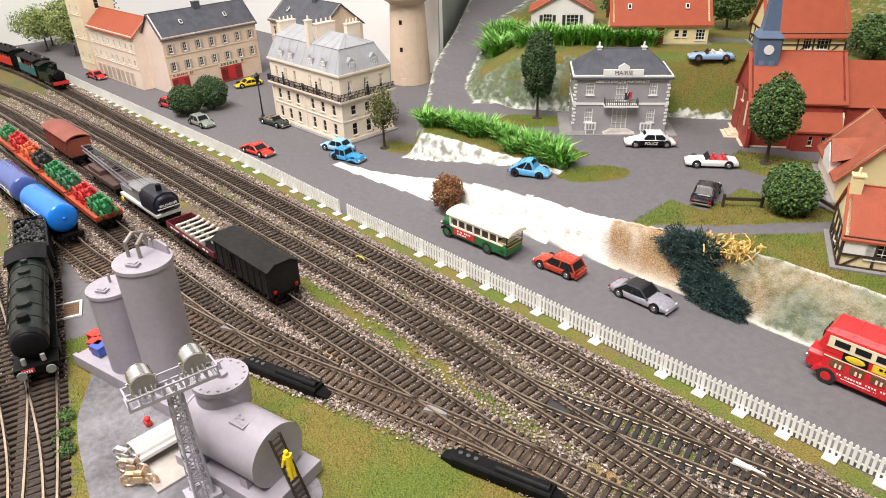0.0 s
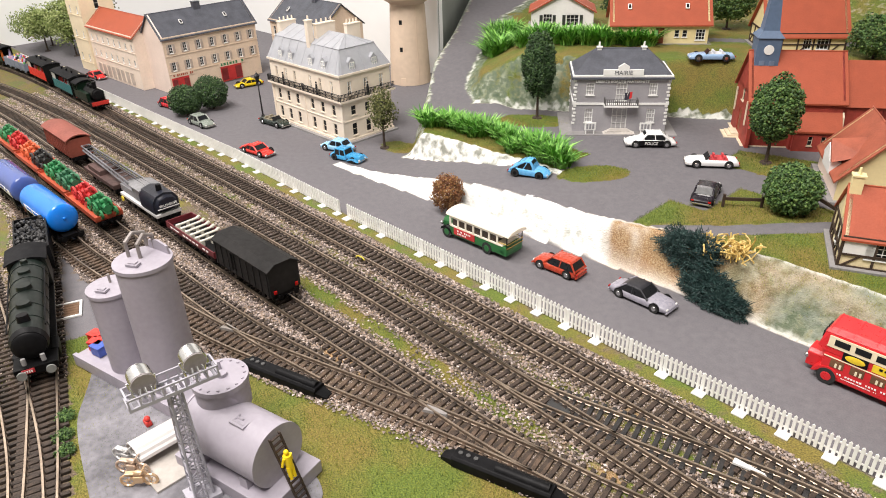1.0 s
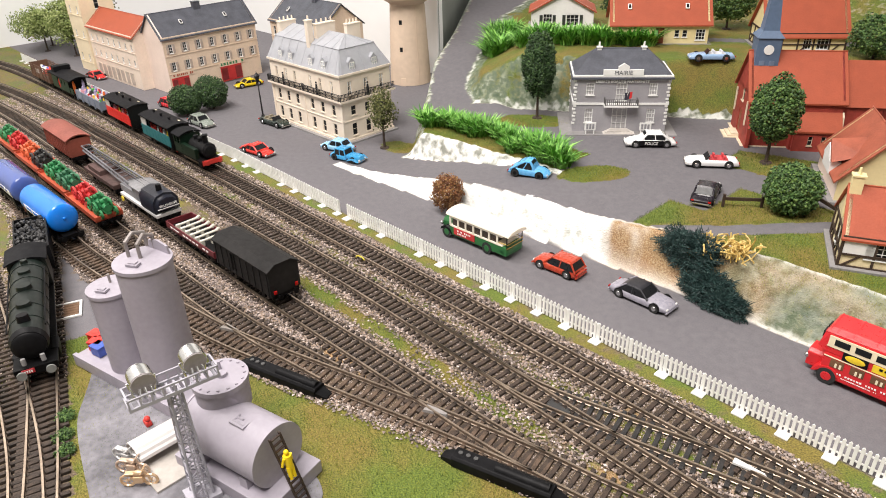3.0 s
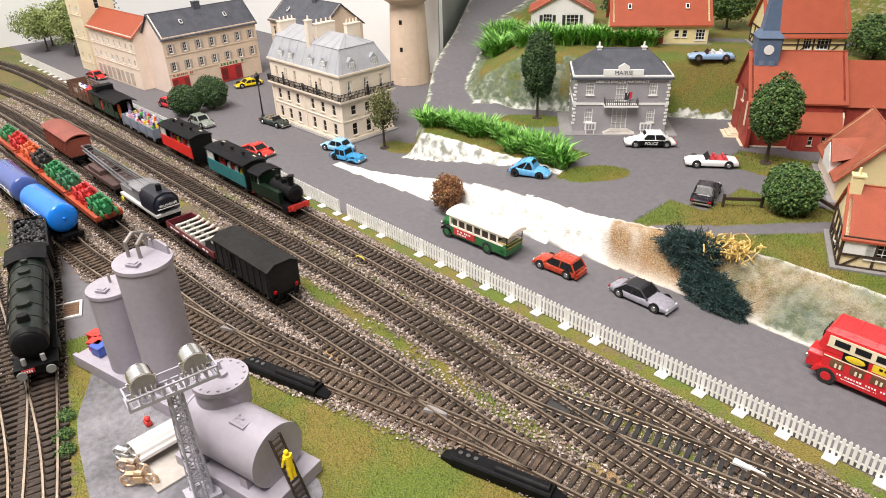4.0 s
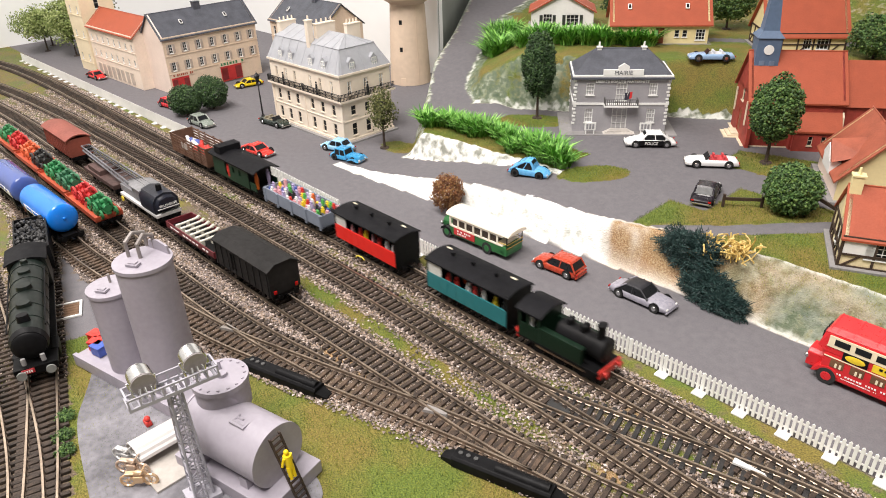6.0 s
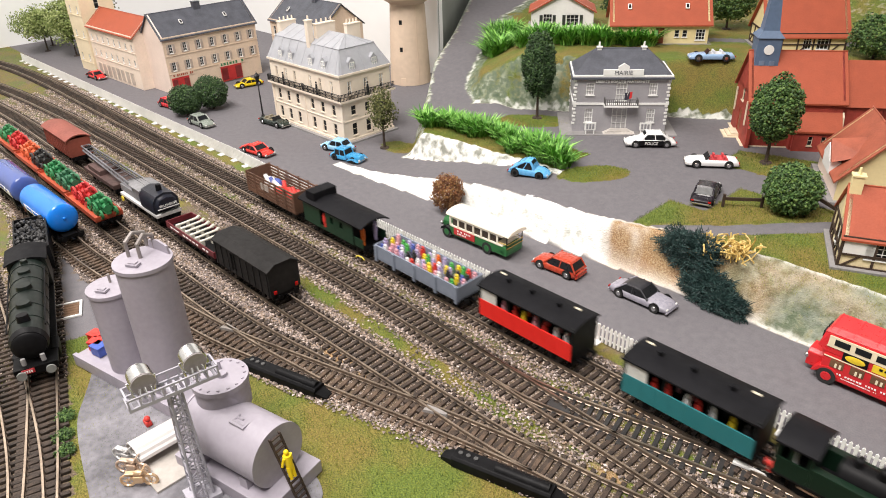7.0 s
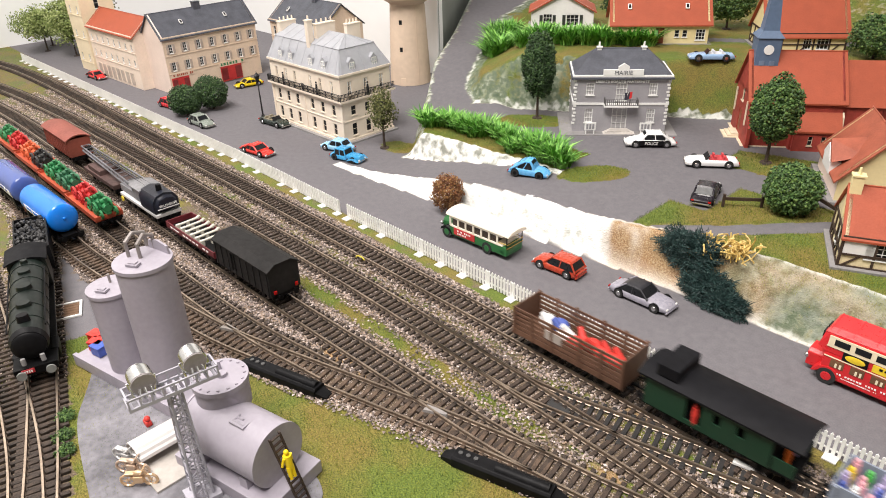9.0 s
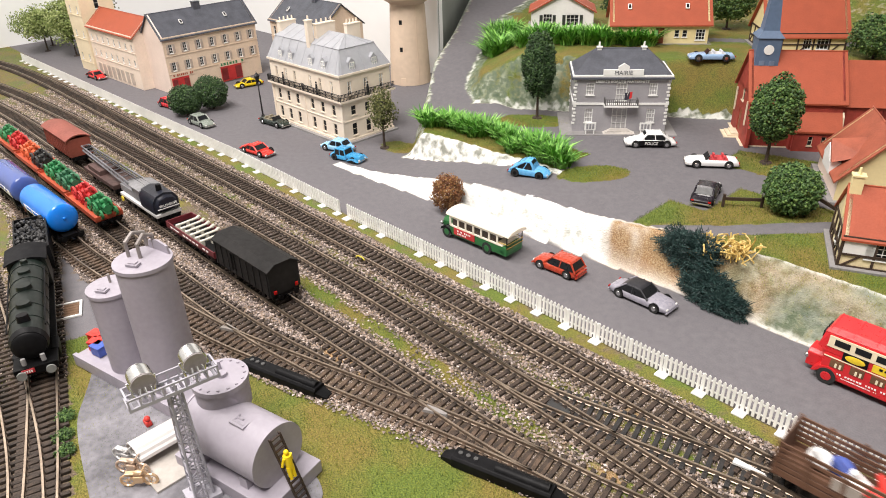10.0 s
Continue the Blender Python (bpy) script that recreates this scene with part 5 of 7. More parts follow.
def red_bus():
    b = thing("double_decker_bus", at(-58, 439, 0.2, 180) @ Matrix.Diagonal((0.84, 0.84, 0.84, 1)), "red double-decker bus with cream window band and adverts", "bus")
    red, cream = paint("bus_red", (0.58, 0.02, 0.025), 0.3, vary=0.04), paint("band_cream", (0.80, 0.70, 0.50), 0.4, vary=0.03)
    W = 31
    for y in (-5, 5):
        bm = B()
        box(bm, (45.2, y, 39), (1.2, 7.5, 6), bev=0.2)
        part("front_window", bm, GLASS, b)
    bm = B()
    box(bm, (-8, 0, 17), (96, W, 23), bev=1.2)
    part("lower_deck", bm, red, b)
    bm = B()
    hull(bm, [(40, s * W / 2, 29) for s in (-1, 1)] + [(46, s * (W / 2 - 2), 31) for s in (-1, 1)] + [(40, s * W / 2, 45) for s in (-1, 1)] + [(43, s * (W / 2 - 3), 46) for s in (-1, 1)] + [(-56, s * W / 2, z) for s in (-1, 1) for z in (28, 46)])
    part("upper_deck", bm, red, b)
    bm = B()
    hull(bm, [(43, s * (W / 2 - 0.5), 46) for s in (-1, 1)] + [(-57, s * (W / 2 - 0.5), 46) for s in (-1, 1)] + [(40, s * (W / 2 - 4), 50) for s in (-1, 1)] + [(-54, s * (W / 2 - 4), 50) for s in (-1, 1)])
    r = part("roof", bm, red, b)
    for x in range(-40, 41, 16):
        bm = B()
        hull(bm, [(x + d, s * y, z) for d in (-0.4, 0.4) for s in (-1, 1) for y, z in ((W / 2 - 0.8, 46.2), (W / 2 - 4, 50.4))])
        part("roof_rib", bm, red, r)
    bm = B()
    prism(bm, [(-8, 5), (8, 5), (8, 17), (5, 20), (-8, 20)], 38, 53, "x", bev=0.8)
    part("bonnet", bm, red, b)
    for s in (-1, 1):
        bm = B()
        box(bm, (-8, s * (W / 2 + 0.15), 39.5), (94, 0.7, 9.5), bev=0.2)
        band = part("window_band", bm, cream, b, "cream upper window band")
        for i in range(6):
            bm = B()
            box(bm, (29 - i * 14.6, s * (W / 2 + 0.5), 39.6), (11, 0.5, 5.4), bev=0.15)
            part("upper_window", bm, GLASS, band)
            bm = B()
            box(bm, (29 - i * 14.6, s * (W / 2 + 0.1), 20.5), (10, 0.6, 7), bev=0.15)
            lw = part("lower_window", bm, paint("bus_pane", (0.16, 0.08, 0.04), 0.2), b)
            bm = B()
            for k in (-2.6, 0.6):
                box(bm, (29 - i * 14.6 + k, s * (W / 2 + 0.5), 19.4), (1.6, 0.3, 4), bev=0.2)
            part("seat_back", bm, cream, lw)
        bm = B()
        box(bm, (-24, s * (W / 2 + 0.2), 30.2), (60, 0.7, 6.6), bev=0.2)
        ad = part("advert", bm, paint("advert_yellow", (0.80, 0.58, 0.03), 0.4), b, "yellow advert strip with dark lettering")
        bars(ad, -46, 2, 31.4, 2.0, s * (W / 2 + 0.7), BLACK, 14)
        bars(ad, -46, -10, 28.6, 1.8, s * (W / 2 + 0.7), BLACK, 10)
        bm = B()
        box(bm, (18, s * (W / 2 + 0.2), 30.2), (18, 0.7, 7.6), bev=0.2)
        rd = part("round_advert", bm, BLACK, b)
        bm = B()
        ball(bm, (18, s * (W / 2 + 0.5), 30.2), 3.4, (2.2, 0.12, 0.9), 16, 8)
        part("advert_oval", bm, M["advert_yellow"], rd)
        bars(b, -18, 28, 12.6, 1.5, s * (W / 2 + 0.2), WHITE, 22)
        bars(b, -2, 24, 9.8, 0.8, s * (W / 2 + 0.2), WHITE, 18)
        for z in (25.4, 34.6):
            bm = B()
            box(bm, (-8, s * (W / 2 + 0.2), z), (95, 0.6, 0.7))
            part("livery_line", bm, cream, b)
        for x in (34, -32):
            wheel(b, x, s * (W / 2 - 0.6), 7.2, 3.4, red)
        bm = B()
        ball(bm, (53, s * 7, 13), 2.2, u=10, v=8)
        part("headlamp", bm, CHROME, b)
        bm = B()
        prism(bm, [(25, 8), (28, 14), (34, 16), (41, 14), (46, 7), (43, 8), (38, 12), (30, 11)], s * 8, s * (W / 2 + 0.6), "y")
        part("mudguard", bm, red, b)


red_bus()


# ---- rolling stock; length along x, nose towards +x, rail head at z = 0 ----
def axle(parent, x, r=5.2):
    bm = B()
    rod(bm, (x, -8, r), (x, 8, r), 0.8, n=8)
    for s in (-1, 1):
        rod(bm, (x, s * 7.6, r), (x, s * 9.4, r), r, n=18)
        rod(bm, (x, s * 7.0, r), (x, s * 7.6, r), r + 0.6, n=18)
    part("wheelset", bm, paint("wheel_steel", (0.10, 0.09, 0.085), 0.5, 0.5), parent, smooth=False)


def underframe(parent, L, W=24, axles=(-0.3, 0.3), material=None):
    bm = B()
    for s in (-1, 1):
        box(bm, (0, s * 9.4, 9), (L - 4, 1.6, 3.2))
    box(bm, (0, 0, 9.6), (L - 2, 12, 2.0))
    for x in (-L / 2 + 0.8, L / 2 - 0.8):
        box(bm, (x, 0, 9.4), (1.6, W, 3.6))
    part("underframe", bm, material or BLACK, parent)
    for a in axles:
        axle(parent, a * L)
        bm = B()
        for s in (-1, 1):
            box(bm, (a * L, s * 10.6, 6.4), (5, 1.6, 5.5), bev=0.3)
            box(bm, (a * L, s * 10.8, 8.6), (15, 1.0, 1.2))
        part("axlebox", bm, BLACK, parent)
    for s in (-1, 1):
        for y in (-7.5, 7.5):
            bm = B()
            rod(bm, (s * L / 2, y, 9.6), (s * (L / 2 + 3.6), y, 9.6), 0.9, n=8)
            rod(bm, (s * (L / 2 + 3.4), y, 9.6), (s * (L / 2 + 4.2), y, 9.6), 2.4, n=12)
            part("buffer", bm, material if material and material is REDP else BLACK, parent)
        bm = B()
        box(bm, (s * (L / 2 + 3), 0, 8), (6, 1.4, 1.4))
        part("coupling", bm, BLACK, parent)


def curved_roof(parent, L, W, z, rise, material, over=1.5, name="roof", t=1.2):
    bm = B()
    n = 8
    up = [(-W / 2 - over + (W + 2 * over) * i / n, z + rise * (1 - (2 * i / n - 1) ** 2)) for i in range(n + 1)]
    prism(bm, up + [(y, zz - t) for y, zz in reversed(up)], -L / 2 - over, L / 2 + over, "x")
    return part(name, bm, material, parent, smooth=True)


ROOF = paint("black_roof", (0.008, 0.008, 0.010), 0.6, vary=0.2, grain=200, spec=0.12)


def locomotive():
    e = thing("steam_locomotive", at(0, 0), "small dark green steam tank locomotive with red buffer beams", "locomotive")
    green = paint("loco_green", (0.005, 0.017, 0.009), 0.4, vary=0.15, spec=0.25)
    bm = B()
    box(bm, (0, 0, 11), (82, 26, 2), bev=0.3)
    box(bm, (0, 0, 8), (78, 12, 5))
    part("footplate", bm, BLACK, e)
    bm = B()
    rod(bm, (-6, 0, 23), (33, 0, 23), 8.2, n=24)
    rod(bm, (33, 0, 23), (38, 0, 23), 8.8, n=24)
    part("boiler", bm, BLACK, e, smooth=True)
    bm = B()
    rod(bm, (38, 0, 23), (39.4, 0, 23), 7.6, 6, n=20)
    box(bm, (39.4, 0, 23), (1.0, 9, 1.2))
    part("smokebox_door", bm, BLACK, e)
    bm = B()
    rod(bm, (31, 0, 30), (31, 0, 41), 2.9, 3.3, 14)
    rod(bm, (31, 0, 40.4), (31, 0, 41.6), 4.0, n=14)
    part("chimney", bm, BLACK, e)
    for x, r in ((16, 3.8), (2, 3.2)):
        bm = B()
        rod(bm, (x, 0, 29), (x, 0, 34), r, n=12)
        ball(bm, (x, 0, 34), r, (1, 1, 0.7))
        part("dome", bm, BLACK, e, smooth=True)
    for s in (-1, 1):
        bm = B()
        box(bm, (3, s * 10.6, 18), (42, 5, 13), bev=0.7)
        part("side_tank", bm, green, e)
        for x in (22, 0, -22):
            bm = B()
            rod(bm, (x, s * 7.6, 7.2), (x, s * 9.4, 7.2), 7.2, n=20)
            part("driving_wheel", bm, M["wheel_steel"] if "wheel_steel" in M else BLACK, e)
        bm = B()
        box(bm, (2, s * 10.2, 6.5), (50, 0.9, 1.8), bev=0.2)
        part("coupling_rod", bm, RAIL, e)
        bm = B()
        box(bm, (33, s * 10.5, 8), (11, 5, 7), bev=1.0)
        part("cylinder", bm, BLACK, e)
        for x in (41, -41):
            bm = B()
            rod(bm, (x, s * 8, 10.6), (x + (4 if x > 0 else -4), s * 8, 10.6), 1.2, n=8)
            rod(bm, (x + (3.6 if x > 0 else -3.6), s * 8, 10.6), (x + (4.4 if x > 0 else -4.4), s * 8, 10.6), 2.6, n=12)
            part("buffer", bm, paint("beam_red", (0.60, 0.04, 0.03), 0.45), e)
    for x in (41, -41):
        bm = B()
        box(bm, (x, 0, 10.6), (1.8, 25, 5.5), bev=0.2)
        part("buffer_beam", bm, M["beam_red"], e, "red buffer beam")
    # cab with window openings
    for s in (-1, 1):
        bm = B()
        box(bm, (-29, s * 12.6, 17), (22, 1, 11))
        for x in (-39, -30, -19):
            box(bm, (x, s * 12.6, 27), (2.4, 1, 11))
        box(bm, (-29, s * 12.6, 33), (22, 1, 2))
        part("cab_side", bm, green, e)
    for x in (-18.5, -39.5):
        bm = B()
        box(bm, (x, 0, 23), (1, 25, 22))
        part("cab_end", bm, green, e)
    rf = curved_roof(e, 24, 26, 33.5, 4.0, ROOF)
    rf.matrix_basis = at(-29, 0)
    doll(e, -30, -8, 12, 0, 17)
    return e


def coach(colour, label):
    c = thing("passenger_coach", at(0, 0), label, "coach", "train coaches")
    L, W = 86, 28
    underframe(c, L, 25)
    side = paint("coach_" + colour[0], colour[1], 0.4, vary=0.05, grain=150)
    dark = paint("coach_end", (0.007, 0.008, 0.008), 0.55, vary=0.2, spec=0.12)
    bm = B()
    box(bm, (0, 0, 11.6), (L, W - 1, 1.4))
    part("floor", bm, dark, c)
    for s in (-1, 1):
        bm = B()
        box(bm, (0, s * (W / 2 - 0.5), 18), (L - 2, 1, 14), bev=0.15)
        sp = part("side_panel", bm, side, c, colour[0] + " side panel")
        for k in range(9):
            bm = B()
            box(bm, (-38 + k * 9.5, s * (W / 2 + 0.05), 18), (0.5, 0.3, 13.4))
            part("panel_bead", bm, side, sp)
        bm = B()
        box(bm, (-L / 2 + 9, s * (W / 2 - 0.7), 30.5), (16, 0.8, 12))
        part("end_panel", bm, paint("pale_panel", (0.55, 0.55, 0.52), 0.5), c)
        for x in (-L / 2 + 2, -L / 6, L / 6, L / 2 - 2):
            bm = B()
            box(bm, (x, s * (W / 2 - 0.7), 30.5), (1.2, 1, 13))
            part("post", bm, dark, c)
    for x in (-L / 2 + 1, L / 2 - 1):
        bm = B()
        box(bm, (x, 0, 24.5), (1.6, W - 0.6, 26))
        part("end_wall", bm, dark, c)
    curved_roof(c, L, W, 36.5, 3.0, ROOF, 0.9)
    for x in (-26, -4, 20):
        bm = B()
        rod(bm, (x, 0, 38.6), (x, 0, 43), 1.3, 1.1, 8)
        rod(bm, (x, 0, 41.6), (x, 0, 42.8), 2.2, n=8)
        part("roof_vent", bm, ROOF, c)
    for x in (-L / 2 + 6, L / 2 - 12):
        bm = B()
        box(bm, (x, 7, 38.9), (5, 1.8, 0.8), bev=0.2)
        part("roof_plate", bm, paint("plate_cream", (0.6, 0.55, 0.42), 0.5), c, "small cream roof plate")
    rnd = random.Random(len(colour[0]))
    for k in range(7):
        for s in (-1, 1):
            doll(c, -22 + k * 9.5 + rnd.uniform(-2, 2), s * 8, 12, rnd.choice((0, 1, 1, 2, 4, 4, 4, 5, 8)), 16)
    return c


def open_wagon():
    c = thing("open_wagon", at(0, 0), "grey open wagon crowded with coloured passenger dolls", "wagon")
    L, W = 102, 28
    underframe(c, L, 25)
    grey = paint("wagon_grey", (0.20, 0.23, 0.29), 0.55, vary=0.06, grain=200)
    bm = B()
    box(bm, (0, 0, 11.4), (L, W, 1.6))
    part("floor", bm, grey, c)
    for s in (-1, 1):
        bm = B()
        box(bm, (0, s * (W / 2 - 0.6), 17.6), (L, 1.2, 12.4), bev=0.2)
        part("side_board", bm, grey, c)
        for x in (-L / 2 + 2, -L / 4, 0, L / 4, L / 2 - 2):
            bm = B()
            box(bm, (x, s * (W / 2 + 0.5), 16), (2.6, 1.3, 15))
            part("stanchion", bm, grey, c)
    for x in (-L / 2 + 0.6, L / 2 - 0.6):
        bm = B()
        box(bm, (x, 0, 17.6), (1.2, W - 1, 12.4))
        part("end_board", bm, grey, c)
    rnd = random.Random(8)
    for k in range(15):
        for j in range(4):
            doll(c, -46 + k * 6.6 + rnd.uniform(-1.5, 1.5), -9.5 + j * 6.3 + rnd.uniform(-1, 1), 12, rnd.choice((0, 0, 3, 4, 4, 4, 1, 2, 2, 5, 6, 7, 7, 8, 8)), rnd.uniform(10.5, 15))
    return c


def brake_van():
    c = thing("brake_van", at(0, 0), "dark green guard's van with black roof and lookout", "wagon")
    L, W = 108, 28
    underframe(c, L, 25)
    green = paint("van_green", (0.008, 0.036, 0.018), 0.45, vary=0.08, grain=200)
    for s in (-1, 1):
        facade(c, green, 88, 22, [(36, 3, 11, 17, "opening"), (52, 10, 5, 7, "opening"), (68, 10, 5, 7, "opening")], at(-50, -14, 11.5) if s < 0 else at(38, 14, 11.5, 180), t=1.2)
        bm = B()
        box(bm, (46, s * 13, 16), (14, 0.8, 9))
        part("verandah_panel", bm, green, c)
    for x in (-50, 38):
        bm = B()
        box(bm, (x, 0, 22.5), (1.2, 27.6, 22))
        part("end_wall", bm, BLACK, c)
    bm = B()
    box(bm, (0, 0, 11.2), (L, 27, 1.4))
    part("floor", bm, BLACK, c)
    # a solid black block stands for the shade seen through the openings
    bm = B()
    box(bm, (-6, 0, 22), (80, 20, 20))
    part("interior_lining", bm, BLACK, c)
    curved_roof(c, L, W, 33.5, 4.5, ROOF, 2.0)
    bm = B()
    box(bm, (-36, 0, 40), (16, 26, 8), bev=0.5)
    lk = part("lookout", bm, ROOF, c)
    doll(c, 46, -8, 12, 5, 19)
    doll(c, 46, 6, 12, 7, 19)
    doll(c, -13, -12.5, 13, 1, 15)
    return c


def slatted_wagon():
    c = thing("slatted_wagon", at(0, 0), "brown slatted cattle wagon with an open top and loose load", "wagon")
    L, W = 91, 28
    underframe(c, L, 25)
    br = paint("wagon_brown", (0.13, 0.065, 0.04), 0.6, vary=0.15, grain=250)
    bm = B()
    box(bm, (0, 0, 11.4), (L, W, 1.6))
    part("floor", bm, br, c)
    for s in (-1, 1):
        for k in range(6):
            bm = B()
            box(bm, (0, s * (W / 2 - 0.4), 13.6 + k * 3.7), (L, 0.8, 2.6 if k < 3 else 1.9))
            part("slat", bm, br, c)
        for x in (-L / 2 + 1, -L / 3.2, -L / 8, L / 8, L / 3.2, L / 2 - 1):
            bm = B()
            box(bm, (x, s * (W / 2 + 0.3), 22.5), (2.0, 1.0, 23))
            part("stanchion", bm, br, c)
        bm = B()
        box(bm, (-10, s * (W / 2 + 0.2), 24), (14, 0.8, 7))
        part("board", bm, paint("board_grey", (0.35, 0.31, 0.28), 0.6), c)
    for x in (-L / 2 + 0.6, L / 2 - 0.6):
        bm = B()
        box(bm, (x, 0, 23), (1.0, W - 0.6, 21))
        part("end_board", bm, br, c)
    rnd = random.Random(3)
    for k in range(7):
        bm = B()
        x = 32 - k * 10
        col = 1 if k < 4 else (0 if k != 5 else 3)
        ball(bm, (x, rnd.uniform(-5, 5), 20), 6, (1.2, 1.0, 0.9), 10, 8)
        rod(bm, (x + 4, 0, 20), (x - 3, rnd.uniform(-6, 6), 28), 3, 2, 8)
        part("cargo_bag", bm, paint("load_" + DOLLS[col][0], DOLLS[col][1], 0.6), c, smooth=True)
    return c


TRAIN = [(locomotive(), -37), (coach(("teal", (0.02, 0.15, 0.165)), "teal open-sided coach with black roof and seated dolls"), -124),
         (coach(("red", (0.66, 0.02, 0.015)), "bright red open-sided coach with black roof and seated dolls"), -248),
         (open_wagon(), -364), (brake_van(), -479), (slatted_wagon(), -584)]
TRAIN[0][0].scale = (0.85, 1, 1)
TRAIN[4][0].scale = (0.88, 1, 1)


def black_van():
    c = thing("goods_van", at(-471, 223.5, TOP, 1.5), "weathered black goods van with red tail lamps", "wagon")
    L, W = 84, 28
    underframe(c, L, 25)
    blk = paint("van_black", (0.013, 0.012, 0.012), 0.65, vary=0.25, grain=250, bump=0.3, spec=0.25)
    for s in (-1, 1):
        facade(c, blk, L, 22, [(30, 2, 8, 17, "opening")], at(-L / 2, -14, 11) if s < 0 else at(L / 2, 14, 11, 180), t=1.2)
        for x in range(-40, 41, 10):
            bm = B()
            box(bm, (x, s * 14.3, 22), (1.0, 0.8, 21))
            part("rib", bm, blk, c)
    for x in (-L / 2, L / 2):
        bm = B()
        prism(bm, [(-14, 11), (14, 11), (14, 33), (7, 37.4), (-7, 37.4), (-14, 33)], x - 0.7, x + 0.7, "x")
        e = part("end_wall", bm, blk, c)
        for y in (-10, 10):
            bm = B()
            box(bm, (x + (1 if x > 0 else -1), y, 14), (1.4, 2.6, 3), bev=0.4)
            part("tail_lamp", bm, M["tail_red"], e)
    # the shade inside the van, put in as a solid black block
    bm = B()
    box(bm, (0, 0, 22), (L - 4, 20, 20))
    part("interior_lining", bm, BLACK, c)
    bm = B()
    prism(bm, [(-15, 32.6), (-7.5, 37.2), (7.5, 37.2), (15, 32.6), (15, 34), (7.5, 38.6), (-7.5, 38.6), (-15, 34)], -L / 2 - 1.5, L / 2 + 1.5, "x")
    part("roof", bm, blk, c)


def flat_wagon():
    c = thing("flat_wagon", at(-566, 221.5, TOP, 1), "maroon low-sided wagon loaded with cream castings", "wagon")
    L, W = 92, 27
    mar = paint("maroon", (0.14, 0.018, 0.025), 0.5, vary=0.12)
    underframe(c, L, 25, material=BLACK)
    bm = B()
    box(bm, (0, 0, 11.4), (L, W, 1.8))
    part("deck", bm, BLACK, c)
    for s in (-1, 1):
        bm = B()
        box(bm, (0, s * (W / 2 - 0.5), 14.5), (L, 1, 6.5), bev=0.15)
        p = part("side_board", bm, mar, c)
        bars(p, -38, 38, 14.5, 1.6, s * (W / 2 + 0.15), WHITE, 12)
    for x in (-L / 2, L / 2):
        bm = B()
        box(bm, (x, 0, 14.5), (1, W, 6.5))
        part("end_board", bm, mar, c)
    ivory = paint("ivory_cast", (0.62, 0.60, 0.52), 0.55)
    for k in range(6):
        bm = B()
        x = -30 + k * 9.5
        rod(bm, (x, -9, 17), (x + 5, 9, 20), 1.2, n=8)
        rod(bm, (x + 5, 9, 20), (x + 6, 11, 22), 2.0, 1.4, n=8)
        box(bm, (x, -9, 15), (3, 4, 6), bev=0.6)
        box(bm, (x + 2, 0, 15), (3, 3, 6), bev=0.6)
        part("casting", bm, ivory, c)


black_van()
flat_wagon()


def crane():
    c = thing("railway_crane", at(-680, 220, TOP, 1), "black and white railway crane with long lattice jib", "crane")
    underframe(c, 86, 24, (-0.36, -0.2, 0.2, 0.36))
    wh, grey = paint("crane_white", (0.66, 0.66, 0.66), 0.45), paint("crane_grey", (0.20, 0.20, 0.21), 0.6, vary=0.15)
    bm = B()
    box(bm, (0, 0, 13), (88, 26, 3.4), bev=0.5)
    part("chassis", bm, wh, c, "white chassis band")
    bm = B()
    prism(bm, [(-13, 16), (13, 16), (13, 27), (9, 33), (0, 35.5), (-9, 33), (-13, 27)], 10, 46, "x")
    bmesh.ops.bevel(bm, geom=[e for e in bm.edges if e.calc_length() < 30 and min(v.co.x for v in e.verts) > 40], offset=4, segments=3, affect="EDGES")
    hs = part("engine_house", bm, paint("house_navy", (0.014, 0.016, 0.026), 0.4, vary=0.2, spec=0.35), c, "rounded black engine house with lettering", smooth=True)
    words(hs, "VILLENEUVE", 3.4, at(46.6, 0, 22.5, 90), WHITE)
    bm = B()
    rod(bm, (46.3, -11, 20.6), (46.3, 11, 20.6), 0.5, n=5)
    part("stripe", bm, wh, hs)
    bm = B()
    rod(bm, (32, 0, 34), (32, 0, 41), 3, 2.6, 12)
    part("chimney", bm, BLACK, c)
    bm = B()
    box(bm, (-2, 0, 24), (22, 22, 14), bev=1)
    part("cab", bm, grey, c)
    curved_roof(c, 24, 22, 31, 2.5, grey).matrix_basis = at(-2, 0)
    # jib: two lattice sides
    bm = B()
    for s in (-1, 1):
        for z0, z1 in ((22, 29), (28, 34)):
            rod(bm, (4, s * 9, z0), (-165, s * 4, z1), 0.9, n=6)
        for k in range(14):
            t0, t1 = k / 14, (k + 1) / 14
            a = Vector((4, s * 9, 22)).lerp(Vector((-165, s * 4, 29)), t0)
            b = Vector((4, s * 9, 28)).lerp(Vector((-165, s * 4, 34)), t1)
            rod(bm, a, b, 0.55, n=5)
            if s > 0:
                rod(bm, (b.x, -b.y, b.z), b, 0.55, n=5)
    part("jib", bm, paint("jib_grey", (0.17, 0.17, 0.19), 0.5, vary=0.2), c, "grey lattice jib")
    bm = B()
    for y in (-3, 0, 3):
        rod(bm, (10, y, 33), (-159, y * 0.6, 35), 0.35, n=4)
    rod(bm, (-157, -4, 32), (-157, 4, 32), 3, n=12)
    part("rigging", bm, BLACK, c)
    bm = B()
    box(bm, (-30, 0, 19), (34, 20, 8), bev=0.8)
    part("winch", bm, grey, c)
    bm = B()
    rod(bm, (-38, -13.4, 9), (-38, -14.4, 9), 3, n=14)
    part("yellow_disc", bm, paint("yellow_disc", (0.8, 0.6, 0.05), 0.4), c)


crane()


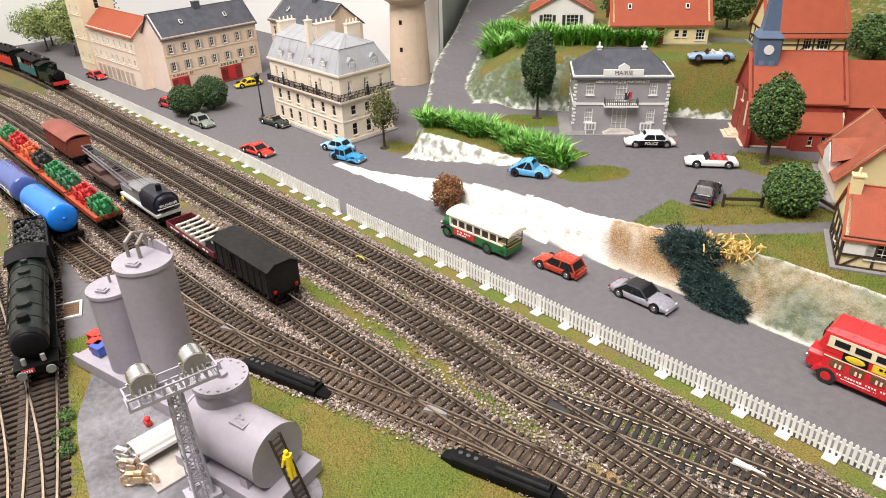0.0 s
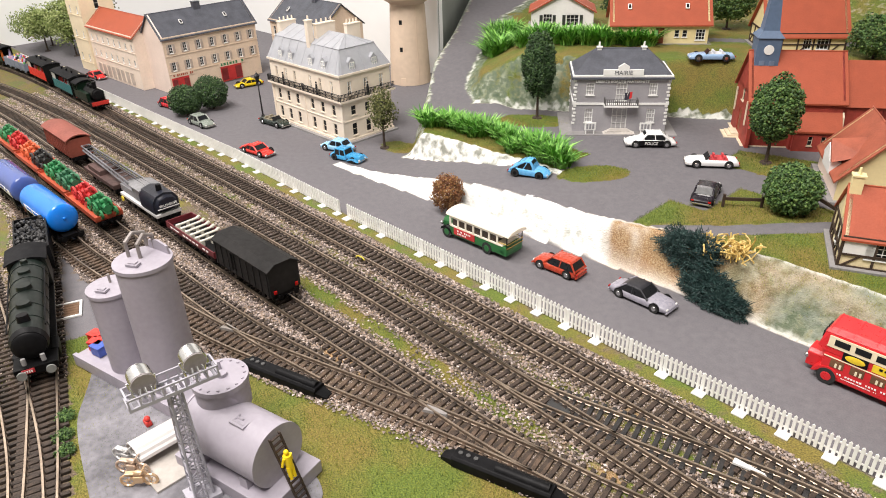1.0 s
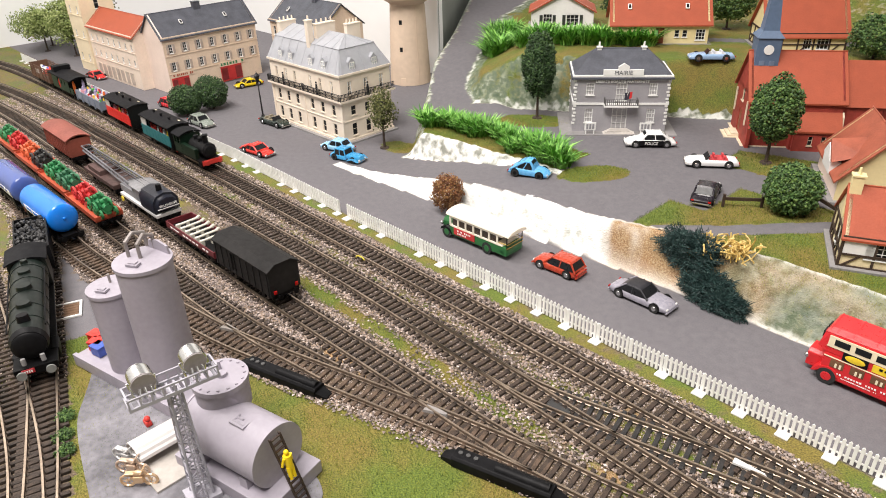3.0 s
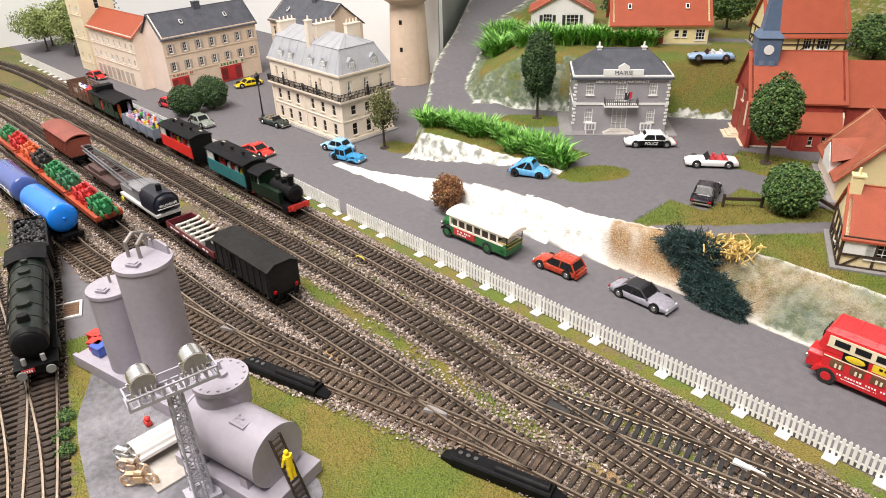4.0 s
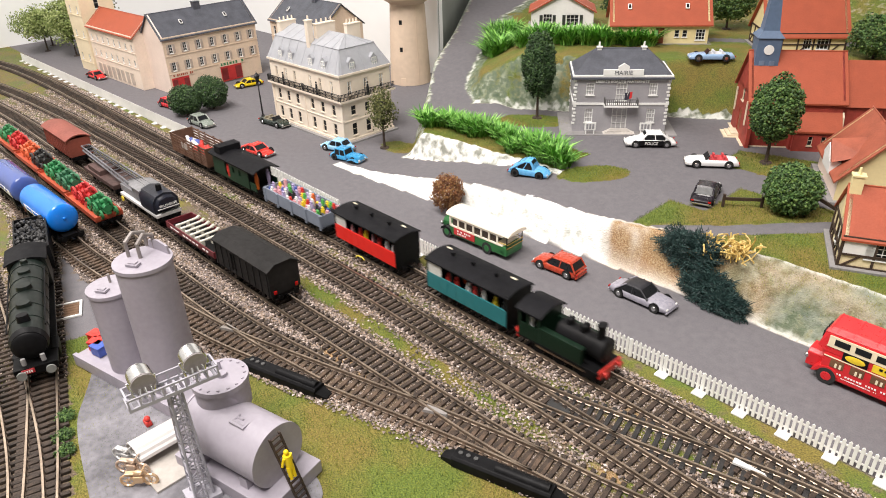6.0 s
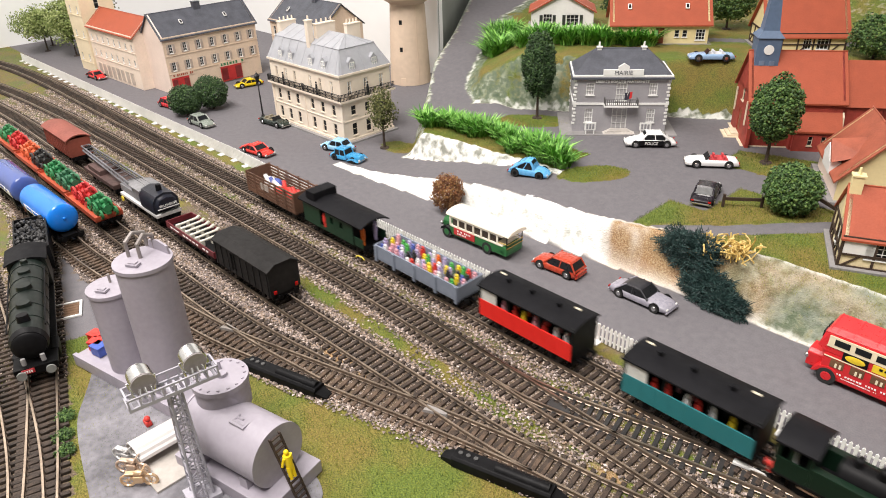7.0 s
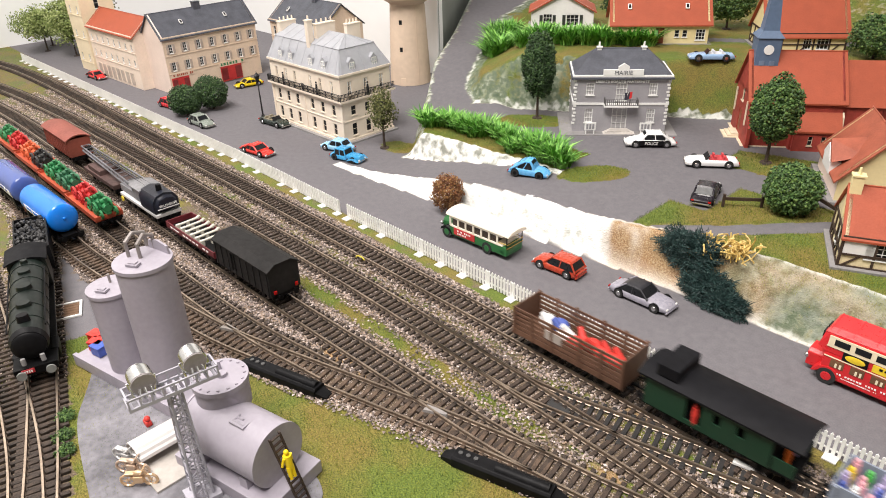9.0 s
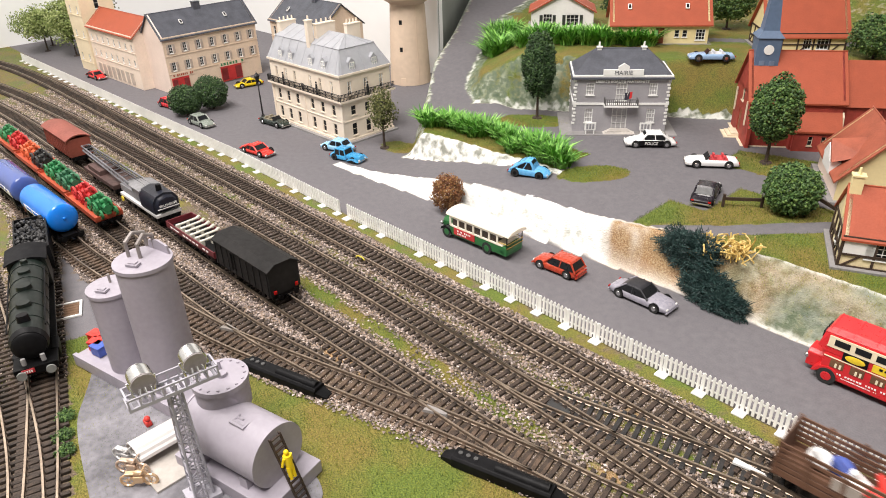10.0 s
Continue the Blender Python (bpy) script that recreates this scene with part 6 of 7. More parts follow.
def match_truck():
    c = thing("match_truck", at(-786, 219, TOP, 1), "dark brown low wagon under the crane jib", "wagon")
    underframe(c, 84, 24)
    dk = paint("dark_brown", (0.09, 0.05, 0.045), 0.65, vary=0.2)
    bm = B()
    box(bm, (0, 0, 13), (86, 27, 5), bev=0.3)
    part("deck", bm, dk, c)
    bm = B()
    box(bm, (-14, 0, 18), (34, 24, 6), bev=0.6)
    part("toolbox", bm, dk, c)


def red_van():
    c = thing("goods_van", at(-925, 220, TOP, 0.6), "red-brown covered goods van with arched roof", "wagon")
    L = 88
    rb = paint("oxide_red", (0.23, 0.055, 0.035), 0.65, vary=0.12, grain=250)
    underframe(c, L, 25)
    bm = B()
    box(bm, (0, 0, 22), (L, 27, 22), bev=0.3)
    b = part("body", bm, rb, c)
    for s in (-1, 1):
        for x in range(-40, 41, 8):
            bm = B()
            box(bm, (x, s * 13.8, 22), (0.9, 0.7, 21))
            part("rib", bm, rb, b)
    curved_roof(c, L, 27, 33, 5, paint("oxide_roof", (0.26, 0.075, 0.055), 0.7, vary=0.1), 1.5)


match_truck()
red_van()


def machine(parent, x, col, rnd):
    """A small traction engine carried as a load."""
    mt = paint("machine_" + col[0].replace(" ", "_"), col[1], 0.42, vary=0.2)
    wheel_mt = mt if rnd.random() < 0.85 else REDP
    bm = B()
    rod(bm, (x - 5, 0, 23), (x + 8, 0, 23), 3.6, 3.2, 14)
    rod(bm, (x + 8, 0, 23), (x + 9.2, 0, 23), 3.7, n=14)
    box(bm, (x - 7, 0, 21.5), (6, 8.5, 10), bev=0.8)
    box(bm, (x - 11, 0, 18), (4, 9, 6), bev=0.5)
    box(bm, (x, 0, 17.5), (18, 5, 2), bev=0.3)
    part("machine", bm, mt, parent, col[0] + " painted farm engine")
    bm = B()
    rod(bm, (x + 7, 0, 26), (x + 7, 0, 33), 1.2, 1.5, 10)
    rod(bm, (x + 7, 0, 32.4), (x + 7, 0, 33.6), 1.9, n=10)
    part("engine_chimney", bm, mt, parent)
    bm = B()
    rod(bm, (x - 1, -3.2, 27.6), (x - 1, 3.2, 27.6), 2.6, n=14)
    rod(bm, (x - 1, 3.4, 27.6), (x - 1, 4.6, 27.6), 4.2, n=18)
    part("flywheel", bm, wheel_mt, parent)
    for s in (-1, 1):
        for dx, r in ((-7, 7.0), (7, 4.6)):
            bm = B()
            c = Vector((x + dx, s * 7.2, 13 + r))
            for q in range(16):
                a, b = q * math.tau / 16, (q + 1) * math.tau / 16
                p0, p1 = Vector((math.cos(a), 0, math.sin(a))) * r, Vector((math.cos(b), 0, math.sin(b))) * r
                hull(bm, [tuple(c + p * f + Vector((0, o, 0))) for p in (p0, p1) for f in (1.0, 0.84) for o in (-1.1, 1.1)])
            for q in range(5):
                a = q * math.pi / 5
                d = Vector((math.cos(a), 0, math.sin(a))) * r * 0.88
                rod(bm, c - d, c + d, 0.45, n=5)
            rod(bm, c - Vector((0, 1.4, 0)), c + Vector((0, 1.4, 0)), r * 0.2, n=10)
            part("engine_wheel", bm, wheel_mt, parent)


def machine_wagons():
    rnd = random.Random(2)
    org = paint("wagon_orange", (0.42, 0.07, 0.03), 0.5, vary=0.1)
    sets = [(-717, [("red", (0.55, 0.03, 0.03)), ("green", (0.03, 0.20, 0.07))]), (-809, [("green", (0.05, 0.20, 0.10)), ("dark green", (0.04, 0.16, 0.08))]), (-902, [("orange", (0.65, 0.13, 0.05)), ("black", (0.03, 0.03, 0.03))]), (-995, [("green", (0.05, 0.20, 0.10)), ("red", (0.55, 0.03, 0.03))])]
    for x, cols in sets:
        c = thing("flat_wagon", at(x, 175.5, TOP, 0.8), "orange-red flat wagon loaded with small farm engines", "wagon", "machine wagons")
        L, W = 86, 27
        underframe(c, L, 25)
        bm = B()
        box(bm, (0, 0, 11.8), (L, W, 2.4), bev=0.2)
        part("deck", bm, org, c)
        for s in (-1, 1):
            bm = B()
            box(bm, (0, s * (W / 2 - 0.4), 14.4), (L, 0.9, 3.4))
            part("side_board", bm, org, c)
        for xx in (-L / 2, L / 2):
            bm = B()
            box(bm, (xx, 0, 14.4), (0.9, W, 3.4))
            part("end_board", bm, org, c)
        for k, col in enumerate(cols):
            machine(c, -20 + k * 40, col, rnd)
            machine(c, -20 + k * 40 + 17, col, rnd)


machine_wagons()


def tank_wagon(x, y, rz, col, label):
    c = thing("tank_wagon", at(x, y, TOP, rz), label, "tank wagon", "tank wagons")
    L = 92
    underframe(c, L, 24)
    mt = paint("tank_" + col[0], col[1], 0.22, vary=0.04, bump=0.0)
    bm = B()
    rod(bm, (-37, 0, 26), (37, 0, 26), 14, n=32)
    for s in (-1, 1):
        ball(bm, (s * 37, 0, 26), 14, (0.32, 1, 1), 32, 16)
    bmesh.ops.remove_doubles(bm, verts=bm.verts, dist=0.01)
    t = part("tank", bm, mt, c, smooth=True)
    for s in (-1, 1):
        bm = B()
        for k in range(8):
            a0 = radians(-24 + k * 4) * 1.0
            box(bm, (4, s * 14.15 * math.cos(a0), 26 + 14.15 * math.sin(a0)), (58, 0.25, 1.2), m=None)
        p = part("logo_panel", bm, WHITE, t, "white lettered panel on the tank")
        bars(p, -18, 26, 25.4, 3.2, s * 14.4, mt, 12)
    bm = B()
    ball(bm, (41.4, 0, 27), 1.6)
    part("valve", bm, mt, t)
    for x0 in (-30, 30):
        bm = B()
        prism(bm, [(-12, 10), (12, 10), (13, 20), (9, 16), (0, 12.4), (-9, 16), (-13, 20)], x0 - 2.5, x0 + 2.5, "x")
        part("saddle", bm, BLACK, c)
    bm = B()
    box(bm, (-45, 0, 19), (2, 22, 16), bev=0.3)
    part("end_platform", bm, paint("platform_brown", (0.2, 0.06, 0.03), 0.6), c)


tank_wagon(-711, 134.0, 2.5, ("blue", (0.01, 0.19, 0.72)), "glossy bright blue tank wagon with white panel")
tank_wagon(-814, 130.5, 1.5, ("navy", (0.06, 0.10, 0.32)), "dull dark blue tank wagon")


def express_engine():
    rz = math.degrees(math.atan2(-38, 135))
    d = Vector((math.cos(radians(rz)), math.sin(radians(rz))))
    nose = Vector((-463, 47.5))
    e = thing("express_locomotive", at(*(nose - d * 80), TOP, rz) @ Matrix.Diagonal((0.82, 1, 1, 1)), "large weathered black-green steam locomotive on the shed road", "locomotive")
    g = paint("express_green", (0.009, 0.014, 0.012), 0.42, vary=0.3, grain=120, bump=0.2, spec=0.3)
    bm = B()
    box(bm, (0, 0, 12), (184, 28, 2), bev=0.4)
    box(bm, (0, 0, 8), (176, 12, 5))
    part("footplate", bm, BLACK, e)
    bm = B()
    rod(bm, (-52, 0, 27), (78, 0, 27), 13.5, 12.2, 28)
    part("boiler", bm, g, e, smooth=True)
    for x in (-40, -14, 12, 36, 58):
        bm = B()
        rod(bm, (x - 1, 0, 27), (x + 1, 0, 27), 13.9 - (x + 52) * 0.01, n=28)
        part("boiler_band", bm, g, e)
    bm = B()
    rod(bm, (78, 0, 27), (84, 0, 27), 12.4, 11.0, 28)
    ball(bm, (84, 0, 27), 10.5, (0.3, 1, 1), 20, 12)
    part("smokebox", bm, BLACK, e, smooth=True)
    for x, r, h in ((66, 4.5, 5), (40, 5.5, 3), (8, 6, 3.5), (-24, 5, 3), (-44, 3, 4)):
        bm = B()
        rod(bm, (x, 0, 37), (x, 0, 39 + h), r, r * 0.85, 16)
        part("chimney" if x == 66 else "dome", bm, g if x != 66 else BLACK, e, smooth=True)
    for s in (-1, 1):
        bm = B()
        rod(bm, (-40, s * 12.6, 34), (70, s * 12, 34), 0.6, n=6)
        part("handrail", bm, BLACK, e)
        for k in range(6):
            bm = B()
            rod(bm, (-46 + k * 21, s * 7.6, 8), (-46 + k * 21, s * 9.4, 8), 8.2 if 0 < k < 4 else 5, n=20)
            part("wheel", bm, BLACK, e)
        bm = B()
        box(bm, (60, s * 12, 9), (22, 6, 9), bev=1.5)
        part("cylinder", bm, BLACK, e)
        bm = B()
        rod(bm, (90, s * 9, 11), (97, s * 9, 11), 1.2, n=8)
        rod(bm, (96, s * 9, 11), (97.4, s * 9, 11), 3.2, n=16)
        part("buffer", bm, paint("buffer_grey", (0.25, 0.26, 0.25), 0.5), e)
        bm = B()
        rod(bm, (90, s * 6, 16), (90, s * 6, 21), 1.6, n=10)
        part("lamp", bm, paint("lamp_grey", (0.3, 0.3, 0.3), 0.4), e)
    bm = B()
    box(bm, (91, 0, 11), (2.4, 27, 6), bev=0.3)
    bb = part("buffer_beam", bm, BLACK, e)
    bm = B()
    box(bm, (92.5, -5, 11.5), (0.8, 8, 3.4), bev=0.1)
    pl = part("number_panel", bm, paint("panel_red", (0.55, 0.03, 0.04), 0.5), bb, "small red panel with pale bars")
    bm = B()
    for k in range(4):
        box(bm, (93.1, -7 + k * 1.4, 11.5), (0.3, 0.9, 1.6))
    part("panel_bar", bm, WHITE, pl)
    bm = B()
    box(bm, (-68, 0, 26), (30, 28, 26), bev=1)
    part("cab", bm, g, e)
    curved_roof(e, 34, 28, 38, 4, ROOF).matrix_basis = at(-69, 0)
    # tender
    t = thing("tender", e.matrix_world @ at(-146, 1, 0, 1.5), "black coal tender behind the locomotive", "tender")
    underframe(t, 88, 26, (-0.36, -0.12, 0.12, 0.36))
    bm = B()
    for s in (-1, 1):
        box(bm, (0, s * 13, 21), (90, 1.4, 18))
        box(bm, (s * 44, 0, 21), (1.4, 26, 18))
    box(bm, (0, 0, 12), (90, 27, 2))
    part("body", bm, BLACK, t)
    rnd = random.Random(6)
    bm = B()
    for k in range(260):
        c = Vector((rnd.uniform(-42, 42), rnd.uniform(-12, 12), 27 + rnd.uniform(-2, 2)))
        bmesh.ops.create_icosphere(bm, subdivisions=1, radius=rnd.uniform(1.6, 3), matrix=Matrix.Translation(c) @ Euler((rnd.random() * 6, rnd.random() * 6, 0)).to_matrix().to_4x4() @ Matrix.Diagonal((1, 0.8, 0.7, 1)))
    tagged(part("coal", bm, paint("coal", (0.03, 0.03, 0.032), 0.5, vary=0.3), t), kind="stuff")


express_engine()


# ---- the depot in front: silos, tanks, floodlight mast ----
def depot():
    AX = 13.5
    yard = B()
    rim = [(-500, 96), (-478, 87), (-457, 78), (-436, 66), (-417, 55), (-396, 48), (-370, 42), (-346, 37), (-310, 30), (-262, 24), (-236, 40), (-232, 80), (-240, 112), (-252, 134), (-300, 138), (-400, 130), (-470, 116)]
    rim = [(x, y) for x, y, _ in spline([*rim, rim[0]], 5.0)][:-1]
    prism(yard, rim, -2, 1.0, "z")
    tagged(part("yard_slab", yard, paint("yard_concrete", (0.19, 0.185, 0.205), 0.85, vary=0.22, grain=260, bump=0.5)), "grey textured concrete yard under the depot", "pavement", kind="structure")

    def silo(x, y, top, r, label, pipes=0):
        s = thing("silo", at(x, y, 9, AX), label, "silo", "depot silos")
        h = top - 9
        bm = B()
        rod(bm, (0, 0, 0), (0, 0, h - 1.5), r, n=48)
        part("shell", bm, GREYP, s, smooth=True)
        bm = B()
        rod(bm, (0, 0, h - 3), (0, 0, h - 0.6), r + 0.9, n=48)
        rod(bm, (0, 0, h - 0.6), (0, 0, h + 0.6), r + 0.9, r * 0.2, n=48)
        part("lid", bm, GREYP, s, smooth=True)
        bm = B()
        box(bm, (r * 0.2, -r * 0.5, h + 1), (8, 5, 1.6), rz=20, bev=0.3)
        box(bm, (r * 0.2, -r * 0.5, h + 2), (5, 3, 1.0), rz=20)
        part("hatch", bm, GREYP, s)
        for k in range(pipes):
            bm = B()
            pts = [(-9 + k * 9, -3 + k * 2, h), (-9 + k * 9, -3 + k * 2, h + 10), (-11 + k * 8, 4 + k * 2, h + 13), (-13 + k * 8, 13, h + 9), (-13 + k * 8, 13, h - 2)]
            for a, b in zip(pts, pts[1:]):
                rod(bm, a, b, 1.2, n=8)
            for p in pts[1:-1]:
                ball(bm, p, 1.2, u=8, v=6)
            part("pipe", bm, paint("pipe_grey", (0.30, 0.27, 0.26), 0.4, 0.3), s, smooth=True)
        if pipes:
            bm = B()
            prism(bm, [(-10, h - 2), (10, h - 2), (9, h + 5), (0, h + 7), (-9, h + 5)], 12, 13.4, "y")
            part("pipe_guard", bm, GREYP, s)
        else:
            bm = B()
            rod(bm, (-2, 2, h), (-2, 2, h + 7), 0.9, n=8)
            part("vent", bm, M["pipe_grey"] if "pipe_grey" in M else BLACK, s)
    pl = thing("plinth", at(-437, 102, 1, AX), "grey concrete plinth under the silos", "plinth")
    bm = B()
    box(bm, (12, 3, 4), (112, 44, 8), bev=0.6)
    box(bm, (12, -17.4, 8.6), (112, 3, 2), bev=0.3)
    part("base_block", bm, GREYP, pl)
    silo(-397, 115, 104, 17.0, "tall grey cylindrical silo with bent pipes on top", 2)
    silo(-437, 102, 73, 14.5, "shorter grey cylindrical silo beside the tall one")
    # lying tank with ladder
    t = thing("storage_tank", at(-296, 112.5, 1, AX), "grey horizontal storage tank with upright dome", "tank")
    bm = B()
    box(bm, (0, 0, 4.5), (78, 42, 9), bev=0.6)
    part("base_block", bm, GREYP, t)
    bm = B()
    rod(bm, (-32, 0, 26), (28, 0, 26), 18.5, n=48)
    part("tank_shell", bm, GREYP, t, smooth=True)
    for x in (-32, 28):
        bm = B()
        rod(bm, (x - 0.8, 0, 26), (x + 0.8, 0, 26), 19.0, n=48)
        part("end_rim", bm, GREYP, t)
    for x in (-20, 16):
        bm = B()
        prism(bm, [(-17, 8), (17, 8), (17, 16), (12, 12), (0, 8.6), (-12, 12), (-17, 16)], x - 3, x + 3, "x")
        part("saddle", bm, GREYP, t)
    bm = B()
    rod(bm, (-20, 8, 36), (-20, 8, 55), 15.5, n=40)
    d = part("dome", bm, GREYP, t, smooth=True)
    bm = B()
    rod(bm, (-20, 8, 52.6), (-20, 8, 55.8), 16.4, n=40)
    lid = part("dome_lid", bm, GREYP, t, smooth=True)
    for k in range(16):
        a = k * math.tau / 16
        bm = B()
        rod(bm, (-20 + 14 * math.cos(a), 8 + 14 * math.sin(a), 55.6), (-20 + 14 * math.cos(a), 8 + 14 * math.sin(a), 56.5), 0.8, n=8)
        part("bolt", bm, GREYP, lid)
    bm = B()
    rod(bm, (-19, 9, 55.6), (-19, 9, 58), 3, n=14)
    rod(bm, (-24, 12, 55.6), (-24, 12, 62), 1.0, n=8)
    part("cap", bm, GREYP, lid)
    bm = B()
    for a, b in (((4, -6, 44.2), (12, -6, 44.2)), ((4, -3, 44.6), (9, -3, 44.6)), ((4, -6, 44.2), (4, -1, 44.8))):
        rod(bm, a, b, 0.8, n=6)
    box(bm, (8, -4, 43.8), (11, 8, 1.4), bev=0.2)
    part("manhole", bm, GREYP, t)
    # ladder against the end
    ld = thing("ladder", at(-296, 112.5, 1, AX), "dark brown plastic ladder leaning on the tank end", "ladder")
    dk = paint("ladder_brown", (0.035, 0.02, 0.015), 0.5)
    for s in (-1, 1):
        bm = B()
        hull(bm, [(46 + dx, -2 + s * 3.6 + dy, 0.2) for dx in (0, 1.4) for dy in (-0.5, 0.5)] + [(30.4 + dx, -2 + s * 3.6 + dy, 43) for dx in (0, 1.4) for dy in (-0.5, 0.5)])
        part("stile", bm, dk, ld)
    for k in range(13):
        f = (k + 0.5) / 13
        bm = B()
        box(bm, (46.6 - 15.6 * f, -2, 0.2 + 43 * f), (1.2, 7.2, 0.8))
        part("rung", bm, dk, ld)
    wd = thing("workman_doll", at(-296, 112.5, 1, AX), "small yellow painted workman doll on the ladder", "doll")
    bm = B()
    for s in (-1, 1):
        rod(bm, (40.5, -2 + s * 1.3, 17), (39.2, -2 + s * 1.1, 25), 1.1, 1.4, 8)
        rod(bm, (38.6, -2 + s * 2.4, 32), (37.5, -2 + s * 3.6, 26.5), 0.9, 0.8, 7)
    rod(bm, (39.2, -2, 24), (38.4, -2, 32.5), 2.0, 2.4, 9)
    ball(bm, (38.2, -2, 34.8), 1.5, u=10, v=8)
    part("doll_body", bm, paint("workwear_yellow", (0.85, 0.62, 0.01), 0.5, vary=0.06), wd, smooth=True)
    # mast
    m = thing("floodlight_mast", at(-297, 83.5, 1, 83), "grey lattice floodlight mast with two silver lamps", "mast")
    grey = paint("mast_grey", (0.38, 0.37, 0.42), 0.45, vary=0.08)
    H = 79
    bm = B()
    for sx in (-1, 1):
        for sy in (-1, 1):
            rod(bm, (sx * 5, sy * 5, 0), (sx * 3, sy * 3, H), 0.75, n=6)
    for k in range(12):
        z0, z1 = H * k / 12, H * (k + 1) / 12
        a, b = 5 - 2 * k / 12, 5 - 2 * (k + 1) / 12
        f = 1 if k % 2 else -1
        for sgn in (-1, 1):
            rod(bm, (-f * a, sgn * a, z0), (f * b, sgn * b, z1), 0.5, n=5)
            rod(bm, (sgn * a, -f * a, z0), (sgn * b, f * b, z1), 0.5, n=5)
            rod(bm, (-b, sgn * b, z1), (b, sgn * b, z1), 0.4, n=5)
            rod(bm, (sgn * b, -b, z1), (sgn * b, b, z1), 0.4, n=5)
    part("lattice_tower", bm, grey, m)
    bm = B()
    box(bm, (0, 0, 1.5), (18, 16, 3), bev=0.4)
    part("foot_block", bm, grey, m)
    bm = B()
    for s in (-1, 1):
        box(bm, (0, s * 6, H + 0.5), (46, 1.0, 2.0))
        box(bm, (0, s * 6, H + 6.5), (46, 0.8, 1.0))
        for k in range(9):
            box(bm, (-22.5 + k * 5.6, s * 6, H + 3.5), (0.9, 0.8, 6))
    for x in (-22.5, 22.5):
        box(bm, (x, 0, H + 0.5), (1.0, 12, 2.0))
        box(bm, (x, 0, H + 6.5), (0.9, 12, 1.0))
    part("head_frame", bm, grey, m)
    for k in range(12):
        bm = B()
        box(bm, (-21 + k * 3.8, 0, H), (1.2, 12, 0.7))
        part("walkway_slat", bm, grey, m)
    bm = B()
    for s in (-0.9, 0.9):
        rod(bm, (s, -7.5, 2), (s, -4.6, H + 4), 0.35, n=5)
    for k in range(30):
        z = 4 + k * 2.6
        rod(bm, (-1, -7.4 + 2.8 * z / H, z), (1, -7.4 + 2.8 * z / H, z), 0.3, n=4)
    part("climbing_ladder", bm, grey, m)
    for x in (-13, 13):
        bm = B()
        rod(bm, (x, 5.5, H + 12), (x, -2.5, H + 11), 6.0, 6.4, 24)
        ball(bm, (x, 5.5, H + 12), 6.0, (1, 0.5, 1), 24, 12)
        fl = part("floodlight", bm, CHROME, m, "silver drum floodlight", smooth=True)
        bm = B()
        rod(bm, (x, -2.3, H + 11), (x, -3.0, H + 10.9), 6.0, n=24)
        part("lamp_glass", bm, paint("flood_lens", (0.34, 0.31, 0.32), 0.2), fl)
        for s in (-1, 1):
            bm = B()
            rod(bm, (x + s * 6.8, 2, H + 11), (x + s * 5, 2, H + 1), 0.6, n=6)
            part("bracket", bm, CHROME, fl)
        bm = B()
        for q in (-2.5, 0, 2.5):
            rod(bm, (x + q, -3.4, H + 9), (x + q * 1.3, -7, H + 5), 0.7, 0.5, n=6)
        part("cable", bm, CHROME, fl)
    # hut, bikes, crates
    hu = thing("corrugated_shelter", at(-348, 66, 1, 2), "pale grey half-round corrugated shelter on a slab", "shelter")
    bm = B()
    n, prof, inner = 18, [], []
    for i in range(n + 1):
        a = radians(30 + 150 * i / n)
        r = 12 + (0.5 if i % 2 else 0)
        prof.append((r * math.cos(a), 2 + r * math.sin(a)))
        inner.append(((r - 0.9) * math.cos(a), 2 + (r - 0.9) * math.sin(a)))
    prism(bm, prof + inner[::-1], 0, 36, "y")
    part("curved_roof", bm, paint("shelter_grey", (0.56, 0.53, 0.52), 0.5, vary=0.05), hu)
    bm = B()
    box(bm, (10, 18, 0.8), (44, 40, 1.8), bev=0.3)
    part("slab", bm, paint("shelter_floor", (0.42, 0.39, 0.36), 0.7, vary=0.12), hu)
    for i, (x, y, c) in enumerate(((-352, 63, (0.6, 0.6, 0.6)), (-341, 62, (0.62, 0.47, 0.36)), (-329, 61, (0.66, 0.46, 0.28)))):
        bk = thing("motorcycle", at(x, y, 2, 25 + i * 12), "small %s metal model motorcycle by the shelter" % ("silver" if i == 0 else "copper"), "motorcycle", "motorcycles")
        mt = paint("bike_metal_%s" % "abc"[i], c, 0.4, 0.5)
        for xx in (-6.5, 6.5):
            bm = B()
            k = 16
            for q in range(k):
                a, b = q * math.tau / k, (q + 1) * math.tau / k
                rod(bm, (xx + 4 * math.cos(a), 0, 4 + 4 * math.sin(a)), (xx + 4 * math.cos(b), 0, 4 + 4 * math.sin(b)), 0.8, n=6)
            for q in range(4):
                a = q * math.pi / 4
                rod(bm, (xx + 4 * math.cos(a), 0, 4 + 4 * math.sin(a)), (xx - 4 * math.cos(a), 0, 4 - 4 * math.sin(a)), 0.25, n=4)
            part("wheel", bm, mt, bk)
        bm = B()
        box(bm, (0, 0, 5), (6, 4, 5), bev=1)
        rod(bm, (-6.5, 0, 4), (3, 0, 9), 0.8, n=6)
        rod(bm, (6.5, 0, 4), (3.6, 0, 11), 0.8, n=6)
        ball(bm, (0.8, 0, 9.5), 2.2, (1.6, 0.8, 0.8))
        box(bm, (-4, 0, 9.4), (6, 3, 1.4), bev=0.5)
        rod(bm, (3.4, -4, 11.5), (3.4, 4, 11.5), 0.5, n=6)
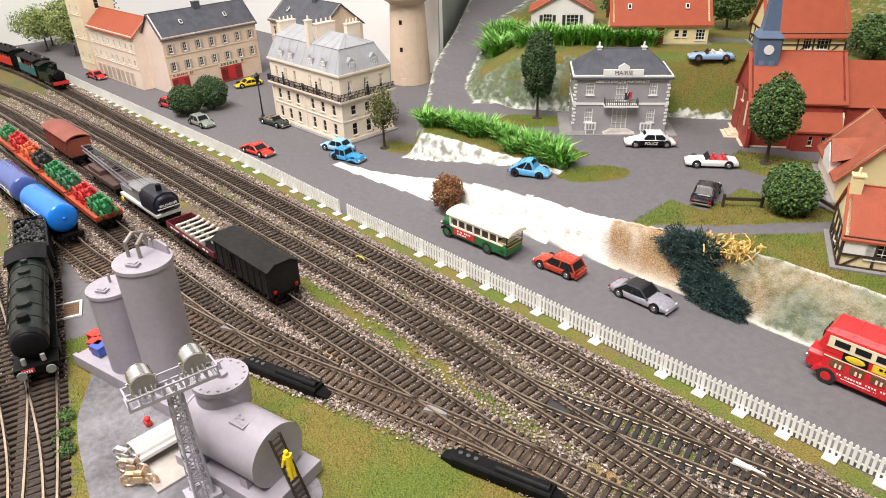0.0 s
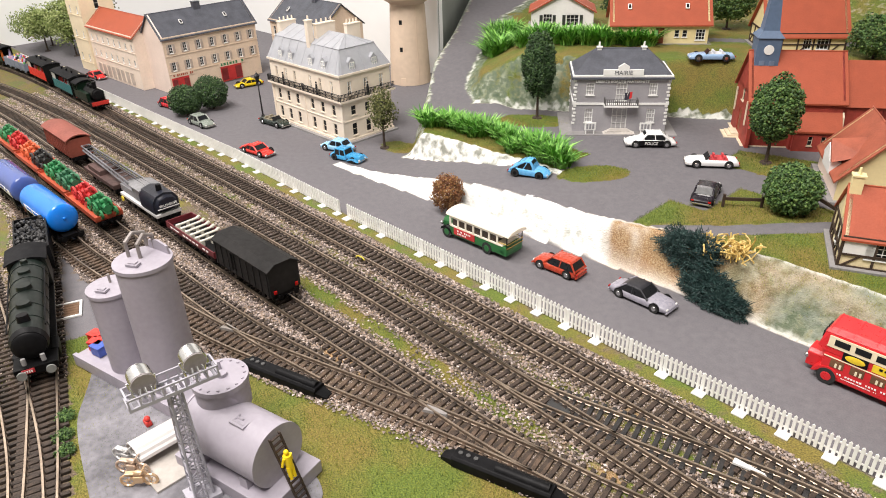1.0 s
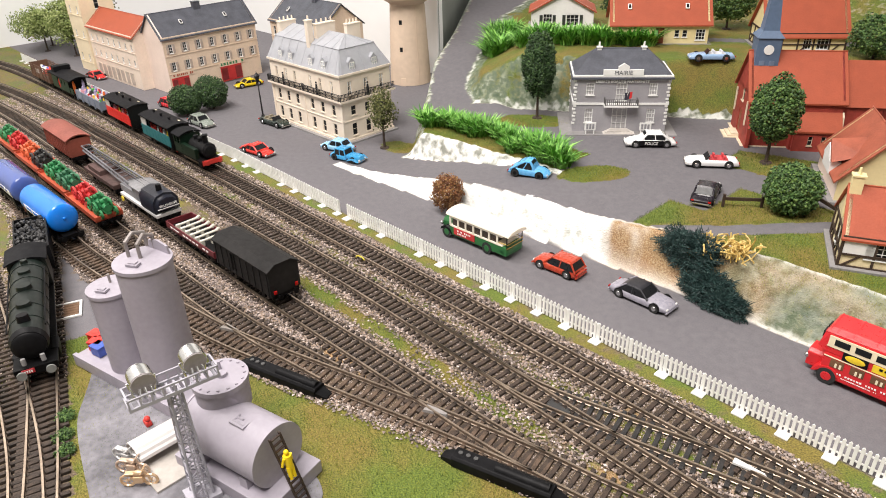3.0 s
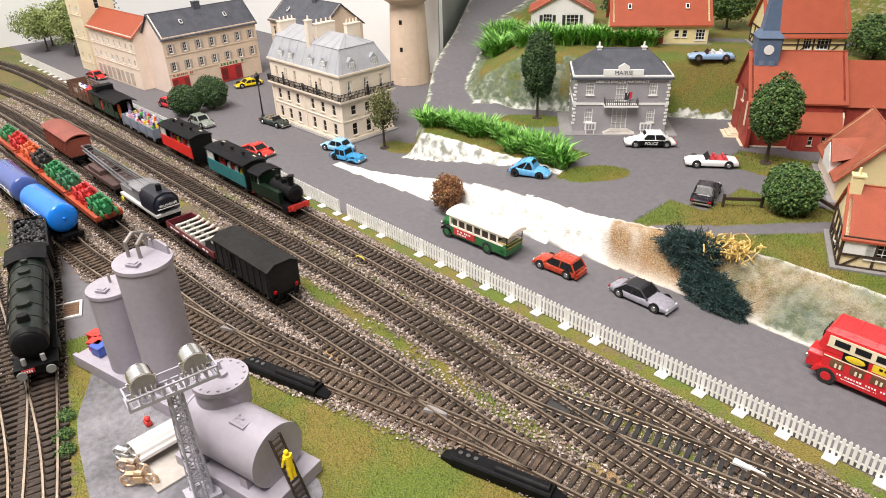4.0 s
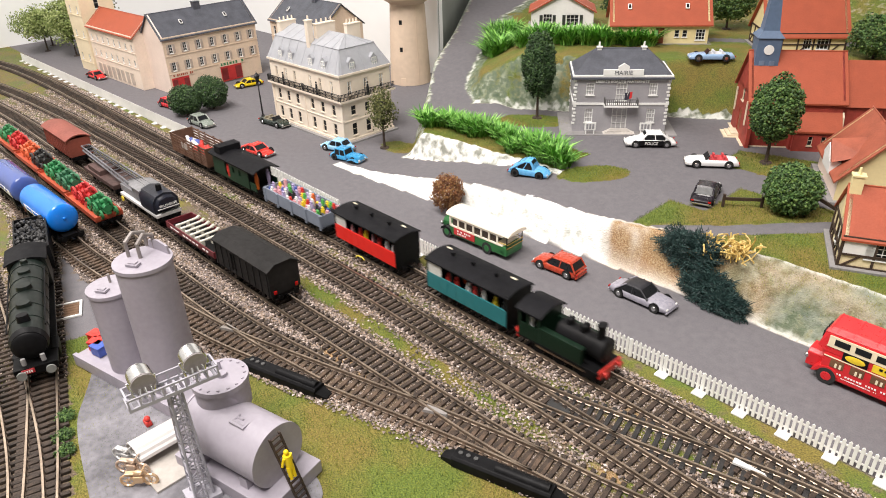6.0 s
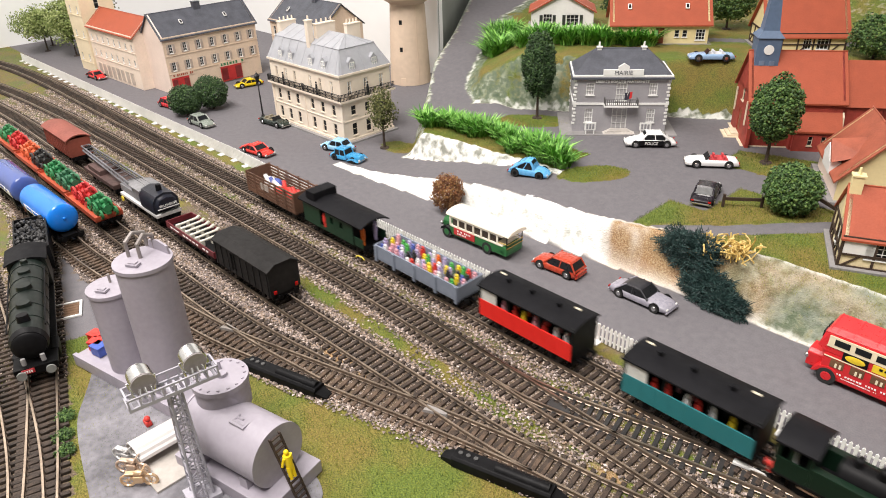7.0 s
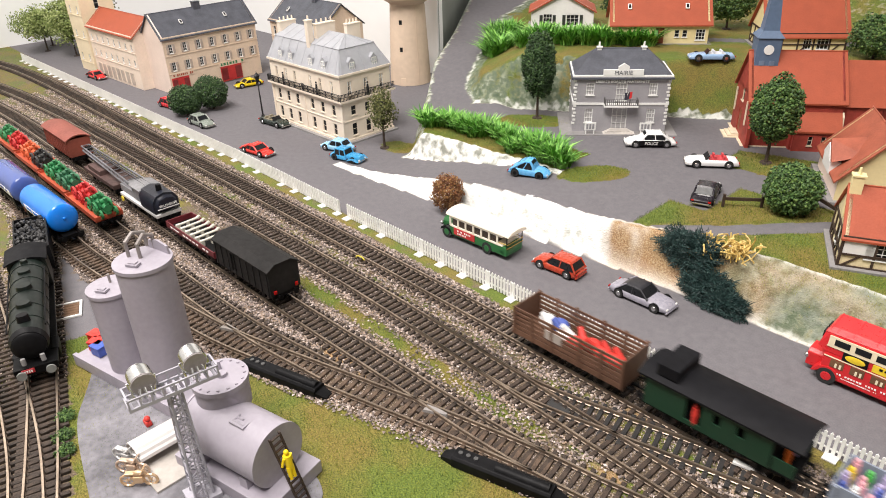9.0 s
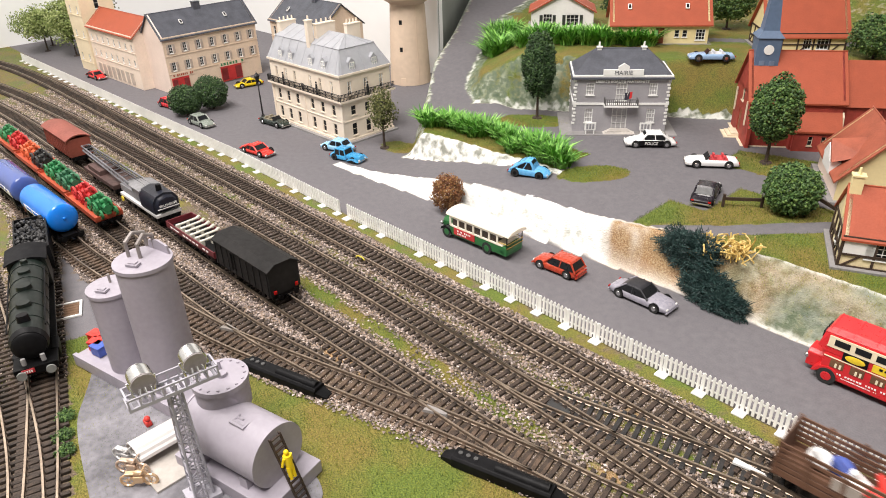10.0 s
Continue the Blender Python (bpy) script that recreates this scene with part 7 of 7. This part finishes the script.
        part("frame", bm, mt, bk)
    for i, (x, y, z, c, rz, nm) in enumerate(((-480, 93, 11.5, (0.62, 0.03, 0.02), 20, "red"), (-470, 90, 11.5, (0.62, 0.03, 0.02), 30, "red"), (-463, 89, 9, (0.05, 0.10, 0.42), 15, "blue"))):
        cr = thing("crate", at(x, y, z - (2.5 if nm == "red" else 0), rz), "small %s plastic crate on the silo plinth" % nm, "crate", "crates")
        bm = B()
        box(bm, (0, 0, 4), (10, 8, 7), bev=0.4)
        part("crate_body", bm, paint("crate_" + nm, c, 0.4), cr)
        bm = B()
        box(bm, (0, 0, 7.8), (10.8, 8.8, 1.2), bev=0.2)
        part("lid", bm, paint("crate_" + nm, c, 0.4), cr)
    rd = thing("seated_doll", at(-376, 85, 1), "tiny red and white painted doll in the yard", "doll")
    bm = B()
    box(bm, (0, 0, 2), (6, 4, 4), bev=1)
    ball(bm, (1, 0, 5.6), 2)
    part("doll_body", bm, paint("doll_red", (0.6, 0.04, 0.03), 0.5), rd)


depot()


def lineside():
    for x0, y0, rz, L in ((-351, 171, 16.5, 80), (-184, 212, 17, 78)):
        p = thing("point_motor", at(x0, y0, 0.5, rz), "long black plastic point motor beside the track", "point motor", "point motors")
        bm = B()
        prism(bm, [(-5.5, 0), (5.5, 0), (5.5, 6), (4, 7.5), (-4, 7.5), (-5.5, 6)], -L / 2 + 8, L / 2 - 8, "x", bev=0.4)
        part("housing", bm, BLACK, p)
        for s in (-1, 1):
            bm = B()
            hull(bm, [(s * (L / 2 - 9), y, z) for y, z in ((-5, 0), (5, 0), (5, 5), (-5, 5))] + [(s * L / 2, y, z) for y, z in ((-3, 0), (3, 0), (3, 2.5), (-3, 2.5))])
            part("end_ramp", bm, BLACK, p)
        bm = B()
        rod(bm, (-4, 0, 6.5), (L / 2 - 10, 0, 6.5), 3.4, n=14)
        part("solenoid_cover", bm, BLACK, p, smooth=True)
        for k in range(3):
            bm = B()
            rod(bm, (-L / 2 + 12 + k * 5, 0, 7), (-L / 2 + 12 + k * 5, 0, 8.4), 1.4, n=10)
            part("screw", bm, paint("screw_grey", (0.15, 0.15, 0.15), 0.4, 0.7), p)
    for x, y, rz, c in ((-432, 174, 16, (0.28, 0.26, 0.24)), (-251, 222, 16, (0.32, 0.30, 0.29)), (-196, 279, 8, (0.05, 0.05, 0.05))):
        f = thing("crossing_frog", at(x, y, 2.2, rz), "grey cast rail frog plate in a turnout", "rail frog", "turnout frogs")
        bm = B()
        hull(bm, [(-8, -4, 0), (-8, 4, 0), (9, -1.2, 0), (9, 1.2, 0), (-7, -3.5, 1.8), (-7, 3.5, 1.8), (8.5, -0.8, 2.0), (8.5, 0.8, 2.0)])
        part("frog_plate", bm, paint("frog_%d" % int(c[0] * 100), c, 0.5, 0.3), f)
    f = thing("white_marker", at(-87.1, 314.4, TOP - 1, 8) @ Matrix.Diagonal((0.62, 0.62, 1, 1)), "white plastic wedge lying between the rails", "marker")
    bm = B()
    hull(bm, [(-14, -3, 0), (-14, 4, 0), (16, -0.8, 0), (16, 0.8, 0), (-14, -3, 1.6), (-14, 4, 1.6), (14, -0.5, 1.4), (14, 0.5, 1.4)])
    part("wedge", bm, WHITE, f)
    f = thing("wire_clip", at(-445, 311, 2, 10), "small bent yellow wire beside the rail", "wire")
    bm = B()
    for a in range(6):
        p, q = radians(a * 30), radians(a * 30 + 30)
        rod(bm, (5 * math.cos(p), 0, 1 + 2.6 * math.sin(p)), (5 * math.cos(q), 0, 1 + 2.6 * math.sin(q)), 0.6, n=6)
    part("wire_loop", bm, paint("wire_yellow", (0.75, 0.62, 0.05), 0.4), f)
    # inspection hatch in the shed road
    f = thing("pit_hatch", at(-556, 93, 0.2, -20), "brown planked hatch with a white frame in the shed yard", "hatch")
    for k in range(5):
        bm = B()
        box(bm, (-8 + k * 4, 0, 0.6), (3.6, 18, 1.2), bev=0.2)
        part("plank", bm, paint("plank_brown", (0.16, 0.09, 0.05), 0.7, vary=0.2), f)
    for c, s in (((0, -10.5, 0.8), (25, 2, 1.6)), ((0, 10.5, 0.8), (25, 2, 1.6)), ((-11.5, 0, 0.8), (2, 20, 1.6)), ((11.5, 0, 0.8), (2, 20, 1.6))):
        bm = B()
        box(bm, c, s, bev=0.2)
        part("frame_bar", bm, WHITE, f)
    # street lamp by the hotel
    l = thing("street_lamp", at(-887, 474, 0.5), "black cast-iron street lamp with lantern", "street lamp")
    bm = B()
    rod(bm, (0, 0, 0), (0, 0, 4), 3.2, 2.0, 12)
    rod(bm, (0, 0, 4), (0, 0, 52), 1.3, 0.8, 10)
    rod(bm, (-4, 0, 48), (4, 0, 48), 0.5, n=6)
    part("post", bm, IRON, l)
    bm = B()
    rod(bm, (0, 0, 52), (0, 0, 61), 2.0, 4.2, 6)
    ln = part("lantern", bm, GLASS, l)
    bm = B()
    rod(bm, (0, 0, 61), (0, 0, 65), 5.0, 0.8, 6)
    rod(bm, (0, 0, 65), (0, 0, 68), 0.6, 0.2, 6)
    part("hood", bm, IRON, ln)
    # brown rail fence by the round bush
    for x0, y0, x1, y1 in ((-232, 562, -206, 582), (-172, 612, -150, 598)):
        z = road_z(x0, y0)
        L = math.hypot(x1 - x0, y1 - y0)
        f = thing("rail_fence", at(x0, y0, z, math.degrees(math.atan2(y1 - y0, x1 - x0))), "low dark brown wooden rail fence beside the lawn", "fence", "lawn fences")
        for i in range(2):
            bm = B()
            box(bm, (i * L, 0, 6), (2.4, 2.4, 13), bev=0.3)
            part("post", bm, TIMBER, f)
        bm = B()
        box(bm, (L / 2, 0, 8), (L, 1.6, 3), bev=0.2)
        part("rail", bm, TIMBER, f)


lineside()


# ---- plants ----
def leafy(name, c0, c1, c2):
    m = bpy.data.materials.new(name)
    m.use_nodes = True
    n, l = m.node_tree.nodes, m.node_tree.links
    g, r, b = n.new("ShaderNodeNewGeometry"), n.new("ShaderNodeValToRGB"), n["Principled BSDF"]
    r.color_ramp.elements.new(0.5)
    for el, p, c in zip(r.color_ramp.elements, (0, 0.55, 1), (c0, c1, c2)):
        el.position, el.color = p, (*c, 1)
    l.new(g.outputs["Random Per Island"], r.inputs[0])
    l.new(r.outputs[0], b.inputs["Base Color"])
    b.inputs["Roughness"].default_value = 0.6
    b.inputs["Subsurface Weight"].default_value = 0.0
    return m


def raw(name, V, F, material, parent, label=""):
    me = bpy.data.meshes.new(name)
    me.from_pydata([(v[0] * K, v[1] * K, v[2] * K) for v in V], [], F)
    me.materials.append(material)
    ob = new(name, me)
    ob.parent = parent
    if label:
        ob["label"] = label
    return ob


def leaf_mass(rnd, n, shape, size, flat=0.0):
    """Many small folded leaves; shape() gives a place and an outward way."""
    V, F = [], []
    for _ in range(n):
        p, out = shape(rnd)
        s = 0.62 * size * rnd.uniform(0.6, 1.3)
        d = (out + Vector((rnd.gauss(0, 0.6), rnd.gauss(0, 0.6), rnd.gauss(0, 0.5)))).normalized()
        a = d.cross(Vector((rnd.gauss(0, 1), rnd.gauss(0, 1), rnd.gauss(0, 1)))).normalized()
        b = d.cross(a)
        k = len(V)
        V += [p - a * s * 0.5, p + b * s * 0.45 + d * s * 0.15, p + a * s * 0.5 + d * s * 0.1, p - b * s * 0.45 + d * s * 0.15, p + d * s * 0.45]
        F += [(k, k + 1, k + 4), (k + 1, k + 2, k + 4), (k + 2, k + 3, k + 4), (k + 3, k, k + 4)]
    return V, F


def crown_shape(cz, rx, rz, lump=0.25, seed=0, core=0.55):
    def f(rnd):
        d = Vector((rnd.gauss(0, 1), rnd.gauss(0, 1), rnd.gauss(0, 1))).normalized()
        k = 1 + lump * noise.noise((d.x * 2.6 + seed, d.y * 2.6, d.z * 2.6)) + 0.12 * noise.noise((d.x * 7, d.y * 7 + seed, d.z * 7))
        q = rnd.uniform(core, 1.0) ** 0.5
        return Vector((d.x * rx * k * q, d.y * rx * k * q, cz + d.z * rz * k * q)), d
    return f


def spike_mass(rnd, n, shape, size):
    """Fine three-sided threads standing out of a mass."""
    V, F = [], []
    for _ in range(n):
        p, out = shape(rnd)
        d = (out * 0.7 + Vector((rnd.gauss(0, 0.7), rnd.gauss(0, 0.7), rnd.gauss(0, 0.6)))).normalized()
        a = d.cross(Vector((rnd.gauss(0, 1), rnd.gauss(0, 1), rnd.gauss(0, 1)))).normalized()
        b, L, w = d.cross(a), size * rnd.uniform(0.6, 1.5), 0.42
        bend = a * L * rnd.uniform(-0.3, 0.3)
        k = len(V)
        V += [p + a * w, p - a * w * 0.5 + b * w * 0.87, p - a * w * 0.5 - b * w * 0.87, p + d * L * 0.6 + bend * 0.4 + a * w * 0.8, p + d * L * 0.6 + bend * 0.4 - a * w * 0.8, p + d * L + bend]
        F += [(k, k + 1, k + 3), (k + 1, k + 4, k + 3), (k + 1, k + 2, k + 4), (k + 2, k, k + 3), (k + 2, k + 3, k + 4), (k + 3, k + 4, k + 5)]
    return V, F


LEAF = leafy("tree_leaf", (0.020, 0.050, 0.012), (0.055, 0.125, 0.025), (0.15, 0.24, 0.06))
DARKLEAF = leafy("dark_leaf", (0.012, 0.030, 0.010), (0.030, 0.075, 0.018), (0.075, 0.14, 0.04))
OLIVE = leafy("olive_leaf", (0.05, 0.06, 0.015), (0.11, 0.12, 0.03), (0.20, 0.21, 0.07))
RUST = leafy("rust_leaf", (0.10, 0.035, 0.015), (0.24, 0.09, 0.03), (0.34, 0.20, 0.07))
BLUEDARK = leafy("lichen_dark", (0.006, 0.020, 0.020), (0.016, 0.045, 0.042), (0.04, 0.085, 0.075))
STRAW = leafy("lichen_straw", (0.45, 0.30, 0.07), (0.68, 0.48, 0.15), (0.80, 0.62, 0.26))
BLADE = leafy("blade_green", (0.03, 0.12, 0.015), (0.13, 0.36, 0.04), (0.36, 0.66, 0.16))
SPRING = leafy("spring_leaf", (0.12, 0.17, 0.04), (0.25, 0.32, 0.09), (0.45, 0.50, 0.22))
BARK = paint("bark", (0.06, 0.04, 0.03), 0.8, vary=0.3, grain=500, bump=0.5)


def tree(x, y, z, h, crown_r, crown_from, leaf, label, n=1500, size=4.2, lump=0.25, name="tree", seed=0, core=0.45, limbs=7):
    t = thing(name, at(x, y, z), label, "tree" if name == "tree" else "bush")
    rnd = random.Random(seed * 31 + int(h))
    cz, rz = (crown_from + h) / 2, (h - crown_from) / 2
    bm = B()
    rod(bm, (0, 0, -1.5), (0, 0, crown_from + 2), 1.9, 1.4, 9)
    rod(bm, (0, 0, crown_from), (0, 0, cz + rz * 0.6), 1.4, 0.4, 7)
    if name == "tree":
        rod(bm, (0, 0, -1), (0, 0, 1.4), 7, 5.4, 14)
    for k in range(limbs):
        a, zz = rnd.uniform(0, 6.28), rnd.uniform(crown_from, cz + rz * 0.4)
        rod(bm, (0, 0, zz), (crown_r * 0.7 * math.cos(a), crown_r * 0.7 * math.sin(a), zz + rz * 0.4), 0.7, 0.2, 5)
    part("trunk", bm, BARK, t)
    V, F = leaf_mass(rnd, int(2.3 * n), crown_shape(cz, crown_r, rz, lump, seed, core), size)
    raw("crown", V, F, leaf, t)
    return t


def gz(x, y):
    return ground_z(x, y)


def blade_clump(seed, r=16, h=23, n=120):
    """A tuft of long curved blades."""
    rnd = random.Random(seed)
    V, F = [], []
    for _ in range(n):
        a, q = rnd.uniform(0, 6.28), r * 0.55 * rnd.random() ** 0.5
        x, y = q * math.cos(a), q * math.sin(a)
        b = a + rnd.gauss(0, 0.7)
        L, out = h * rnd.uniform(0.55, 1.1), rnd.uniform(0.3, 1.25)
        w = rnd.uniform(0.8, 1.6)
        nx, ny = -math.sin(b) * w, math.cos(b) * w
        k = len(V)
        for i in range(4):
            t = i / 3
            d = L * out * t * t * 0.8
            px, py, pz = x + math.cos(b) * d, y + math.sin(b) * d, L * (t - 0.28 * out * t * t)
            u = (0.5, 1.0, 0.8, 0.06)[i]
            V += [Vector((px + nx * u, py + ny * u, pz)), Vector((px - nx * u, py - ny * u, pz))]
        F += [(k + 2 * i, k + 2 * i + 1, k + 2 * i + 3, k + 2 * i + 2) for i in range(3)]
    return V, F


def hedges():
    base = []
    for s in range(4):
        V, F = blade_clump(s)
        me = bpy.data.meshes.new("grass_tuft")
        me.from_pydata([(v.x * K, v.y * K, v.z * K) for v in V], [], F)
        me.materials.append(BLADE)
        base.append(me)
    rnd = random.Random(12)

    def row(a, b, n, spread, scale, label):
        hd = thing("hedge", at(0, 0), label, "hedge", "long-bladed hedges")
        for i in range(n):
            t = (i + 0.5) / n
            x, y = a[0] + (b[0] - a[0]) * t + rnd.gauss(0, spread), a[1] + (b[1] - a[1]) * t + rnd.gauss(0, spread)
            s = scale * rnd.uniform(0.8, 1.15)
            m = at(x, y, gz(x, y) - 1, rnd.uniform(0, 360)) @ Matrix.Diagonal((s, s, s, 1))
            piece("grass_tuft", base[i % 4], hd, m)
    row((-606, 545), (-508, 562), 17, 7, 1.0, "bright green long-bladed plastic hedge above the rock bank")
    row((-494, 557), (-395, 550), 18, 7, 1.05, "dense green plastic hedge along the upper road")
    row((-682, 757), (-742, 838), 18, 9, 1.3, "tall tuft of bright green plastic grass on the hill")
    row((-618, 745), (-492, 832), 30, 7, 1.15, "row of green plastic hedge below the hill houses")


hedges()


def planting():
    tree(-517, 648, gz(-517, 648), 104, 20, 26, DARKLEAF, "tall dark green oval model tree beside the town hall", 2600, 4.6, 0.18, seed=1)
    tree(-249, 689, gz(-249, 689), 88, 24, 24, LEAF, "full dark green model tree in front of the church", 2600, 5.0, 0.15, seed=2)
    tree(-184, 584, gz(-184, 584) - 2, 46, 23, 2, LEAF, "large round dark green bush on the lawn", 2600, 4.6, 0.12, name="bush", seed=3)
    tree(-655, 513, gz(-655, 513), 76, 19, 24, OLIVE, "thin olive-leaved model tree beside the hotel", 620, 4.6, 0.5, seed=4, core=0.15, limbs=16)
    tree(-985, 404, 0, 44, 25, 2, DARKLEAF, "round dark green bush by the roadside fence", 2200, 4.4, 0.15, name="bush", seed=5)
    tree(-985, 446, 0, 50, 25, 2, DARKLEAF, "round dark green bush before the shop front", 2000, 4.4, 0.15, name="bush", seed=6)
    tree(-460, 437, 1, 40, 16, 3, RUST, "rust-brown autumn bush at the foot of the white bank", 1500, 3.4, 0.3, name="bush", seed=7)
    tree(-449, 985, gz(-449, 985), 70, 34, 12, LEAF, "leafy model tree behind the hill houses", 2000, 5.5, 0.25, seed=8)
    tree(-585, 925, gz(-585, 925), 60, 28, 8, DARKLEAF, "dark model tree between the hill houses", 1600, 5.0, 0.3, seed=9)
    tree(-240, 930, gz(-240, 930), 50, 30, 4, LEAF, "green bush behind the church roof", 1600, 5.0, 0.3, name="bush", seed=10)
    tree(-128, 748, gz(-128, 748), 80, 22, 20, LEAF, "model tree beside the church chancel", 1600, 5.0, 0.2, seed=11)
    for i, (x, y, h, r) in enumerate(((-1580, 470, 150, 46), (-1640, 405, 90, 50), (-1540, 430, 110, 42), (-1490, 470, 140, 38), (-1690, 430, 70, 40))):
        tree(x, y, 0, h, r, 26, SPRING if i != 3 else OLIVE, "sparse light green model tree at the end of the layout", 1500, 7, 0.5, seed=20 + i, core=0.1, limbs=18)
    # lichen on the bank
    for x, y, rx, ry, rz, leaf, label, n, sz in ((-216, 476, 28, 15, 19, BLUEDARK, "dark blue-green lichen bush on the bank", 6500, 2.4), (-192, 465, 23, 13, 16, BLUEDARK, "dark blue-green lichen clump hanging over the bank", 7000, 2.4), (-174, 458, 17, 9, 12, BLUEDARK, "dark lichen clump low on the bank", 5500, 2.4)):
        b = thing("lichen_bush", at(x, y, gz(x, y) + 3), label, "bush", "lichen bushes")
        V, F = spike_mass(random.Random(n), n, crown_shape(4, rx * 0.92, rz * 0.92, 0.6, n, 0.15), 1.9 * sz)
        V = [Vector((v.x, v.y * ry / rx, v.z)) for v in V]
        raw("lichen_mass", V, F, leaf, b)
    for k, (x, y) in enumerate(((-422, 49), (-404, 42), (-389, 39))):
        b = thing("verge_plant", at(x, y, 1), "low dark green leafy plant on the shed verge", "plant", "verge plants")
        V, F = leaf_mass(random.Random(70 + k), 600, crown_shape(1.5, 6, 3, 0.5, k, 0.2), 2.2)
        raw("foliage", V, F, LEAF, b)
    rnd = random.Random(5)
    b = thing("lichen_bush", at(-190, 487, gz(-190, 487) + 1), "straw-yellow branching lichen on the bank edge", "bush", "lichen bushes")
    bm = B()
    for k in range(90):
        p = Vector((rnd.gauss(0, 9), rnd.gauss(0, 6), 0))
        d = Vector((rnd.gauss(0, 0.7), rnd.gauss(0, 0.7), 1)).normalized()
        for j in range(5):
            q = p + d * rnd.uniform(2.5, 4.5)
            rod(bm, p, q, 0.65, 0.5, 5)
            p, d = q, (d + Vector((rnd.gauss(0, 0.7), rnd.gauss(0, 0.7), rnd.gauss(-0.1, 0.5)))).normalized()
    part("lichen_mass", bm, STRAW, b)


planting()


# ---- what moves: the train runs along the rear main line ----
def motions():
    line = spline([*LINES["main_rear"], (800, 323)], 2.0)
    run = [0.0]
    for a, b in zip(line, line[1:]):
        run.append(run[-1] + math.hypot(b[0] - a[0], b[1] - a[1]))
    xs = [p[0] for p in line]

    def s_of_x(x):
        i = min(range(len(xs)), key=lambda k: abs(xs[k] - x))
        return run[i] + (x - xs[i])

    def spot(s):
        if s < 0:
            p = line[0]
            return p[0] + s * math.cos(p[2]), p[1] + s * math.sin(p[2])
        i = min(len(run) - 2, int(np.searchsorted(run, s)) - 1 if s > 0 else 0)
        i = max(0, i)
        t = (s - run[i]) / (run[i + 1] - run[i])
        return line[i][0] + (line[i + 1][0] - line[i][0]) * t, line[i][1] + (line[i + 1][1] - line[i][1]) * t

    nose = [(0.0, -1270), (1.0, -1095), (2.5, -830), (4.0, -557), (5.0, -370), (5.5, -277), (7.0, -4), (8.0, 182), (9.0, 369), (10.0, 555)]
    ts, ps = [a for a, _ in nose], [s_of_x(min(b, 700)) for _, b in nose]
    for wagon, off in TRAIN:
        rows = []
        for k in range(21):
            t = k * 0.5
            i = max(j for j in range(len(ts) - 1) if ts[j] <= t)
            # smooth speed through the timed places
            d = [(ps[j + 1] - ps[j]) / (ts[j + 1] - ts[j]) for j in range(len(ts) - 1)]
            v = [d[0]] + [(d[j] + d[j - 1]) / 2 for j in range(1, len(d))] + [d[-1]]
            h = ts[i + 1] - ts[i]
            u = (t - ts[i]) / h
            s = (2 * u ** 3 - 3 * u * u + 1) * ps[i] + (u ** 3 - 2 * u * u + u) * h * v[i] + (3 * u * u - 2 * u ** 3) * ps[i + 1] + (u ** 3 - u * u) * h * v[i + 1]
            s += off
            x0, y0 = spot(s - 34)
            x1, y1 = spot(s + 34)
            rows.append((t, at((x0 + x1) / 2, (y0 + y1) / 2, TOP, math.degrees(math.atan2(y1 - y0, x1 - x0)))))
        walk(wagon, rows)


motions()
